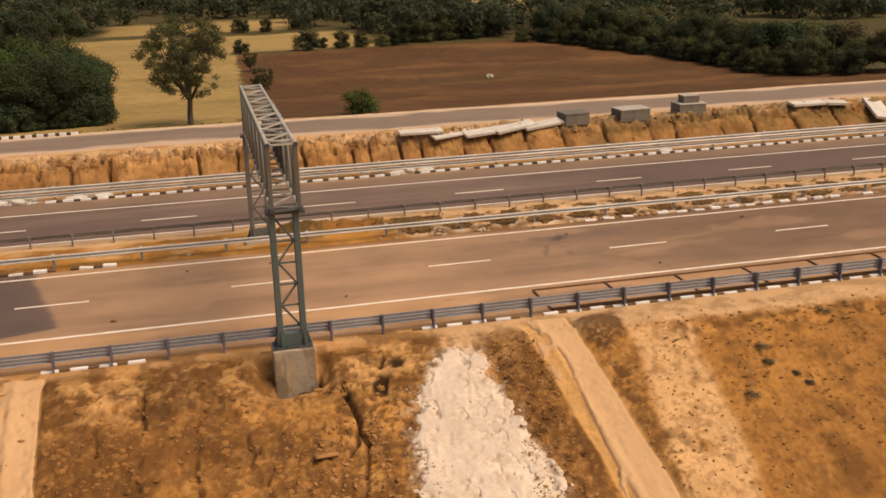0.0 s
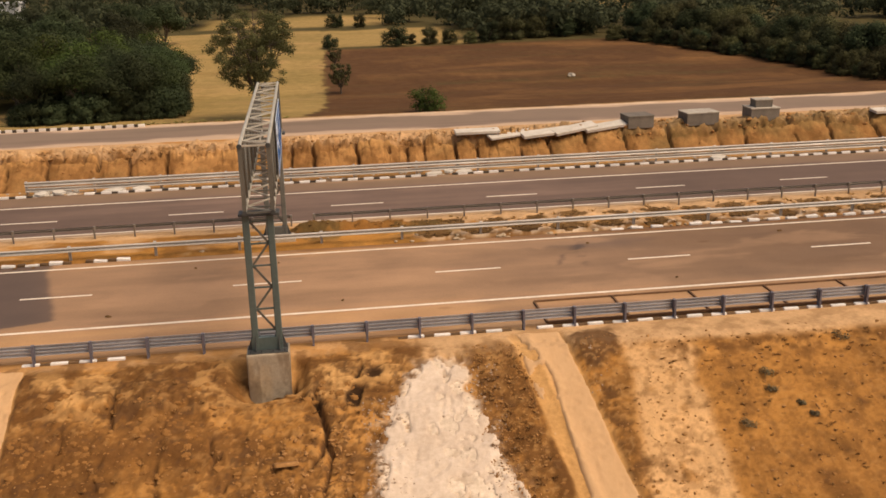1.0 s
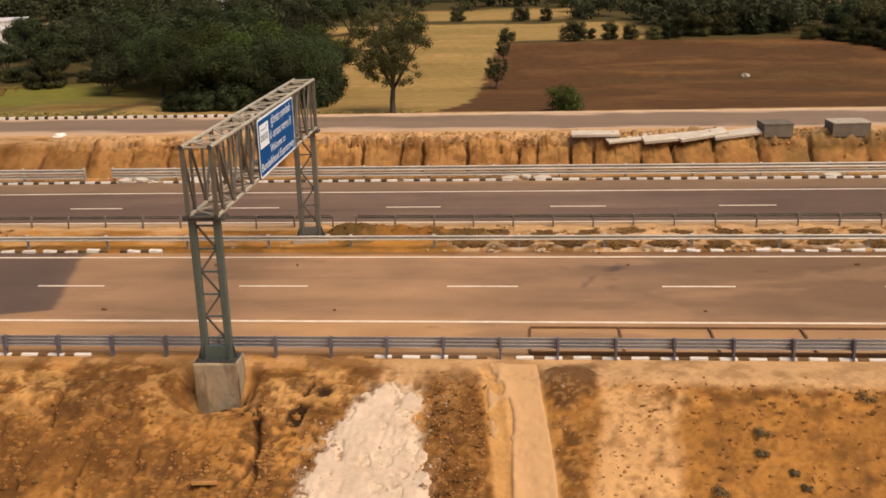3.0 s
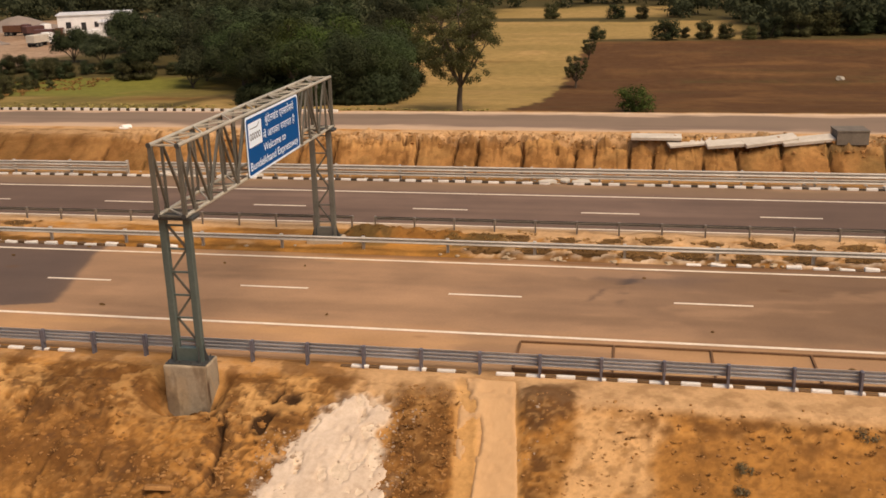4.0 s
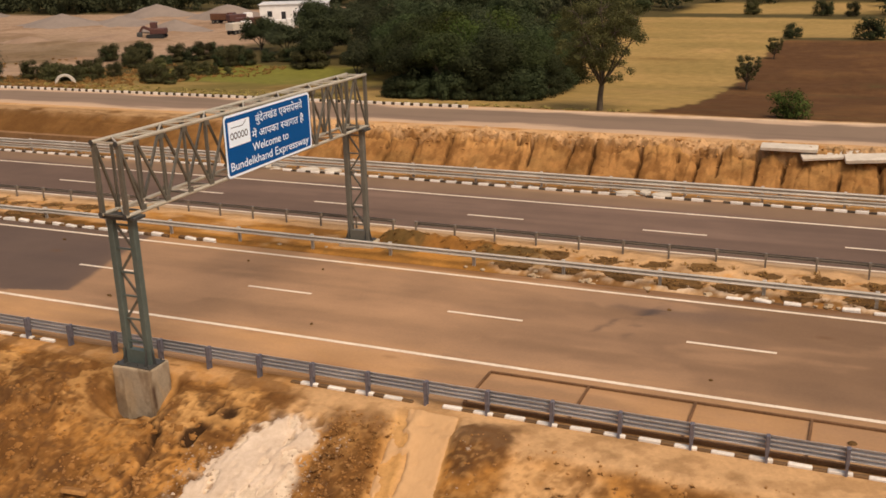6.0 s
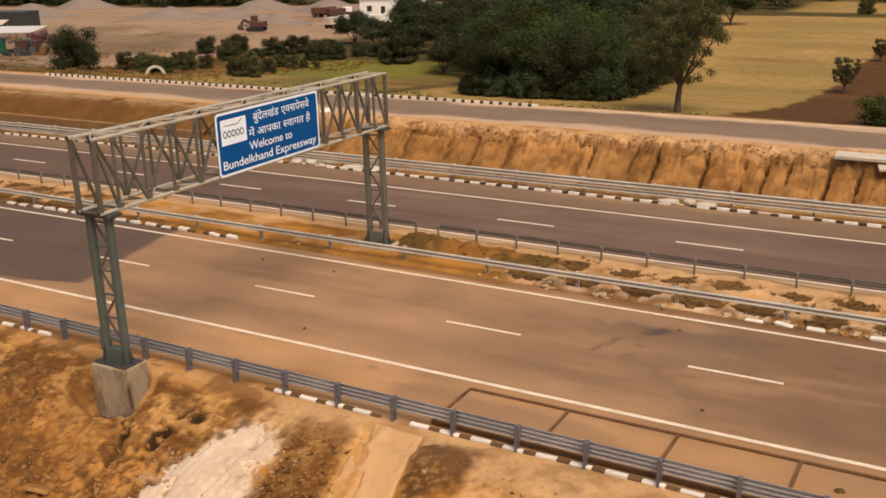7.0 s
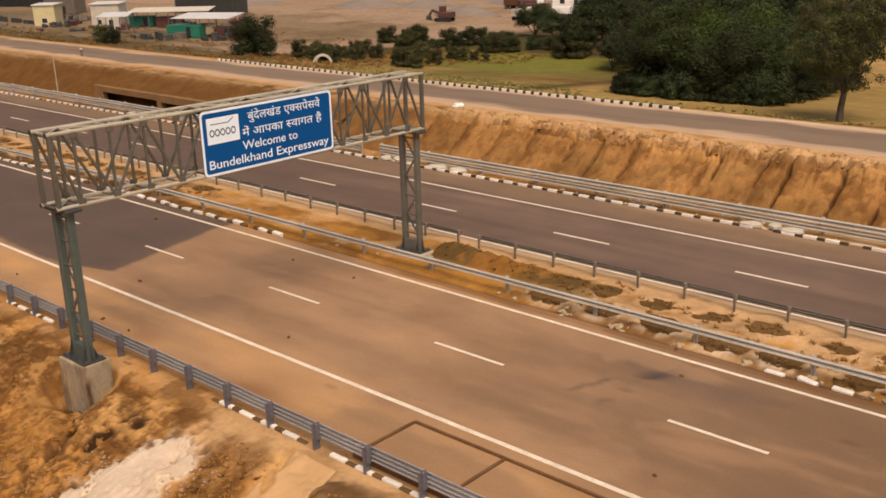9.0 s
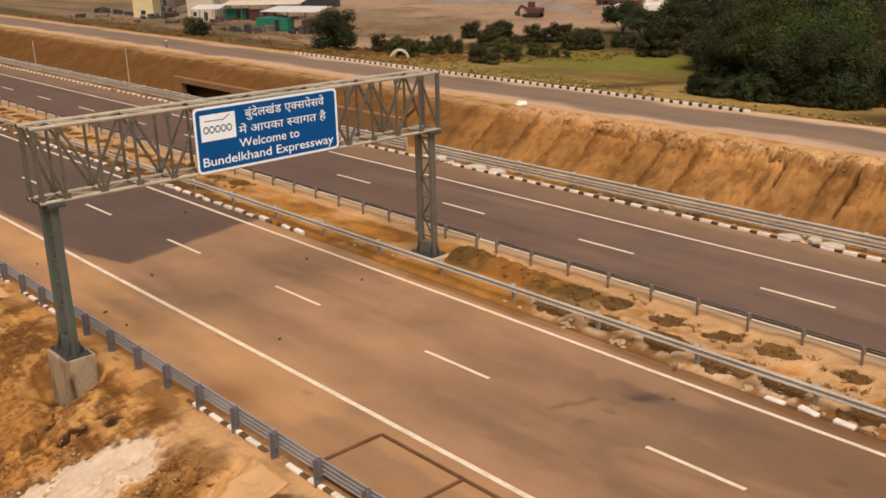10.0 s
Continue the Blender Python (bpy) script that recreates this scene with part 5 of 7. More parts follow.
# plinths
def worn_block(x0, x1, y0, y1, z0, z1, r, cell, colour, seed):
    """A cast block with rounded worn edges, slightly uneven faces and its own stains."""
    vs, fs, off = [], [], 0
    lo, hi = np.array((x0, y0, z0)), np.array((x1, y1, z1))
    for axis in (0, 1, 2):
        u, v = [k for k in (0, 1, 2) if k != axis]
        nu, nv = max(2, int((hi[u] - lo[u]) / cell)), max(2, int((hi[v] - lo[v]) / cell))
        U, V = np.meshgrid(np.linspace(lo[u], hi[u], nu + 1), np.linspace(lo[v], hi[v], nv + 1))
        for end in (0, 1):
            if axis == 2 and end == 0:
                continue
            p = np.zeros(U.shape + (3,))
            p[..., u], p[..., v], p[..., axis] = U, V, (lo, hi)[end][axis]
            i = np.arange(nu)[None, :] + (nu + 1) * np.arange(nv)[:, None]
            q = np.stack([i, i + 1, i + nu + 2, i + nu + 1], -1).reshape(-1, 4)
            if (end == 0) != (axis == 1):
                q = q[:, ::-1]
            vs.append(p.reshape(-1, 3))
            fs.append(q + off)
            off += p.shape[0] * p.shape[1]
    p, f = np.concatenate(vs), np.concatenate(fs)
    q = np.clip(p, lo + r, hi - r)
    d = p - q
    n = np.linalg.norm(d, axis=1)[:, None]
    p = np.where(n > 1e-6, q + d / np.maximum(n, 1e-6) * r, p)
    for k in (0, 1, 2):
        p[:, k] += 0.022 * fbm(p[:, (k + 1) % 3] * 2.1 + p[:, k], p[:, (k + 2) % 3] * 2.1, 4, seed + k)
    me = raw_mesh("concrete_plinth", p, f, M_PLINTH)
    at = me.color_attributes.new("soil", "FLOAT_COLOR", "POINT")
    at.data.foreach_set("color", np.concatenate([colour(p), np.ones((len(p), 1))], 1).astype(np.float32).ravel())
    me.polygons.foreach_set("use_smooth", [True] * len(me.polygons))
    return me


def plinth_colour(p):
    x, y, z = p[:, 0], p[:, 1], p[:, 2]
    c = np.ones(p.shape) * np.array((0.33, 0.265, 0.185))
    c = blend(c, np.array((0.40, 0.285, 0.165)), step(-0.1, 0.4, fbm(x * 1.3 + y, z * 0.9 + y * 1.7, 4, 301)) * 0.8)
    c = blend(c, np.array((0.17, 0.115, 0.068)), step(0.05, 0.4, fbm((x + y) * 3.2, z * 0.8, 4, 303)) * 0.7)
    rust = np.exp(-((y - 32.73 + 0.05 * fbm(z * 2.0, x, 3, 305)) / 0.075) ** 2) * shape(z, -0.80, 0.02, 0.12) * step(4.4, 4.5, x)
    c = blend(c, np.array((0.070, 0.034, 0.018)), rust * 0.95)
    # darker brown blotches, denser towards the plinth's foot
    low_blotch = step(0.0, 0.35, fbm((x - y) * 2.0, z * 2.0, 4, 307) + 0.5 * (-0.75 - z))
    return blend(c, np.array((0.15, 0.105, 0.066)), low_blotch * 0.6)


single("concrete_plinth", worn_block(3.06, 4.55, 32.58, 33.62, -1.45, 0.61, 0.05, 0.045, plinth_colour, 21), None, "stained square concrete plinth half buried in the slope", "plinth", "gantry plinths")
single("concrete_plinth", worn_block(2.98, 4.72, 48.05, 49.1, -0.4, 0.26, 0.05, 0.06, lambda p: np.ones(p.shape) * np.array((0.44, 0.36, 0.26)), 25), None, "pale low concrete plinth in the median earth", "plinth", "gantry plinths")

# ---- sign ----
SX, SY0, SY1, SZ0, SZ1 = 4.49, 37.93, 43.76, 5.69, 7.92
sign = thing("direction_sign", "large blue welcome sign with white border hung on the gantry", "sign")


def rounded(y0, y1, z0, z1, r, x0, x1):
    """A plate with rounded corners in the plane of the sign."""
    out = []
    for cy, cz, a0 in ((y1 - r, z1 - r, 0), (y0 + r, z1 - r, 90), (y0 + r, z0 + r, 180), (y1 - r, z0 + r, 270)):
        out += [(cy + r * math.cos(radians(a0 + 15 * k)), cz + r * math.sin(radians(a0 + 15 * k))) for k in range(7)]
    return Geo().extrude(out, x0, x1)


part("backing", rounded(SY0, SY1, SZ0, SZ1, 0.16, SX - 0.03, SX), M_STEEL, sign)
part("border", rounded(SY0, SY1, SZ0, SZ1, 0.16, SX, SX + 0.006), M_WHITE, sign, "white border sheet")
part("panel", rounded(SY0 + 0.085, SY1 - 0.085, SZ0 + 0.085, SZ1 - 0.085, 0.11, SX + 0.006, SX + 0.012), M_BLUE, sign, "deep blue reflective sheet")
for k in range(4):
    g = Geo()
    zz = SZ0 + 0.35 + 0.5 * k
    g.box(SX - 0.075, SY0 + 0.1, zz, SX - 0.03, SY1 - 0.1, zz + 0.06)
    part("back_rail", g, M_STEEL, sign)


def on_sign(u, v):
    return SY0 + u * (SY1 - SY0), SZ1 - v * (SZ1 - SZ0)


logo_y0, logo_z1 = on_sign(0.040, 0.115)
logo_y1, logo_z0 = on_sign(0.268, 0.515)
logo = part("logo_plate", rounded(logo_y0, logo_y1, logo_z0, logo_z1, 0.02, SX + 0.012, SX + 0.016), M_WHITE, sign, "white logo plate")
lw, lh = logo_y1 - logo_y0, logo_z1 - logo_z0
g = Geo()
for k in range(5):  # a row of plain dark rings
    cy, cz, r0, r1 = logo_y0 + lw * (0.15 + 0.165 * k), logo_z0 + lh * 0.42, lw * 0.078, lw * 0.050
    n = 14
    ring = [(SX + dx, cy + r * math.cos(2 * math.pi * j / n), cz + 1.25 * r * math.sin(2 * math.pi * j / n)) for dx in (0.016, 0.019) for r in (r0, r1) for j in range(n)]
    fs = []
    for j in range(n):
        m = (j + 1) % n
        fs += [(2 * n + j, 2 * n + m, 3 * n + m, 3 * n + j), (j, m, 2 * n + m, 2 * n + j), (n + m, n + j, 3 * n + j, 3 * n + m)]
    g.add(ring, fs)
part("logo_mark", g, M_LOGO, logo, "dark logo rings")
g = Geo()
g.bar((SX + 0.018, logo_y0 + lw * 0.12, logo_z0 + lh * 0.76), (SX + 0.018, logo_y0 + lw * 0.68, logo_z0 + lh * 0.75), 0.028, 0.003, (1, 0, 0))
g.bar((SX + 0.018, logo_y0 + lw * 0.66, logo_z0 + lh * 0.75), (SX + 0.018, logo_y0 + lw * 0.84, logo_z0 + lh * 0.92), 0.028, 0.003, (1, 0, 0))
part("logo_stroke", g, M_LOGO, logo)


def glyphs(text, bold=0.0, cut=None):
    """The outline of some letters as flat points and faces; cut keeps only that share of the width, as in joined half letters."""
    cu = bpy.data.curves.new("lettering", "FONT")
    cu.body, cu.size, cu.extrude, cu.offset = text, 1.0, 0.0, bold
    tmp = new("lettering", cu)
    me = bpy.data.meshes.new_from_object(tmp.evaluated_get(bpy.context.evaluated_depsgraph_get()))
    bpy.data.objects.remove(tmp)
    bm = bmesh.new()
    bm.from_mesh(me)
    xs = [v.co.x for v in bm.verts]
    lo, hi = min(xs), max(xs)
    if cut:
        bmesh.ops.bisect_plane(bm, geom=bm.verts[:] + bm.edges[:] + bm.faces[:], plane_co=(lo + cut * (hi - lo), 0, 0), plane_no=(1, 0, 0), clear_outer=True)
        hi = lo + cut * (hi - lo)
    bm.verts.index_update()
    co = np.array([(v.co.x - lo, v.co.y) for v in bm.verts])
    faces = [tuple(v.index for v in f.verts) for f in bm.faces]
    bm.free()
    return co, faces, hi - lo


def lettering(pieces, u0, u1, v_mid, h, bold=0.0):
    """Raised white letters fitted between u0 and u1 of the sign's width, h metres tall over all. A piece is text, (text, cut), ("foot", text) with a slanting foot stroke, or a gap."""
    pts, faces, pen = [], [], 0.0
    for piece in pieces:
        if isinstance(piece, float):
            pen += piece
            continue
        foot = isinstance(piece, tuple) and piece[0] == "foot"
        text, cut = (piece[1], None) if foot else piece if isinstance(piece, tuple) else (piece, None)
        co, fs, wide = glyphs(text, bold, cut)
        k = len(pts)
        pts += [(x + pen, y) for x, y in co]
        faces += [tuple(i + k for i in f) for f in fs]
        if foot:
            k = len(pts)
            pts += [(pen + wide * a, b) for a, b in ((0.74, 0.26), (0.74, 0.34), (0.36, 0.07), (0.36, -0.01))]
            faces.append((k, k + 1, k + 2, k + 3))
        pen += wide - 0.006
    co = np.array(pts)
    lo, hi = co.min(0), co.max(0)
    ya, zc = on_sign(u0, v_mid)
    yb, _ = on_sign(u1, v_mid)
    out = np.full((len(co), 3), SX + 0.016)
    out[:, 1] = ya + (co[:, 0] - lo[0]) / (hi[0] - lo[0]) * (yb - ya)
    out[:, 2] = zc + ((co[:, 1] - lo[1]) / (hi[1] - lo[1]) - 0.5) * h
    spans = sorted((min(out[i, 1] for i in f), max(out[i, 1] for i in f), k) for k, f in enumerate(faces))
    groups, end = [], -1e9
    for a, b, k in spans:
        if a > end + 0.004:
            groups.append([])
        groups[-1].append(k)
        end = max(end, b)
    for ks in groups:
        used = sorted({i for k in ks for i in faces[k]})
        back = {i: n for n, i in enumerate(used)}
        part("letter", Geo().add([tuple(float(c) for c in out[i]) for i in used], [tuple(back[i] for i in faces[k]) for k in ks]), M_WHITE, sign)


lettering(["बुंदेलखंड", 0.30, "ए", ("क", 0.74), "स", ("foot", "पे"), "सवे"], 0.335, 0.904, 0.185, 0.47, 0.004)
lettering(["में", 0.28, "आपका", 0.28, ("स", 0.70), "वागत", 0.28, "है"], 0.287, 0.912, 0.415, 0.41, 0.004)
lettering(["Welcome to"], 0.283, 0.705, 0.625, 0.30, 0.005)
lettering(["Bundelkhand Expressway"], 0.038, 0.958, 0.850, 0.40, 0.005)


# ---- underpass below the service road ----
wall = thing("underpass_wall", "brown stained concrete underpass wall with two dark openings", "wall", kind="structure")
for a, b, z0, z1 in ((-80.6, -78.6, -7, -3.5), (-78.6, -66.9, -4.15, -3.5), (-66.9, -66.1, -7, -3.5), (-66.1, -57, -4.3, -3.5), (-57, -37, -7, -3.5)):
    g = Geo()
    g.box(a, 80.6, z0, b, 81.3, z1)
    part("wall_panel", g, M_WALLCONC, wall)
g = Geo()
g.box(-80.6, 81.3, -4.15, -37, 83.4, -3.95)
part("deck_slab", g, M_WALLCONC, wall)
fx, fy = np.arange(-81.6, -36.4, 0.4), np.arange(80.9, 84.4, 0.2)
FX, FY = np.meshgrid(fx, fy)
fz, fcol = ground_at(FX, FY)
fz = np.maximum(fz, np.interp(FY, [80.9, 81.3, 83.4], [-3.62, -3.52, -2.5]) + 0.10 * fbm(FX * 0.6, FY * 0.9, 4, 127)) + 0.02
tagged(new("earth_fill", grid_mesh("earth_fill", fx, fy, fz, fcol, M_GROUND)), "brown earth filled over the underpass roof", "earth", kind="structure")


# ---- concrete slabs and boxes on the crest ----
def slab(x, y, z, yaw, tilt, roll, size=(4.4, 1.25, 0.24)):
    a, b, c = size
    g = Geo()
    g.box(-a / 2, -b / 2, -c / 2, a / 2, b / 2, c / 2, 0.03)
    single("concrete_slab", g, M_CONC_PALE, "pale precast concrete slab lying on the earth crest", "slab", "crest slabs", at=pose(x, y, z, roll, tilt, yaw))


slab(20.1, 83.8, -1.62, 0, 0, 6, (3.9, 1.2, 0.22))
slab(23.0, 83.5, -1.98, 14, -3, 10, (4.1, 1.1, 0.16))
slab(26.1, 83.3, -1.92, 9, -3, 11, (4.5, 1.2, 0.24))
slab(28.7, 83.6, -1.76, 17, -5, 11, (4.2, 1.2, 0.24))
slab(31.5, 83.9, -1.76, 12, -4, 10, (4.0, 1.2, 0.24))
slab(58.6, 84.0, -1.58, 2, 0, 6, (3.6, 1.2, 0.24))
slab(61.6, 83.8, -1.66, -4, 3, 8, (2.2, 1.1, 0.24))
slab(65.6, 82.7, -2.35, 78, -20, 8, (3.8, 1.8, 0.26))
slab(68.6, 82.5, -2.4, 74, -20, 8, (3.8, 1.8, 0.26))


def box_unit(x, y, z, w, d, h, material, lid, tiers=1, cover=None):
    """A hollow precast box with thick walls, and a second smaller one where it is stacked."""
    top = thing("concrete_box", "grey precast concrete box standing on the crest", "concrete box", "crest boxes", at=pose(x, y, z, 0, 0, random.uniform(-6, 6)))
    for t in range(tiers):
        k = 1 - 0.4 * t
        z0 = t * h
        hh = h * (1 - 0.35 * t)
        g = Geo()
        W, D = w * k / 2, d * k / 2
        g.box(-W, -D, z0, W, -D + 0.15, z0 + hh)
        g.box(-W, D - 0.15, z0, W, D, z0 + hh)
        g.box(-W, -D + 0.15, z0, -W + 0.15, D - 0.15, z0 + hh)
        g.box(W - 0.15, -D + 0.15, z0, W, D - 0.15, z0 + hh)
        part("box_shell", g, material, top)
        if t < tiers - 1 or lid:
            g = Geo()
            g.box(-W - 0.04, -D - 0.04, z0 + hh, W + 0.04, D + 0.04, z0 + hh + 0.10, 0.02)
            part("lid", g, cover or (M_CONC if lid else material), top)


box_unit(34.7, 84.6, -2.05, 2.35, 2.0, 1.0, M_CONC_GREY, True, cover=M_CONC_GREY)
box_unit(40.5, 84.8, -2.1, 3.0, 2.0, 1.05, M_CONC_GREY, True)
box_unit(46.5, 85.0, -2.05, 2.65, 2.0, 1.1, M_CONC_GREY, True, 2)

# marker poles behind the far barrier
for x, h in ((-55.3, 3.5), (-78.4, 2.7)):
    top = thing("marker_pole", "thin pale metal pole behind the far barrier", "pole", "marker poles", at=pose(x, 63.3, height(x, 63.3)))
    part("shaft", Geo().tube((0, 0, -0.3), (0, 0, h), 0.06, 0.045, 8), M_CHORD, top)
    part("cap", Geo().tube((0, 0, h), (0, 0, h + 0.06), 0.06, 0.05, 8), M_CHORD, top)
    part("foot", Geo().box(-0.15, -0.15, -0.3, 0.15, 0.15, 0.1, 0.03), M_CONC, top)
top = thing("guide_post", "small dark guide post at the service road edge", "post", at=pose(-97.2, 88.6, -1.95))
part("shaft", Geo().box(-0.12, -0.12, -0.2, 0.12, 0.12, 0.95, 0.02), M_CONC_GREY, top)
part("cap", Geo().box(-0.14, -0.14, 0.95, 0.14, 0.14, 1.1, 0.03), M_KERB_W, top)

# concrete pipe halves by the service kerb
top = thing("culvert_pipe", "pale broken concrete pipe rings lying in the verge", "pipe", at=pose(-71.8, 110.0, height(-71.8, 110.0) - 0.1, 0, 0, -44))
for k, (px, r) in enumerate(((0.0, 1.35), (-2.2, 1.1))):
    out = [(r * math.cos(radians(a)), r * math.sin(radians(a))) for a in range(-10, 191, 20)]
    inn = [((r - 0.22) * math.cos(radians(a)), (r - 0.22) * math.sin(radians(a))) for a in range(190, -11, -20)]
    part("pipe_ring", Geo().extrude(out + inn, px - 0.55, px + 0.55), M_CONC_PALE, top)

# ---- median planting pits ----
def pit_mesh(seed):
    """Loose dark soil thrown into a dug hollow: an uneven bed with crumbled clods round its rim."""
    r = random.Random(seed)
    n, rings = 20, [(0.0, 0.02), (0.3, 0.03), (0.55, 0.02), (0.8, 0.06), (0.98, 0.07), (1.15, -0.10)]
    g, vs, fs = Geo(), [], []
    for i, (k, z) in enumerate(rings):
        for j in range(n):
            a = 2 * math.pi * j / n
            w = k * (1 + r.uniform(-0.16, 0.16))
            vs.append((w * math.cos(a), w * math.sin(a), z + (r.uniform(-0.04, 0.04) if k else 0)))
    for i in range(len(rings) - 1):
        for j in range(n):
            fs.append((i * n + j, i * n + (j + 1) % n, (i + 1) * n + (j + 1) % n, (i + 1) * n + j))
    for k in range(20):
        a, w = r.uniform(0, 6.28), r.uniform(0.2, 1.15)
        q = r.uniform(0.03, 0.08)
        g.lump((w * math.cos(a), w * math.sin(a), 0.05), (q, q * r.uniform(0.9, 1.8), 0.6 * q), r.random(), 0.4, 4, 5)
    return g.add(vs, fs).mesh("planting_pit", M_PIT)


rnd = random.Random(14)
pits = [pit_mesh(seed) for seed in (1, 2, 3, 4, 5, 6)]
for x, y, a, b in PITS:
    single("planting_pit", rnd.choice(pits), None, "dark dug planting pit in the median earth", "planting pit", "median pits",
           at=pose(x, y, height(x, y) + 0.035, 0, 0, rnd.uniform(-10, 10) + rnd.choice((0, 180))) @ Matrix.Diagonal((a * 0.95, b * 0.95, 1, 1)))


# ---- leaves, trees, bushes ----
def leaf_cloud(clumps, count, size, seed, flat=0.5):
    """Many small bent leaf sprays spread over the outer part of rounded clumps; arrays of verts and faces."""
    r = np.random.RandomState(seed)
    c = np.array([p[:3] for p in clumps], float)
    rad = np.array([p[3] for p in clumps], float)
    w = rad ** 2 / (rad ** 2).sum()
    pick = r.choice(len(clumps), count, p=w)
    d = r.normal(size=(count, 3))
    d /= np.linalg.norm(d, axis=1)[:, None]
    k = r.uniform(0.0, 1.0, count) ** 0.45
    k = np.where(r.rand(count) < 0.12, k * 1.25, k)
    centre = c[pick] + d * (rad[pick] * k)[:, None] * np.array([1, 1, 0.8])
    nrm = d + 0.17 * r.normal(size=(count, 3)) + np.array([0, 0, flat])
    nrm /= np.linalg.norm(nrm, axis=1)[:, None]
    t = np.cross(nrm, r.normal(size=(count, 3)))
    t /= np.linalg.norm(t, axis=1)[:, None]
    b = np.cross(nrm, t)
    s = size * r.uniform(0.55, 1.3, count)[:, None]
    v = np.stack([centre - t * s, centre - b * s * 0.45 + nrm * s * 0.15, centre + t * s, centre + b * s * 0.55 + nrm * s * 0.1], 1).reshape(-1, 3)
    f = np.arange(count * 4).reshape(-1, 4)
    soft = d + 0.45 * nrm + np.array([0, 0, 0.25])
    soft /= np.linalg.norm(soft, axis=1)[:, None]
    return v, f, np.repeat(soft, 4, 0)


def tree_meshes(h, spread, seed, leaves=4200, size=0.2, bare=0.28, material=None, clump=1.0, trunk_r=0.24):
    """Trunk with forking limbs, and a crown of leaf clumps about the limb ends."""
    r = random.Random(seed)
    wood, clumps = Geo(), []
    base = Vector((0, 0, -0.4))
    fork = Vector((r.uniform(-0.2, 0.2), r.uniform(-0.2, 0.2), h * bare))
    wood.tube(base, (base + fork) / 2 + Vector((r.uniform(-0.1, 0.1), 0, 0)), trunk_r * 1.25, trunk_r * 1.0, 9, False)
    wood.tube((base + fork) / 2, fork, trunk_r * 1.02, trunk_r * 0.85, 9, False)

    def grow(p, way, length, rad, depth):
        q = p + way * length
        wood.tube(p, q, rad, rad * 0.62, 6, False)
        if depth >= 1:
            clumps.append((q.x, q.y, q.z, clump * h * r.uniform(0.075, 0.125) * (0.8 if depth == 1 else 1.0)))
        if depth == 3:
            return
        for _ in range(r.choice((2, 3, 3))):
            w2 = (way + Vector((r.gauss(0, 0.55), r.gauss(0, 0.55), r.gauss(0.10, 0.30)))).normalized()
            grow(q, w2, length * r.uniform(0.62, 0.85), rad * 0.62, depth + 1)
    limbs = r.choice((4, 5))
    for i in range(limbs):
        a = 2 * math.pi * (i + r.uniform(-0.3, 0.3)) / limbs
        lean = spread * r.uniform(0.35, 1.0)
        way = Vector((math.cos(a) * lean, math.sin(a) * lean, 1.0)).normalized()
        grow(fork, way, h * r.uniform(0.20, 0.27), trunk_r * 0.6, 0)
    grow(fork, Vector((r.uniform(-0.1, 0.1), r.uniform(-0.1, 0.1), 1)).normalized(), h * 0.26, trunk_r * 0.7, 0)
    top = max(c[2] + c[3] for c in clumps)
    k = h / top
    wood.v = [(x, y, z * k if z > 0 else z) for x, y, z in wood.v]
    clumps = [(x, y, z * k, q) for x, y, z, q in clumps]
    v, f, soft = leaf_cloud(clumps, leaves, size, seed)
    return wood.mesh("trunk", M_BARK, True), raw_mesh("crown", v, f, material or M_LEAF, soft)


def plant(name, meshes, label, category, x, y, yaw=0.0, k=1.0, group="", sink=0.0):
    top = thing(name, label, category, group, at=pose(x, y, height(x, y) - sink, 0, 0, yaw) @ Matrix.Scale(k, 4))
    part("trunk", meshes[0], None, top)
    part("crown", meshes[1], None, top)
    return top


def bush_meshes(h, seed, leaves=1500, size=0.17, material=None):
    r = random.Random(seed)
    wood, clumps = Geo(), []
    for i in range(11):
        a, w = 2.4 * i + r.uniform(-0.4, 0.4), r.uniform(0.08, 0.5) * h
        q = Vector((math.cos(a) * w, math.sin(a) * w, h * r.uniform(0.35, 0.78)))
        wood.tube((0, 0, -0.2), q, 0.04 * h / 2, 0.012 * h / 2, 5, False)
        clumps.append((q.x, q.y, q.z, h * r.uniform(0.18, 0.30)))
        clumps.append((q.x * 1.1, q.y * 1.1, h * 0.2, h * r.uniform(0.16, 0.26)))
    v, f, soft = leaf_cloud(clumps, leaves, size, seed)
    v[:, 2] = np.maximum(v[:, 2], -0.05)
    return wood.mesh("trunk", M_BARK, True), raw_mesh("crown", v, f, material or M_LEAF, soft)


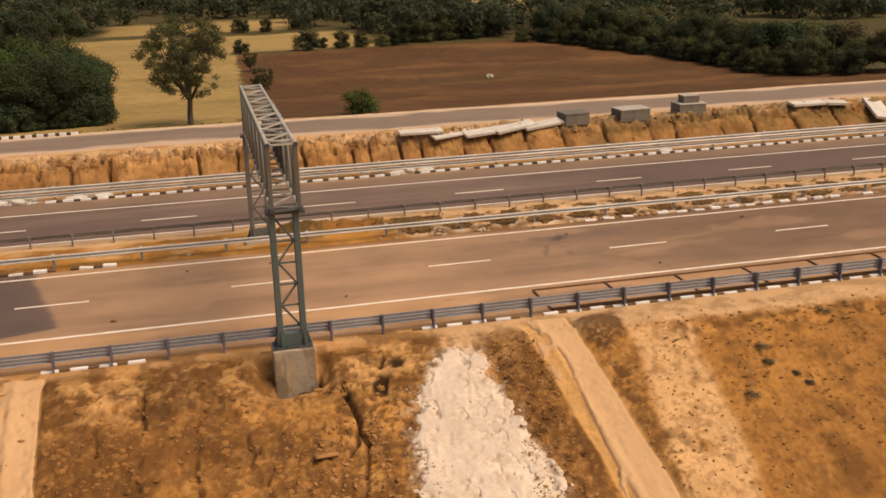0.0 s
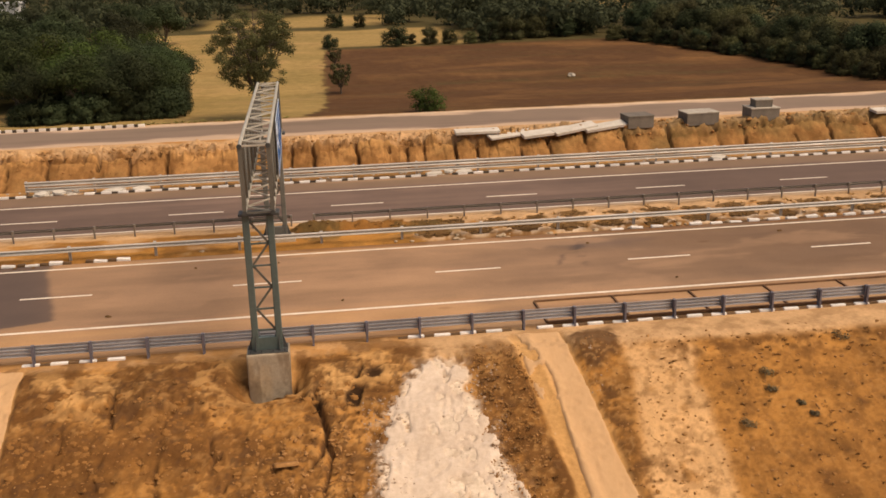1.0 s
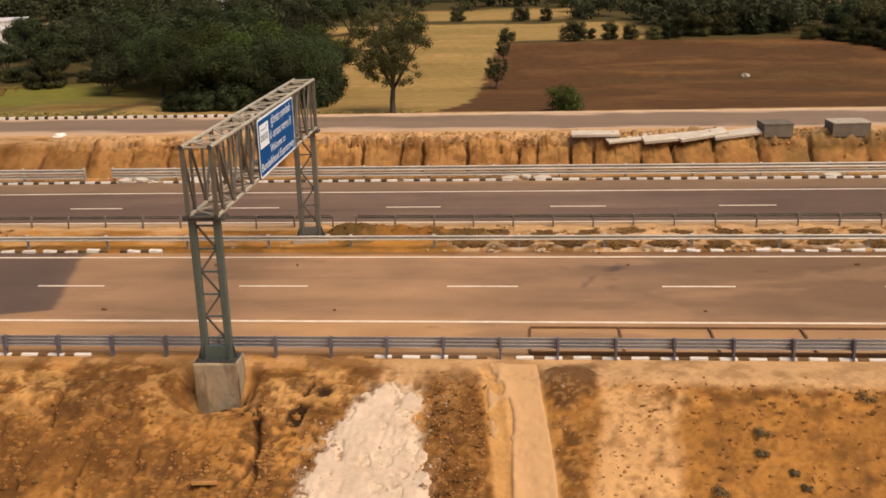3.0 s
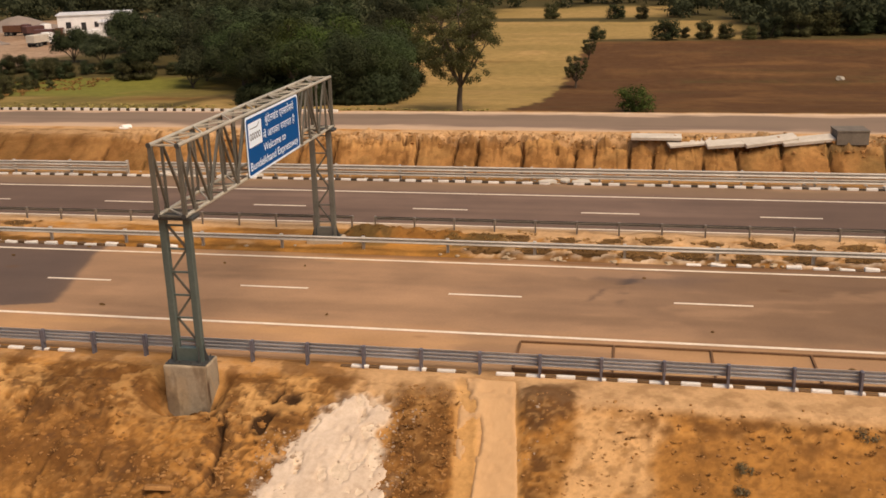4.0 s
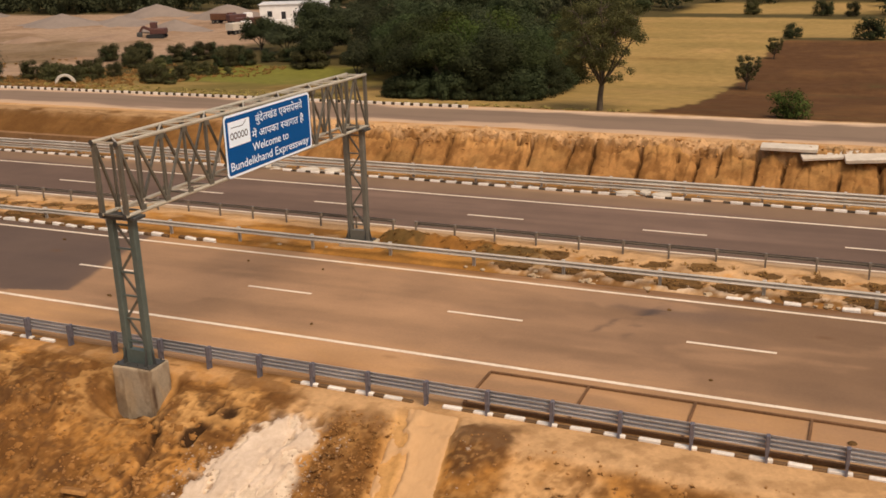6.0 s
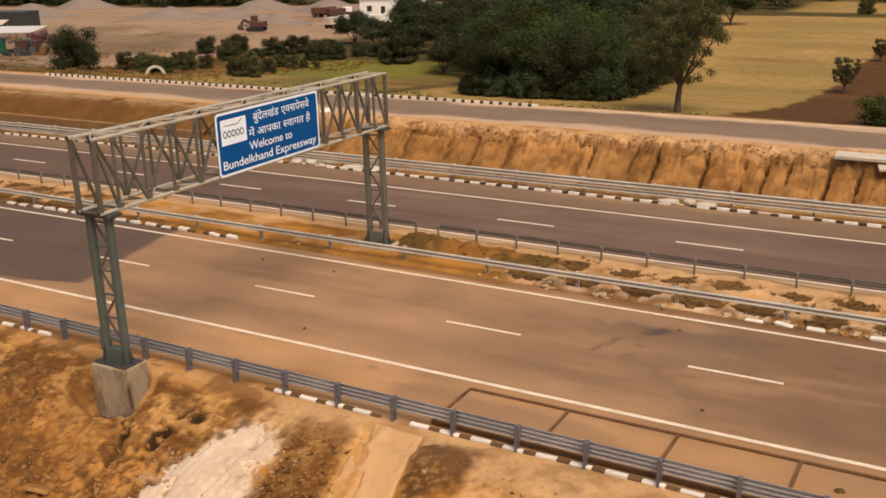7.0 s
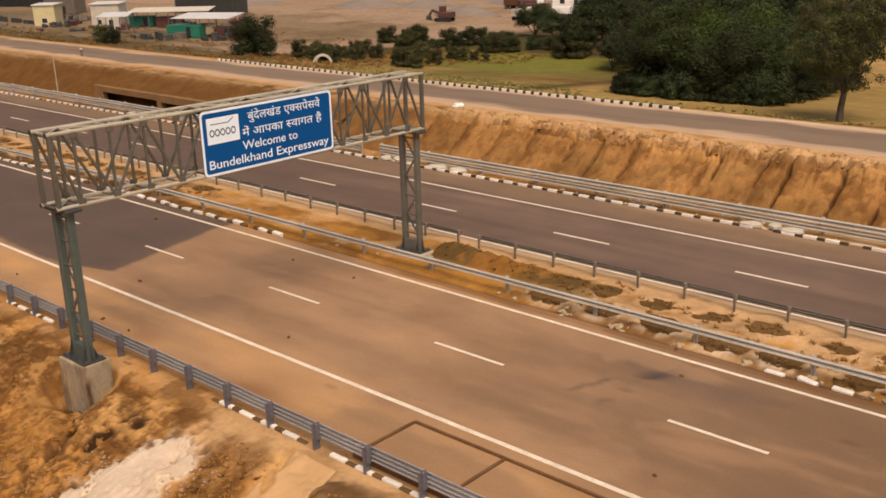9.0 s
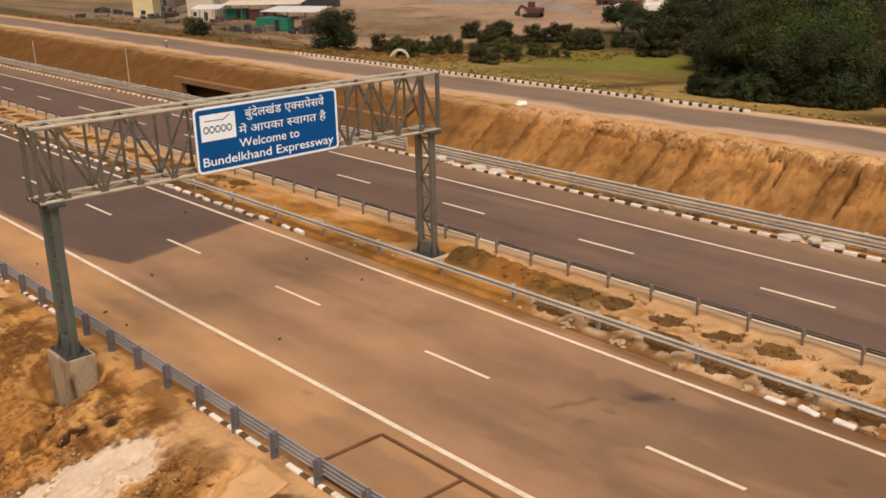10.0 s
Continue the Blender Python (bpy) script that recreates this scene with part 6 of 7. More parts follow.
# the lone tree on the field corner
def open_tree(h, fork_z, wide, deep, seed, sprays, leaves, size, material):
    """A tree whose limbs rise in a V from a low fork into an airy egg-shaped crown of many small sprays."""
    r = random.Random(seed)
    wood, clumps, limbs = Geo(), [], []
    mid_z, half = (h + fork_z + 0.2) / 2, (h - fork_z - 0.2) / 2
    fork = Vector((0.15, 0.05, fork_z))
    wood.tube((0, 0, -0.4), (0.02, 0, fork_z * 0.5), 0.36, 0.28, 9, False)
    wood.tube((0.02, 0, fork_z * 0.5), fork, 0.285, 0.25, 9, False)
    for i in range(8):
        a = 2.4 * i + r.uniform(-0.2, 0.2)
        lean = (0.12, 0.75, 0.55, 0.85, 0.4, 0.8, 0.65, 0.9)[i]
        p, way, rad = fork.copy(), Vector((math.cos(a) * lean, math.sin(a) * lean, 1)).normalized(), 0.17
        for s in range(6):
            q = p + way * (h - fork_z) * (0.17 if lean < 0.6 else 0.135)
            wood.tube(p, q, rad, rad * 0.78, 6, False)
            limbs.append(q.copy())
            p, rad = q, rad * 0.76
            way = (way + Vector((r.gauss(0, 0.16), r.gauss(0, 0.16), 0.10))).normalized()
    for i in range(sprays):
        d = Vector((r.gauss(0, 1), r.gauss(0, 1), r.gauss(0, 1))).normalized() * r.random() ** 0.42
        if d.z < -0.5 and r.random() < 0.6:
            continue
        lower = 1.0 if d.z > -0.2 else 0.9
        q = Vector((d.x * wide * lower, d.y * deep * lower, mid_z + d.z * half)) + Vector((r.gauss(0, 0.25), r.gauss(0, 0.25), r.gauss(0, 0.2)))
        near_limb = min(limbs, key=lambda b: (b - q).length + 0.6 * max(0, b.z - q.z))
        wood.tube(near_limb, (near_limb + q) / 2 + Vector((0, 0, 0.12)), 0.045, 0.03, 4, False)
        wood.tube((near_limb + q) / 2 + Vector((0, 0, 0.12)), q, 0.03, 0.012, 4, False)
        clumps.append((q.x, q.y, q.z, r.uniform(0.45, 0.95)))
    v, f, soft = leaf_cloud(clumps, leaves, size, seed)
    return wood.mesh("trunk", M_BARK, True), raw_mesh("crown", v, f, material, soft)


lone = open_tree(11.4, 2.5, 4.5, 6.6, 27, 185, 27000, 0.11, M_LEAF_DRY)
plant("lone_tree", lone, "tall thin-crowned dry green tree with bare trunk beside the field", "tree", 0.5, 106.0, 0)

# the dark thicket behind the service road
big = [tree_meshes(10.0, 1.15, s, 17000, 0.15, 0.14, m, 1.4, 0.3) for s, m in ((31, M_LEAF), (32, M_LEAF_MID), (33, M_LEAF_BRIGHT))]
for i, (x, y, k, v) in enumerate(((-23.0, 113, 0.72, 0), (-18.5, 112.5, 0.80, 1), (-14.0, 113, 0.80, 0), (-11.8, 117.5, 0.72, 1), (-27.0, 121, 0.88, 1), (-21.0, 122, 0.98, 2), (-15.8, 122, 0.95, 0),
                                   (-36.5, 139, 0.95, 0), (-31.5, 134, 1.02, 1), (-25.5, 132, 1.1, 2), (-19.5, 131, 1.12, 2), (-15.0, 134, 0.98, 0), (-38.5, 145, 1.0, 1), (-10.6, 121, 0.62, 0), (-12.6, 127, 0.82, 1), (-13.8, 140, 0.95, 0), (-16.5, 147, 1.0, 2), (-19.0, 141, 1.05, 0))):
    plant("thicket_tree", big[v], "dense dark green tree in the thicket", "tree", x, y, 67 * i, k, "thicket trees")
low = [bush_meshes(3.2, s, 4500, 0.12, m) for s, m in ((41, M_LEAF), (42, M_LEAF), (43, M_LEAF_DRY))]
for i in range(26):
    x = -25 + 15 * (i + 0.5) / 26 + random.uniform(-0.6, 0.6)
    plant("thicket_bush", low[i % 2], "dark undergrowth bush at the foot of the thicket", "bush", x, 110.4 + random.uniform(-0.6, 3.6), 50 * i, random.uniform(0.5, 1.45), "thicket bushes")

for i, (x, y, k) in enumerate(((-9.6, 111.5, 0.8), (-9.2, 115, 0.9), (-9.4, 119, 0.9), (-10.0, 124, 1.0), (-10.6, 129, 1.05), (-11.6, 135, 1.1), (-12.6, 142, 1.2), (-11.4, 113.5, 1.0), (-12.0, 121, 1.1), (-13.5, 131, 1.2))):
    plant("thicket_bush", low[i % 2], "dark undergrowth bush at the foot of the thicket", "bush", x, y, 58 * i, k, "thicket bushes")

# bushes and small trees about the fields
plant("field_bush", bush_meshes(4.2, 55, 2600, 0.17, M_LEAF_BRIGHT), "young green bushy tree at the edge of the ploughed field", "bush", 18.3, 105.6, 0, 0.76)
sapling = open_tree(10.0, 1.8, 4.2, 4.2, 33, 80, 6000, 0.22, M_LEAF_HEDGE)
for x, y, k in ((10.5, 141.5, 0.44), (10.8, 174.0, 0.34)):
    plant("field_tree", sapling, "thin dry sapling on the field boundary", "tree", x, y, 37 * x, k)
field_bush = [bush_meshes(4.0, s, 3600, 0.16, m) for s, m in ((61, M_LEAF), (62, M_LEAF_HEDGE), (63, M_LEAF_DRY))]
for i, (x, y, k) in enumerate(((24.6, 206, 1.15), (31.5, 207, 1.0), (35.5, 207, 0.85), (10.9, 206, 0.75), (28, 209, 0.6), (40, 207, 0.7), (44, 209, 1.2), (50, 211, 1.3), (56, 213, 1.3), (62, 214, 1.3), (47, 214, 1.4), (53, 218, 1.5), (66, 217, 1.5), (60, 221, 1.6), (-2, 262, 1.1), (14, 258, 1.0), (20, 257, 0.9))):
    plant("field_bush", field_bush[i % 3], "dark bush on the field boundary", "bush", x, y, 71 * i, k, "boundary bushes")
for i in range(58):
    x = -100 + 48 * i / 57 + random.uniform(-1, 1)
    y = 149 + 10 * math.sin(i * 0.35) * 0.5 + (6 if x > -88 else 0) + random.uniform(-2, 2)
    plant("yard_bush", field_bush[i % 3 if i % 3 == 0 else 1], "dark bush in the hedge beside the yard", "bush", x, y, 47 * i, random.uniform(0.45, 0.9), "yard hedge")
plant("yard_tree", bush_meshes(7.0, 71, 16000, 0.15, M_LEAF), "broad dark bushy tree beside the service road", "tree", -91.0, 113.5, 10)
plant("yard_bush", low[2], "grey green bush beside the service road", "bush", -126, 108.5, 10, 1.0)
plant("yard_bush", low[0], "dark spreading bush beside the service road", "bush", -122.6, 108.0, 70, 0.9)
for i in range(30):
    plant("yard_bush", field_bush[2 if i % 3 == 0 else 1], "low scrub bush in the verge", "bush", -88 + 0.9 * i + random.uniform(-2, 2), 122 + random.uniform(-10, 18), 33 * i, random.uniform(0.3, 0.75), "verge scrub")

# trees in the hedgerow east of the ploughed field, and trees by the house
hedge = [tree_meshes(8.5, 1.2, s, 11000, 0.20, 0.10, m, 1.5, 0.22) for s, m in ((81, M_LEAF), (82, M_LEAF_HEDGE), (83, M_LEAF_DRY), (84, M_LEAF_FAR))]
for i in range(46):
    k = i / 45
    y = 116 + 92 * k  # runs north along the field
    x = float(np.interp(y, [114, 123, 146, 160, 197, 210], [90, 86, 89, 88, 78, 73])) + random.uniform(0, 16) * (0.4 + 0.6 * (i % 2))
    plant("hedgerow_tree", hedge[(1, 2, 1, 0)[i % 4]], "dense dark tree in the hedgerow beside the ploughed field", "tree", x, y + random.uniform(-2, 2), 61 * i, random.uniform(0.6, 1.05), "hedgerow trees", 0.5)
for i in range(52):
    plant("hedgerow_bush", field_bush[i % 3], "scrubby bush at the foot of the hedgerow", "bush", float(np.interp(116 + 88 * i / 51, [114, 123, 146, 160, 197, 206], [85, 82, 85, 83, 73, 69])) + random.uniform(-1, 4), 116 + 88 * i / 51, 77 * i, random.uniform(0.6, 1.05), "hedgerow bushes")
for i, (x, y, k) in enumerate(((-62, 162, 1.0), (-55, 165, 1.05), (-48, 160, 1.1), (-42, 152, 1.1), (-36, 150, 1.05), (-33, 143, 0.95), (-50, 175, 1.2), (-58, 180, 1.1), (-42, 172, 1.2), (-34, 162, 1.15), (-67, 172, 0.9), (-74, 168, 0.8),
                                (-28, 150, 1.0), (-46, 148, 0.9), (-58, 152, 0.8), (-70, 182, 1.1), (-80, 188, 1.1), (-60, 215, 1.2), (-44, 220, 1.2), (-30, 205, 1.2), (-72, 220, 1.1), (-84, 222, 1.0), (-24, 225, 1.2), (-52, 232, 1.2), (-36, 238, 1.2), (-66, 240, 1.2), (-80, 240, 1.1), (-45, 141, 0.8), (-82, 172, 0.85), (-24, 160, 1.0), (-38, 190, 1.2), (-26, 180, 1.1), (-64, 195, 1.1), (-76, 200, 1.0), (-52, 205, 1.2), (-90, 205, 0.9))):
    plant("copse_tree", hedge[(0, 3)[i % 2]], "dark green tree in the copse", "tree", x, y, 83 * i, k, "copse trees", 0.4)

# far woods
wr = np.random.RandomState(7)
crowns = []
for s in range(4):
    rr = random.Random(s)
    cl = [(rr.uniform(-3.2, 3.2), rr.uniform(-3.2, 3.2), rr.uniform(1.2, 5.6), rr.uniform(1.2, 2.3)) for _ in range(12)]
    crowns.append(leaf_cloud(cl, 520, 0.46, 90 + s)[:2])
vs, fs, off = [], [], 0
for i in range(1290):
    x, y = wr.uniform(-330, 330), 213 + 350 * wr.rand() ** 1.25
    if i >= 1150:  # the edge of the wood behind the yard
        x = wr.uniform(-320, -88)
        y = np.interp(x, YARD_X, YARD_Y) + wr.uniform(4, 22)
    if x < -85 and y < np.interp(x, YARD_X, YARD_Y) + 4:
        continue
    if -38 < x < 42 and y < 258:
        continue
    if -18 < x < 28 and y < 300:
        continue
    if 95 < x < 160 and 290 < y < 362:
        continue
    v, f = crowns[i % 4]
    a, k = wr.uniform(0, 6.28), wr.uniform(0.8, 1.5)
    rot = np.array([[math.cos(a), -math.sin(a), 0], [math.sin(a), math.cos(a), 0], [0, 0, 1]])
    vs.append(v @ rot.T * k + np.array([x, y, -7.2]))
    fs.append(f + off)
    off += len(v)
tagged(new("far_woods", raw_mesh("far_woods", np.concatenate(vs), np.concatenate(fs), M_LEAF_FAR)), "hazy dark green woods spread beyond the fields", "woods", kind="stuff")


# ---- yard, house and machines in the distance ----
def windowed_house(x, y, z, w, d, h, yaw, label, wall_mat, roof_mat, windows, over=0.3, slope=0.25):
    top = thing("house", label, "house", at=pose(x, y, z, 0, 0, yaw))
    body = part("wall", Geo().box(-w / 2, -d / 2, -0.5, w / 2, d / 2, h), wall_mat, top)
    g = Geo()
    a, b = -d / 2 - over, d / 2 + over
    g.add([(-w / 2 - over, a, h + 0.02), (w / 2 + over, a, h + 0.02), (w / 2 + over, b, h + slope), (-w / 2 - over, b, h + slope),
           (-w / 2 - over, a, h + 0.18), (w / 2 + over, a, h + 0.18), (w / 2 + over, b, h + slope + 0.16), (-w / 2 - over, b, h + slope + 0.16)],
          [(0, 3, 2, 1), (4, 5, 6, 7), (0, 1, 5, 4), (1, 2, 6, 5), (2, 3, 7, 6), (3, 0, 4, 7)])
    part("roof", g, roof_mat, top)
    for wx, wz, ww, wh in windows:
        win = part("window", Geo().box(wx - ww / 2, -d / 2 - 0.05, wz, wx + ww / 2, -d / 2 - 0.004, wz + wh), M_PLASTER, top)
        part("pane", Geo().box(wx - ww / 2 + 0.08, -d / 2 - 0.06, wz + 0.08, wx + ww / 2 - 0.08, -d / 2 - 0.052, wz + wh - 0.08), M_GLASS, win)
    return top


windowed_house(-113, 236, -6.6, 17, 8, 4.2, 24, "long white plastered house with a flat pale roof", M_PLASTER, M_TIN, ((-6, 1.2, 1.4, 1.6), (-2.5, 0.2, 1.3, 2.4), (1, 1.2, 2.2, 1.5), (5.5, 1.2, 1.4, 1.5)))
windowed_house(-103, 227, -6.6, 7, 5, 3.0, 24, "small white plastered outbuilding beside the house", M_PLASTER, M_TIN, ((-1.5, 1.0, 1.0, 1.2), (1.6, 0.1, 1.0, 2.1)))
windowed_house(-180, 141, -6.4, 6.5, 5, 5.6, 40, "pale walled site office beside the tin canopy", M_CONC_PALE, M_TIN, ((1.2, 0.1, 1.2, 2.2), (-1.4, 1.2, 1.0, 1.2)))
windowed_house(-195, 134, -6.2, 5, 4.5, 5.2, 40, "cream walled block at the yard's edge", M_YELLOWPAINT, M_TIN, ((0, 1.2, 1.4, 1.2),))
windowed_house(-84, 330, -6.8, 9, 6, 5.0, 0, "small white house among far trees", M_PLASTER, M_TIN, ((0, 1.2, 1.4, 1.2),))


def open_shed(x, y, z, w, d, h, yaw, label, roof_mat=None, posts=3):
    top = thing("shed", label, "shed", at=pose(x, y, z, 0, 0, yaw))
    g = Geo()
    g.add([(-w / 2, -d / 2, h - 0.3), (w / 2, -d / 2, h - 0.3), (w / 2, d / 2, h + 0.3), (-w / 2, d / 2, h + 0.3), (-w / 2, -d / 2, h - 0.22), (w / 2, -d / 2, h - 0.22), (w / 2, d / 2, h + 0.38), (-w / 2, d / 2, h + 0.38)],
          [(0, 3, 2, 1), (4, 5, 6, 7), (0, 1, 5, 4), (1, 2, 6, 5), (2, 3, 7, 6), (3, 0, 4, 7)])
    part("roof", g, roof_mat or M_TIN, top)
    for i in range(posts):
        for s in (-1, 1):
            px = -w / 2 + 0.3 + (w - 0.6) * i / (posts - 1)
            part("post", Geo().tube((px, s * (d / 2 - 0.3), -0.4), (px, s * (d / 2 - 0.3), h - 0.3 if s < 0 else h + 0.25), 0.09, n=6), M_RAILPOST, top)
    return top


def container(x, y, z, yaw, material, label, w=6.0, d=2.4, h=2.5):
    top = thing("container", label, "container", "yard containers", at=pose(x, y, z, 0, 0, yaw))
    g = Geo()
    g.box(-w / 2, -d / 2, 0.1, w / 2, d / 2, h, 0.03)
    for i in range(int(w / 0.3)):
        xa = -w / 2 + 0.15 + 0.3 * i
        g.box(xa, -d / 2 - 0.04, 0.2, xa + 0.14, -d / 2 + 0.01, h - 0.1)
    part("body", g, material, top)
    part("door", Geo().box(w * 0.1, -d / 2 - 0.07, 0.25, w * 0.1 + 1.0, -d / 2 - 0.041, 2.2), M_GLASS, top)
    for sx in (-1, 1):
        part("skid", Geo().box(sx * w * 0.35 - 0.15, -d / 2, -0.3, sx * w * 0.35 + 0.15, d / 2, 0.1), M_BLACK, top)


open_shed(-139, 139, height(-139, 139), 13, 7, 4.2, 24, "pale tin roofed open shed in the dusty yard")
container(-141, 135.0, height(-141, 135), 24, M_GREEN, "green sheet-metal cabin under the shed", 7.5)
container(-147.5, 139.0, height(-147.5, 139), 24, M_GREEN, "green sheet-metal cabin in the yard", 4.5)
container(-134, 139.5, height(-134, 139.5), 24, M_MAROON, "maroon metal cabin beside the shed", 4.0)
open_shed(-162, 132, height(-162, 132), 6.5, 5, 3.8, 40, "pale tin canopy beside the site office")
open_shed(-170, 151, height(-170, 151), 19, 6, 4.0, 38, "long weathered tin roof over stored cabins", M_CONC_PALE, 5)
container(-176, 147, height(-176, 147), 38, M_GREEN, "green sheet-metal cabin under the long roof", 5.5)
container(-170, 150.5, height(-170, 150.5), 38, M_MAROON, "maroon metal cabin under the long roof", 6.0)
container(-197, 181, height(-197, 181), 14, M_DARKSTEEL, "dark tarpaulin covered store behind the sheds", 20, 6, 4.2)
container(-280, 172, height(-280, 172), 25, M_BLACK, "dark tarpaulin covered stack in the yard", 26, 7, 6)
container(-236, 160, height(-236, 160), 25, M_CONC_GREY, "grey silo block of the batching plant", 10, 5, 6)


def truck(x, y, z, yaw, body_mat, label, cab_mat):
    top = thing("truck", label, "truck", "yard vehicles", at=pose(x, y, z, 0, 0, yaw))
    part("cargo_bed", Geo().box(-3.0, -1.15, 1.0, 1.4, 1.15, 2.5, 0.06), body_mat, top)
    part("cab", Geo().box(1.5, -1.1, 0.7, 3.2, 1.1, 2.7, 0.15), cab_mat, top)
    part("windscreen", Geo().box(3.201, -0.95, 1.6, 3.23, 0.95, 2.4), M_GLASS, top)
    part("chassis", Geo().box(-3.0, -0.5, 0.6, 3.0, 0.5, 0.98), M_BLACK, top)
    for wx in (-2.2, -1.1, 2.3):
        for s in (-1, 1):
            wheel = part("wheel", Geo().tube((wx, s * 0.8, 0.5), (wx, s * 1.12, 0.5), 0.5, n=14), M_BLACK, top)
            part("rim", Geo().tube((wx, s * 1.121, 0.5), (wx, s * 1.14, 0.5), 0.26, n=10), M_STEEL, wheel)


truck(-110, 210, height(-110, 210), 20, M_MAROON, "maroon truck parked in the yard", M_ORANGE)
truck(-118, 218, height(-118, 218), 60, M_MAROON, "maroon truck parked near the house", M_PLASTER)
truck(-127, 224, height(-127, 224), 10, M_ORANGE, "brown truck parked in the yard", M_MAROON)
truck(-99, 206, height(-99, 206), 35, M_PLASTER, "white truck parked beside the hedge", M_PLASTER)
truck(-106, 200, height(-106, 200), 80, M_CONC_PALE, "pale truck parked beside the hedge", M_PLASTER)
truck(-93, 213, height(-93, 213), 120, M_PLASTER, "white truck parked among the trees", M_PLASTER)


def excavator(x, y, z, yaw):
    top = thing("excavator", "dark red tracked excavator with folded boom in the yard", "excavator", at=pose(x, y, z, 0, 0, yaw) @ Matrix.Scale(0.95, 4))
    for s in (-1, 1):
        out = [(-2.2, 0.4), (-1.8, 0.0), (1.8, 0.0), (2.2, 0.4), (1.8, 0.9), (-1.8, 0.9)]
        g = Geo()
        n = len(out)
        g.add([(a, s * 0.9, b) for a, b in out] + [(a, s * 1.5, b) for a, b in out], [tuple(range(n)), tuple(range(2 * n - 1, n - 1, -1))] + [(i, (i + 1) % n, n + (i + 1) % n, n + i) for i in range(n)])
        part("track", g, M_BLACK, top)
    part("body", Geo().box(-2.3, -1.3, 1.0, 1.2, 1.3, 2.2, 0.15), M_MAROON, top)
    cab = part("cab", Geo().box(0.0, -1.3, 2.2, 1.4, 0.1, 3.5, 0.12), M_MAROON, top)
    part("cab_window", Geo().box(0.2, -1.34, 2.5, 1.2, -1.31, 3.3), M_GLASS, cab)
    part("boom", Geo().bar((0.9, 0.5, 1.8), (2.9, 0.5, 2.6), 0.5, 0.6), M_MAROON, top)
    part("arm", Geo().bar((2.9, 0.5, 2.6), (3.8, 0.5, 1.3), 0.4, 0.45), M_MAROON, top)
    part("bucket", Geo().box(3.3, 0.0, 0.3, 4.4, 1.0, 1.4, 0.15), M_DARKSTEEL, top)


excavator(-120, 189, height(-120, 189), 200)


def heap(x, y, rx, ry, h, seed, material, label, category="mound", name="stone_mound"):
    """A rounded pile with an uneven foot."""
    n, m = 30, 12
    vs, fs = [], []
    for i in range(m + 1):
        k = i / m
        for j in range(n):
            a = 2 * math.pi * j / n
            w = k * (1 + 0.22 * float(value_noise(np.array([2 * math.cos(a) + seed * 7.3]), np.array([2 * math.sin(a)]), seed)[0]))
            px, py = rx * w * math.cos(a), ry * w * math.sin(a)
            zz = h * (1 - k) ** 1.15 * (1 + 0.15 * float(fbm(np.array([px * 0.3]), np.array([py * 0.3]), 3, seed)[0]))
            vs.append((px, py, zz - 0.25 * k))
    for i in range(m):
        for j in range(n):
            fs.append((i * n + j, (i + 1) * n + j, (i + 1) * n + (j + 1) % n, i * n + (j + 1) % n))
    single(name, Geo().add(vs, fs), material, label, category, "heaps", smooth=True, at=pose(x, y, height(x, y)))


for i, (x, y, rx, ry, h) in enumerate(((-172, 216, 16, 12, 3.0), (-158, 222, 12, 9, 2.0), (-168, 250, 14, 10, 3.4), (-218, 208, 16, 10, 4.0), (-140, 245, 12, 8, 3.6), (-232, 240, 14, 10, 4.0), (-128, 206, 9, 6, 2.4))):
    heap(x, y, rx, ry, h, i + 1, M_GRAVEL, "grey gravel heap in the sandy yard")
for i, (x, y, rx, ry, h) in enumerate(((-128, 186, 13, 3, 1.3), (-146, 178, 10, 3.5, 1.5), (-112, 130, 9, 3, 0.7), (-131, 183, 8, 3, 1.1))):
    heap(x, y, rx, ry, h, i + 20, M_SPOIL, "brown spoil heap at the yard's edge", name="spoil_mound")
for i, (x, h) in enumerate(((-187, 14.0), (-201, 13.0), (-176, 9.0))):
    top = thing("utility_pole", "thin grey utility pole in the yard", "pole", "yard poles", at=pose(x, 150 + 3 * i, height(x, 150 + 3 * i)))
    part("shaft", Geo().tube((0, 0, -0.5), (0, 0, h), 0.16, 0.10, 8), M_CONC, top)
    part("crossarm", Geo().box(-0.9, -0.06, h - 0.9, 0.9, 0.06, h - 0.75), M_CONC, top)

# scrap and stores strewn about the yard
rnd = random.Random(77)
heaps = {}
for i in range(40):
    x, y = rnd.uniform(-220, -128), rnd.uniform(116, 168)
    k, yaw = rnd.uniform(0.6, 2.0), rnd.uniform(0, 180)
    g = heaps.setdefault(rnd.choice((M_DARKSTEEL, M_RUST, M_CONC_GREY, M_MAROON, M_DARKSTEEL)).name, Geo())
    for j in range(rnd.randint(4, 8)):
        a, b, c = rnd.uniform(0.3, 1.3) * k, rnd.uniform(0.3, 1.0) * k, rnd.uniform(0.3, 0.9) * k
        m = pose(x, y, height(x, y), 0, 0, yaw) @ pose(rnd.gauss(0, k), rnd.gauss(0, 0.7 * k), -0.15, rnd.uniform(-12, 12), rnd.uniform(-12, 12), rnd.uniform(0, 180))
        g.box(-a / 2, -b / 2, 0, a / 2, b / 2, c, 0.03, m)
for key, g in heaps.items():
    single("yard_scrap", g, bpy.data.materials[key], "rough building scrap strewn about the dusty yard", "scrap", kind="stuff")

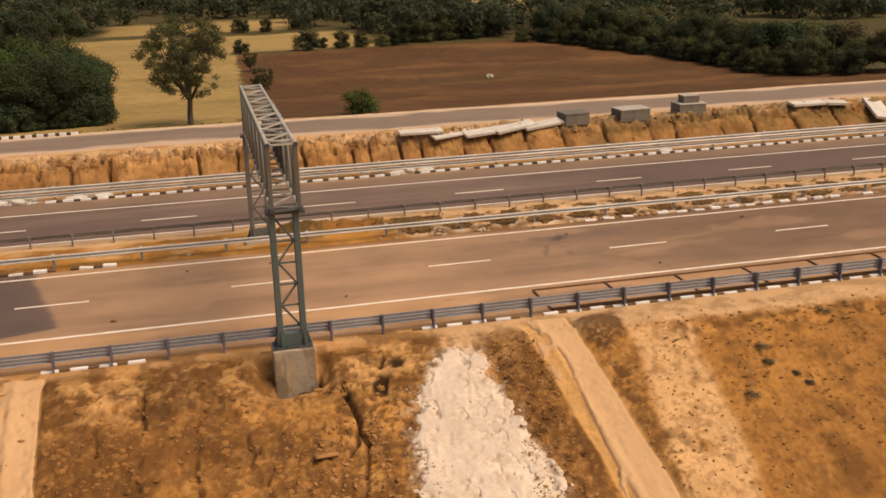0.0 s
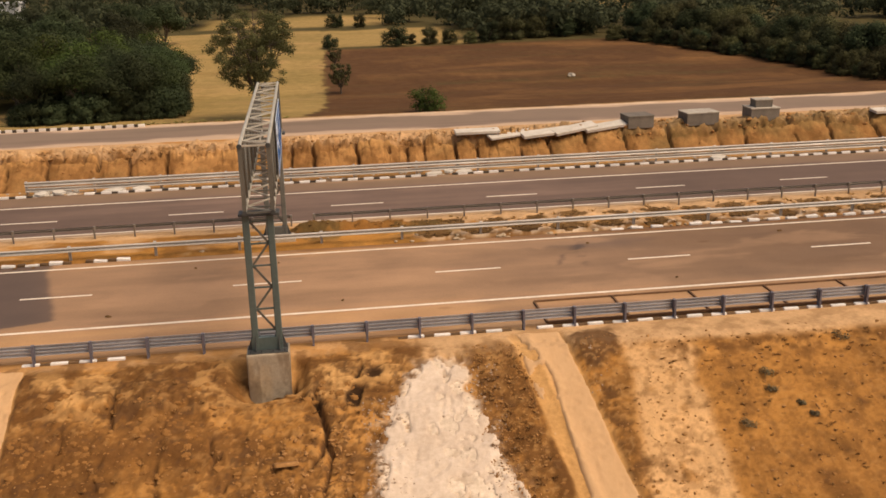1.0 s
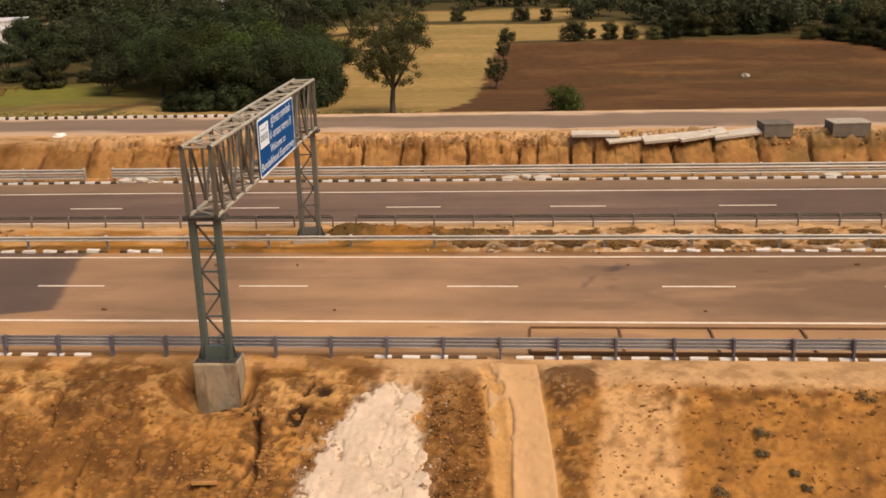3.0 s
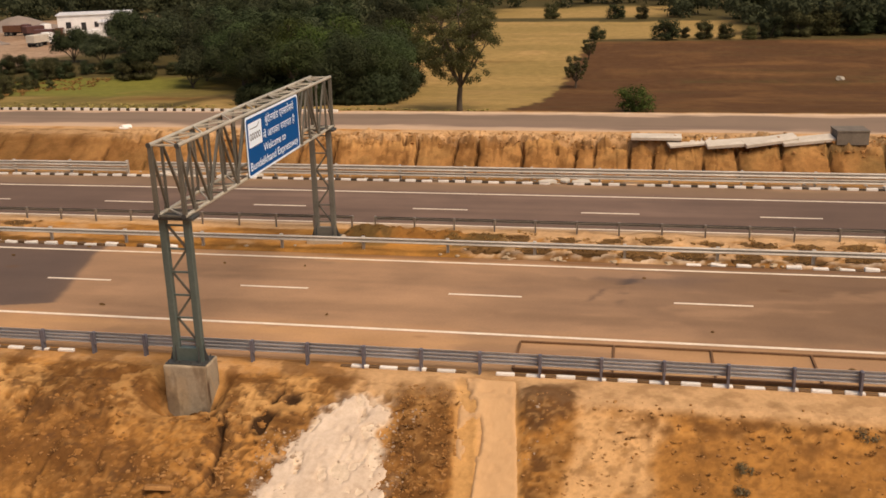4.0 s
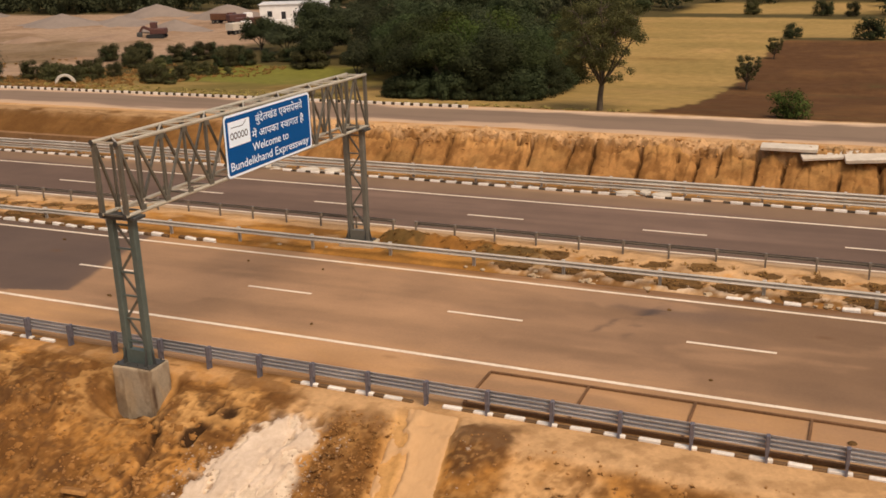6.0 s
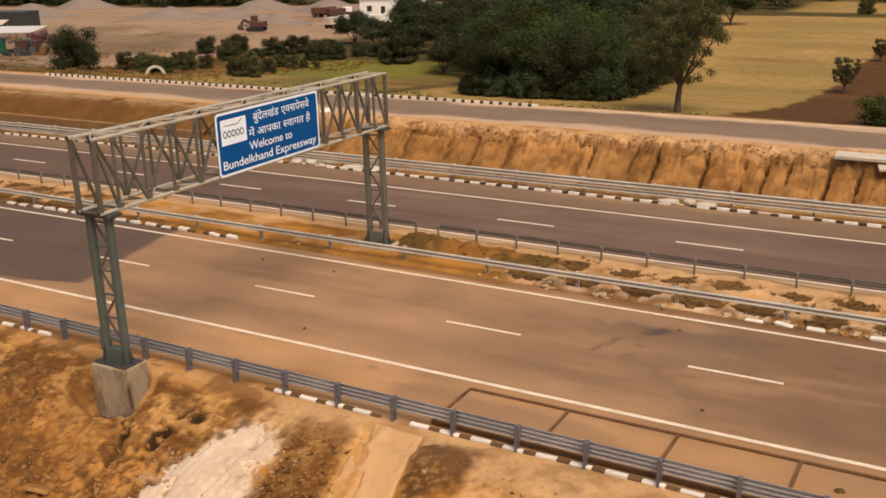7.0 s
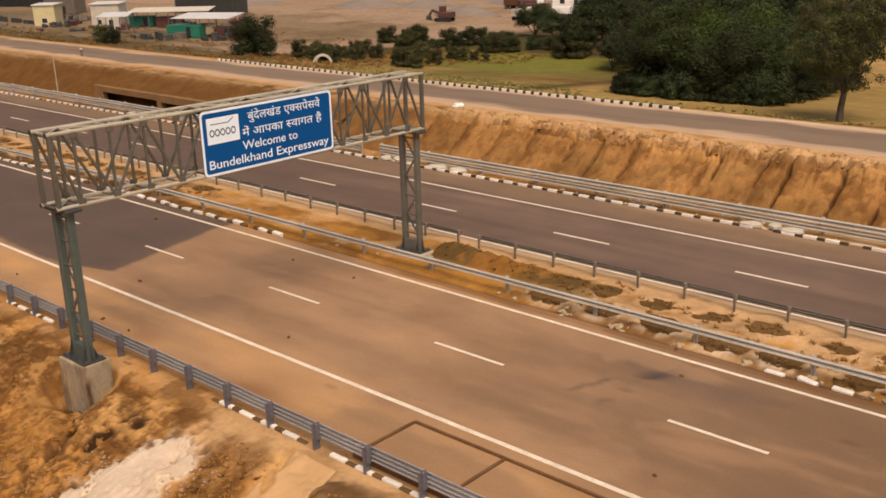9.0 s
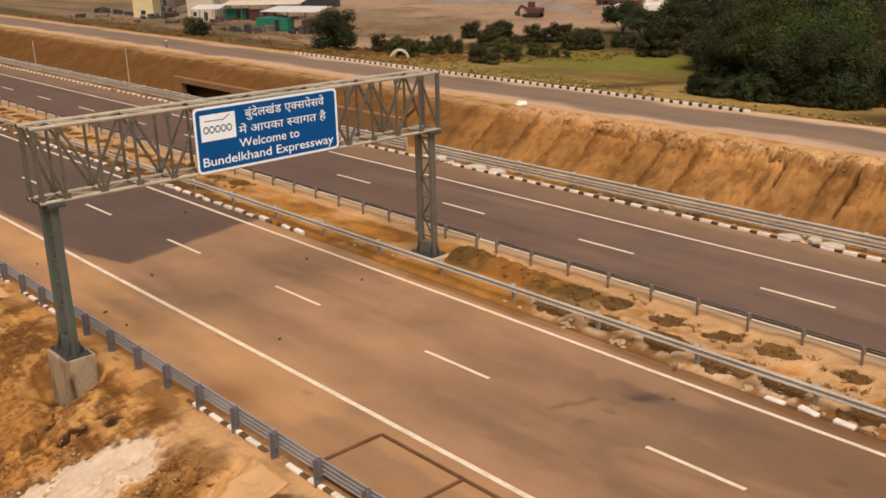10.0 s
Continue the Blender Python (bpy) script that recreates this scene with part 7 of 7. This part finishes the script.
# ---- loose things on the near slope ----
g = Geo()
g.box(-0.42, -0.22, -0.05, 0.42, 0.22, 0.07, 0.05)
single("stone_slab", g, M_STONE, "flat tan stone slab lying on the slope", "stone", at=pose(4.3, 29.1, height(4.3, 29.1) + 0.05, -22, 6, 14))


def scatter(name, label, material, zones, seed, sides=6):
    """Rubble strewn over stretches of the slope, as one loose mass. zones: x0, x1, y0, y1, count, smallest, largest."""
    r = random.Random(seed)
    pts = []
    for x0, x1, y0, y1, n, s0, s1 in zones:
        for _ in range(n):
            pts.append((r.uniform(x0, x1), r.uniform(y0, y1), s0 + (s1 - s0) * r.random() ** 3))
    hz = ground_at(np.array([[p[0] for p in pts]]), np.array([[p[1] for p in pts]]))[0][0]
    g = Geo()
    for (x, y, s), z in zip(pts, hz):
        if y < 34 and z < rise(y, PROFILE) - 0.2:
            continue
        g.lump((x, y, float(z) + 0.05 * s), (s * r.uniform(0.6, 1.4), s * r.uniform(0.6, 1.4), s * r.uniform(0.5, 0.9)), r.random(), 0.45, 3, 5)
    single(name, g, material, label, "rubble", kind="stuff")


scatter("slope_rubble", "brown stones and clods strewn over the eroded slope", M_STONE,
        ((-4.5, 8, 25, 32.6, 900, 0.010, 0.07), (3.0, 6.5, 26.5, 30.5, 600, 0.015, 0.12), (10.9, 13.0, 25, 33.6, 1300, 0.012, 0.06), (15.1, 24, 25, 33.5, 520, 0.015, 0.08), (24, 45, 26, 33.5, 900, 0.015, 0.10), (-30, -5, 27, 33.5, 700, 0.02, 0.12)), 3)
def clods(name, label, x0, x1, y0, y1, count, small, large, seed):
    """Flat broken flakes of earth lying in drifts, half sunk into the slope, as one loose mass."""
    r = np.random.RandomState(seed)
    px, py = r.uniform(x0, x1, count * 3), r.uniform(y0, y1, count * 3)
    drift = fbm(px * 0.5, py * 0.5, 3, 3) + 0.8 * fbm(px * 1.3, py * 1.3, 3, 203)
    keep = np.argsort(-(drift + 0.25 * r.normal(size=len(px))))[:count]
    px, py = px[keep], py[keep]
    pz = ground_at(px[None, :], py[None, :])[0][0]
    g = Geo()
    for x, y, z in zip(px, py, pz):
        if z < rise(y, PROFILE) - 0.16:
            continue
        s = small + (large - small) * r.rand() ** 3.6
        n = r.randint(5, 8)
        turn, tip = r.uniform(0, 6.28), r.uniform(-0.35, 0.35, 2)
        vs = []
        for level, k in ((-0.45, 1.0), (0.02, 1.0), (0.22, 0.6)):
            for j in range(n):
                a = turn + 6.283 * j / n
                w = s * k * r.uniform(0.7, 1.25)
                dx, dy = 1.25 * w * math.cos(a), 0.8 * w * math.sin(a)
                vs.append((x + dx, y + dy, z + 0.45 * dy + s * level + tip[0] * dx + tip[1] * dy))
        fs = [(i * n + j, i * n + (j + 1) % n, (i + 1) * n + (j + 1) % n, (i + 1) * n + j) for i in range(2) for j in range(n)] + [tuple(range(2 * n, 3 * n))]
        g.add(vs, fs)
    single(name, g, M_CLOD, label, "clods", kind="stuff")


clods("earth_clods", "broken orange earth clods drifted over the slope", -6, 6.9, 25.5, 32.4, 900, 0.012, 0.15, 31)
clods("earth_clods", "broken orange earth clods on the slope beside the chute", 15.2, 26, 25.5, 32.8, 170, 0.015, 0.09, 32)
clods("earth_clods", "broken brown earth clods between the lime and the chute", 10.9, 13.2, 25.5, 33.6, 500, 0.015, 0.09, 33)
scatter("crest_clods", "crumbled earth clods along the crest of the far cutting", M_STONE,
        ((-20, 20, 83.2, 85.4, 480, 0.05, 0.20), (20, 64, 83.0, 85.4, 400, 0.05, 0.24), (-20, 60, 80.0, 83.5, 110, 0.05, 0.16)), 8)
scatter("shoulder_rubble", "pale rubble spilt over the far kerb and shoulder", M_CONC_PALE,
        ((12.7, 14.4, 60.7, 61.5, 150, 0.04, 0.16), (14.8, 16.2, 60.9, 61.6, 110, 0.04, 0.15), (-11.2, -8.6, 61.0, 62.6, 220, 0.05, 0.2), (-40, 40, 61.2, 62.6, 500, 0.03, 0.12)), 6)
scatter("lime_rubble", "pale lumps of lime along the spill's edge", M_PALESTONE, ((6.9, 8.3, 26, 31.5, 900, 0.008, 0.055), (10.7, 11.9, 25.5, 32.5, 600, 0.008, 0.055), (15.0, 15.9, 31, 33.0, 14, 0.02, 0.07), (8, 11, 26, 32.5, 120, 0.015, 0.06)), 4)


def tufts(name, label, material, zones, seed, blade):
    """Dry scrub in small upright sprays, as one mass."""
    r = np.random.RandomState(seed)
    vs, fs, off = [], [], 0
    for x0, x1, y0, y1, n, h in zones:
        px, py = r.uniform(x0, x1, n), r.uniform(y0, y1, n)
        pz = ground_at(px[None, :], py[None, :])[0][0]
        for x, y, z in zip(px, py, pz):
            k = r.randint(10, 26)
            a = r.uniform(0, 6.283, k)
            lean, hh = r.uniform(0.5, 1.7, k), h * r.uniform(0.35, 0.95, k)
            bx, by = x + r.normal(0, 0.3 * h, k), y + r.normal(0, 0.3 * h, k)
            w = blade * r.uniform(0.6, 1.4, k)
            s = np.stack([np.cos(a + 1.57) * w, np.sin(a + 1.57) * w, np.zeros(k)], 1)
            b = np.stack([bx, by, np.full(k, z - 0.03)], 1)
            t = b + np.stack([np.cos(a) * lean * hh, np.sin(a) * lean * hh, hh], 1)
            mid = (b + t) / 2 + np.array([0, 0, 0.08]) * h
            v = np.stack([b, mid - s, t, mid + s], 1).reshape(-1, 3)
            vs.append(v)
            fs.append(np.arange(4 * k).reshape(-1, 4) + off)
            off += 4 * k
    tagged(new(name, raw_mesh(name, np.concatenate(vs), np.concatenate(fs), material)), label, "scrub", kind="stuff")


tufts("slope_scrub", "dark dry scrub tufts on the eroded slope", M_SCRUB,
      ((19.5, 30, 26, 31.8, 150, 0.09), (18, 50, 31.9, 33.0, 150, 0.10), (11, 13, 27, 33, 70, 0.14), (30, 50, 25, 32, 120, 0.22), (-4, 8, 26, 32.5, 50, 0.12), (16, 20, 25, 32.2, 110, 0.06)), 11, 0.022)
for x, y, h, wide in ((21.62, 31.05, 0.42, 0.30), (21.5, 30.35, 0.40, 0.28), (20.05, 28.95, 0.45, 0.34), (22.35, 29.75, 0.22, 0.18), (22.6, 29.25, 0.22, 0.2), (25.2, 32.45, 0.35, 0.38)):
    leafy = leaf_cloud([(wide * 0.5 * math.cos(2.1 * k), wide * 0.5 * math.sin(2.1 * k), h * (0.35 + 0.12 * (k % 3)), wide * 0.6) for k in range(6)], 230, 0.042, int(100 * x))
    single("shrub", raw_mesh("shrub", leafy[0], leafy[1], M_SHRUB, leafy[2]), None, "small dark grey green shrub on the orange slope", "shrub", "slope shrubs", at=pose(x, y, height(x, y) - 0.05))
tufts("verge_grass", "dry yellow grass on the verge behind the service road", M_GRASS, ((-40, 4, 99.5, 106, 120, 0.28), (-76, -26, 99.5, 112, 260, 0.3)), 17, 0.05)
tufts("verge_scrub", "rough brown scrub on the verge beside the yard", M_SCRUB, ((-92, -62, 99, 150, 700, 0.45), (-190, -92, 99, 112, 240, 0.5), (-190, -95, 114, 150, 160, 0.45)), 18, 0.05)
tufts("median_weeds", "dry weeds between the median pits", M_SCRUB, ((-60, -12, 48.2, 50.6, 120, 0.18), (11, 40, 48.2, 50.6, 130, 0.18), (12, 40, 47.4, 48.3, 90, 0.16)), 19, 0.022)

tufts("mound_weeds", "withered brown weeds on the median mound", M_SCRUB, ((4.8, 11.8, 48.7, 50.0, 60, 0.12),), 22, 0.018)
tufts("pit_weeds", "withered brown weeds standing in the median pits", M_SCRUB, tuple((x - 0.6 * a, x + 0.6 * a, y - 0.6 * b, y + 0.6 * b, 3 if y > 49 else 2, 0.16) for x, y, a, b in PITS if -40 < x < 45), 20, 0.024)

# pale rock in the ploughed field, white sack on the crest
single("field_rock", Geo().lump((0, 0, 0.2), (0.6, 0.5, 0.36), 9, 0.3, 5, 9), M_CONC, "pale rock lying in the ploughed field", "rock", at=pose(46.2, 149.6, height(46.2, 149.6)))
single("white_sack", Geo().lump((0, 0, 0.15), (0.8, 0.45, 0.22), 19, 0.35, 5, 8), M_KERB_W, "crumpled white sack on the earth crest", "sack", at=pose(-26.8, 86.7, height(-26.8, 86.7)))

# spilt sand and litter on the shoulders
rnd = random.Random(23)
for i in range(16):
    g = Geo().lump((0, 0, 0.015), (rnd.uniform(0.05, 0.13), rnd.uniform(0.04, 0.10), 0.05), i, 0.35, 4, 6)
    x, y = rnd.uniform(-12, 30), rnd.choice((36.4, 39.2, 44.9, 46.6, 36.0))
    single("pebble", g, M_PIT, "loose stone on the dusty asphalt", "stone", "road stones", at=pose(x, y, 0.01))
crumbs = Geo()
for x, y, a, b in PITS:
    if y < 49 and 11 < x < 45:
        px, py = x + 1.17 + rnd.uniform(-0.15, 0.15), 47.1 + rnd.uniform(-0.1, 0.12)
        pz = height(px, py)
        crumbs.lump((px, py + 0.1, pz + 0.02), (0.20, 0.15, 0.08), rnd.random(), 0.4, 5, 8)
        for k in range(9):
            q = rnd.uniform(0.03, 0.10)
            crumbs.lump((px + rnd.gauss(0, 0.24), py + rnd.gauss(0, 0.15), pz + 0.2 * q), (q, q * rnd.uniform(0.7, 1.3), 0.6 * q), rnd.random(), 0.4, 4, 6)
single("median_rubble", crumbs, M_PALELUMP, "pale crumbled concrete round the barrier post feet", "rubble", kind="stuff")
for i in range(7):
    g = Geo().lump((0, 0, 0.01), (rnd.uniform(0.06, 0.16), rnd.uniform(0.06, 0.12), 0.06), i + 40, 0.35, 4, 6)
    x, y = rnd.uniform(-4, 16), rnd.uniform(47.0, 47.7)
    single("pale_lump", g, M_PALELUMP, "pale broken concrete lump in the median earth", "rubble", "median lumps", at=pose(x, y, height(x, y)))
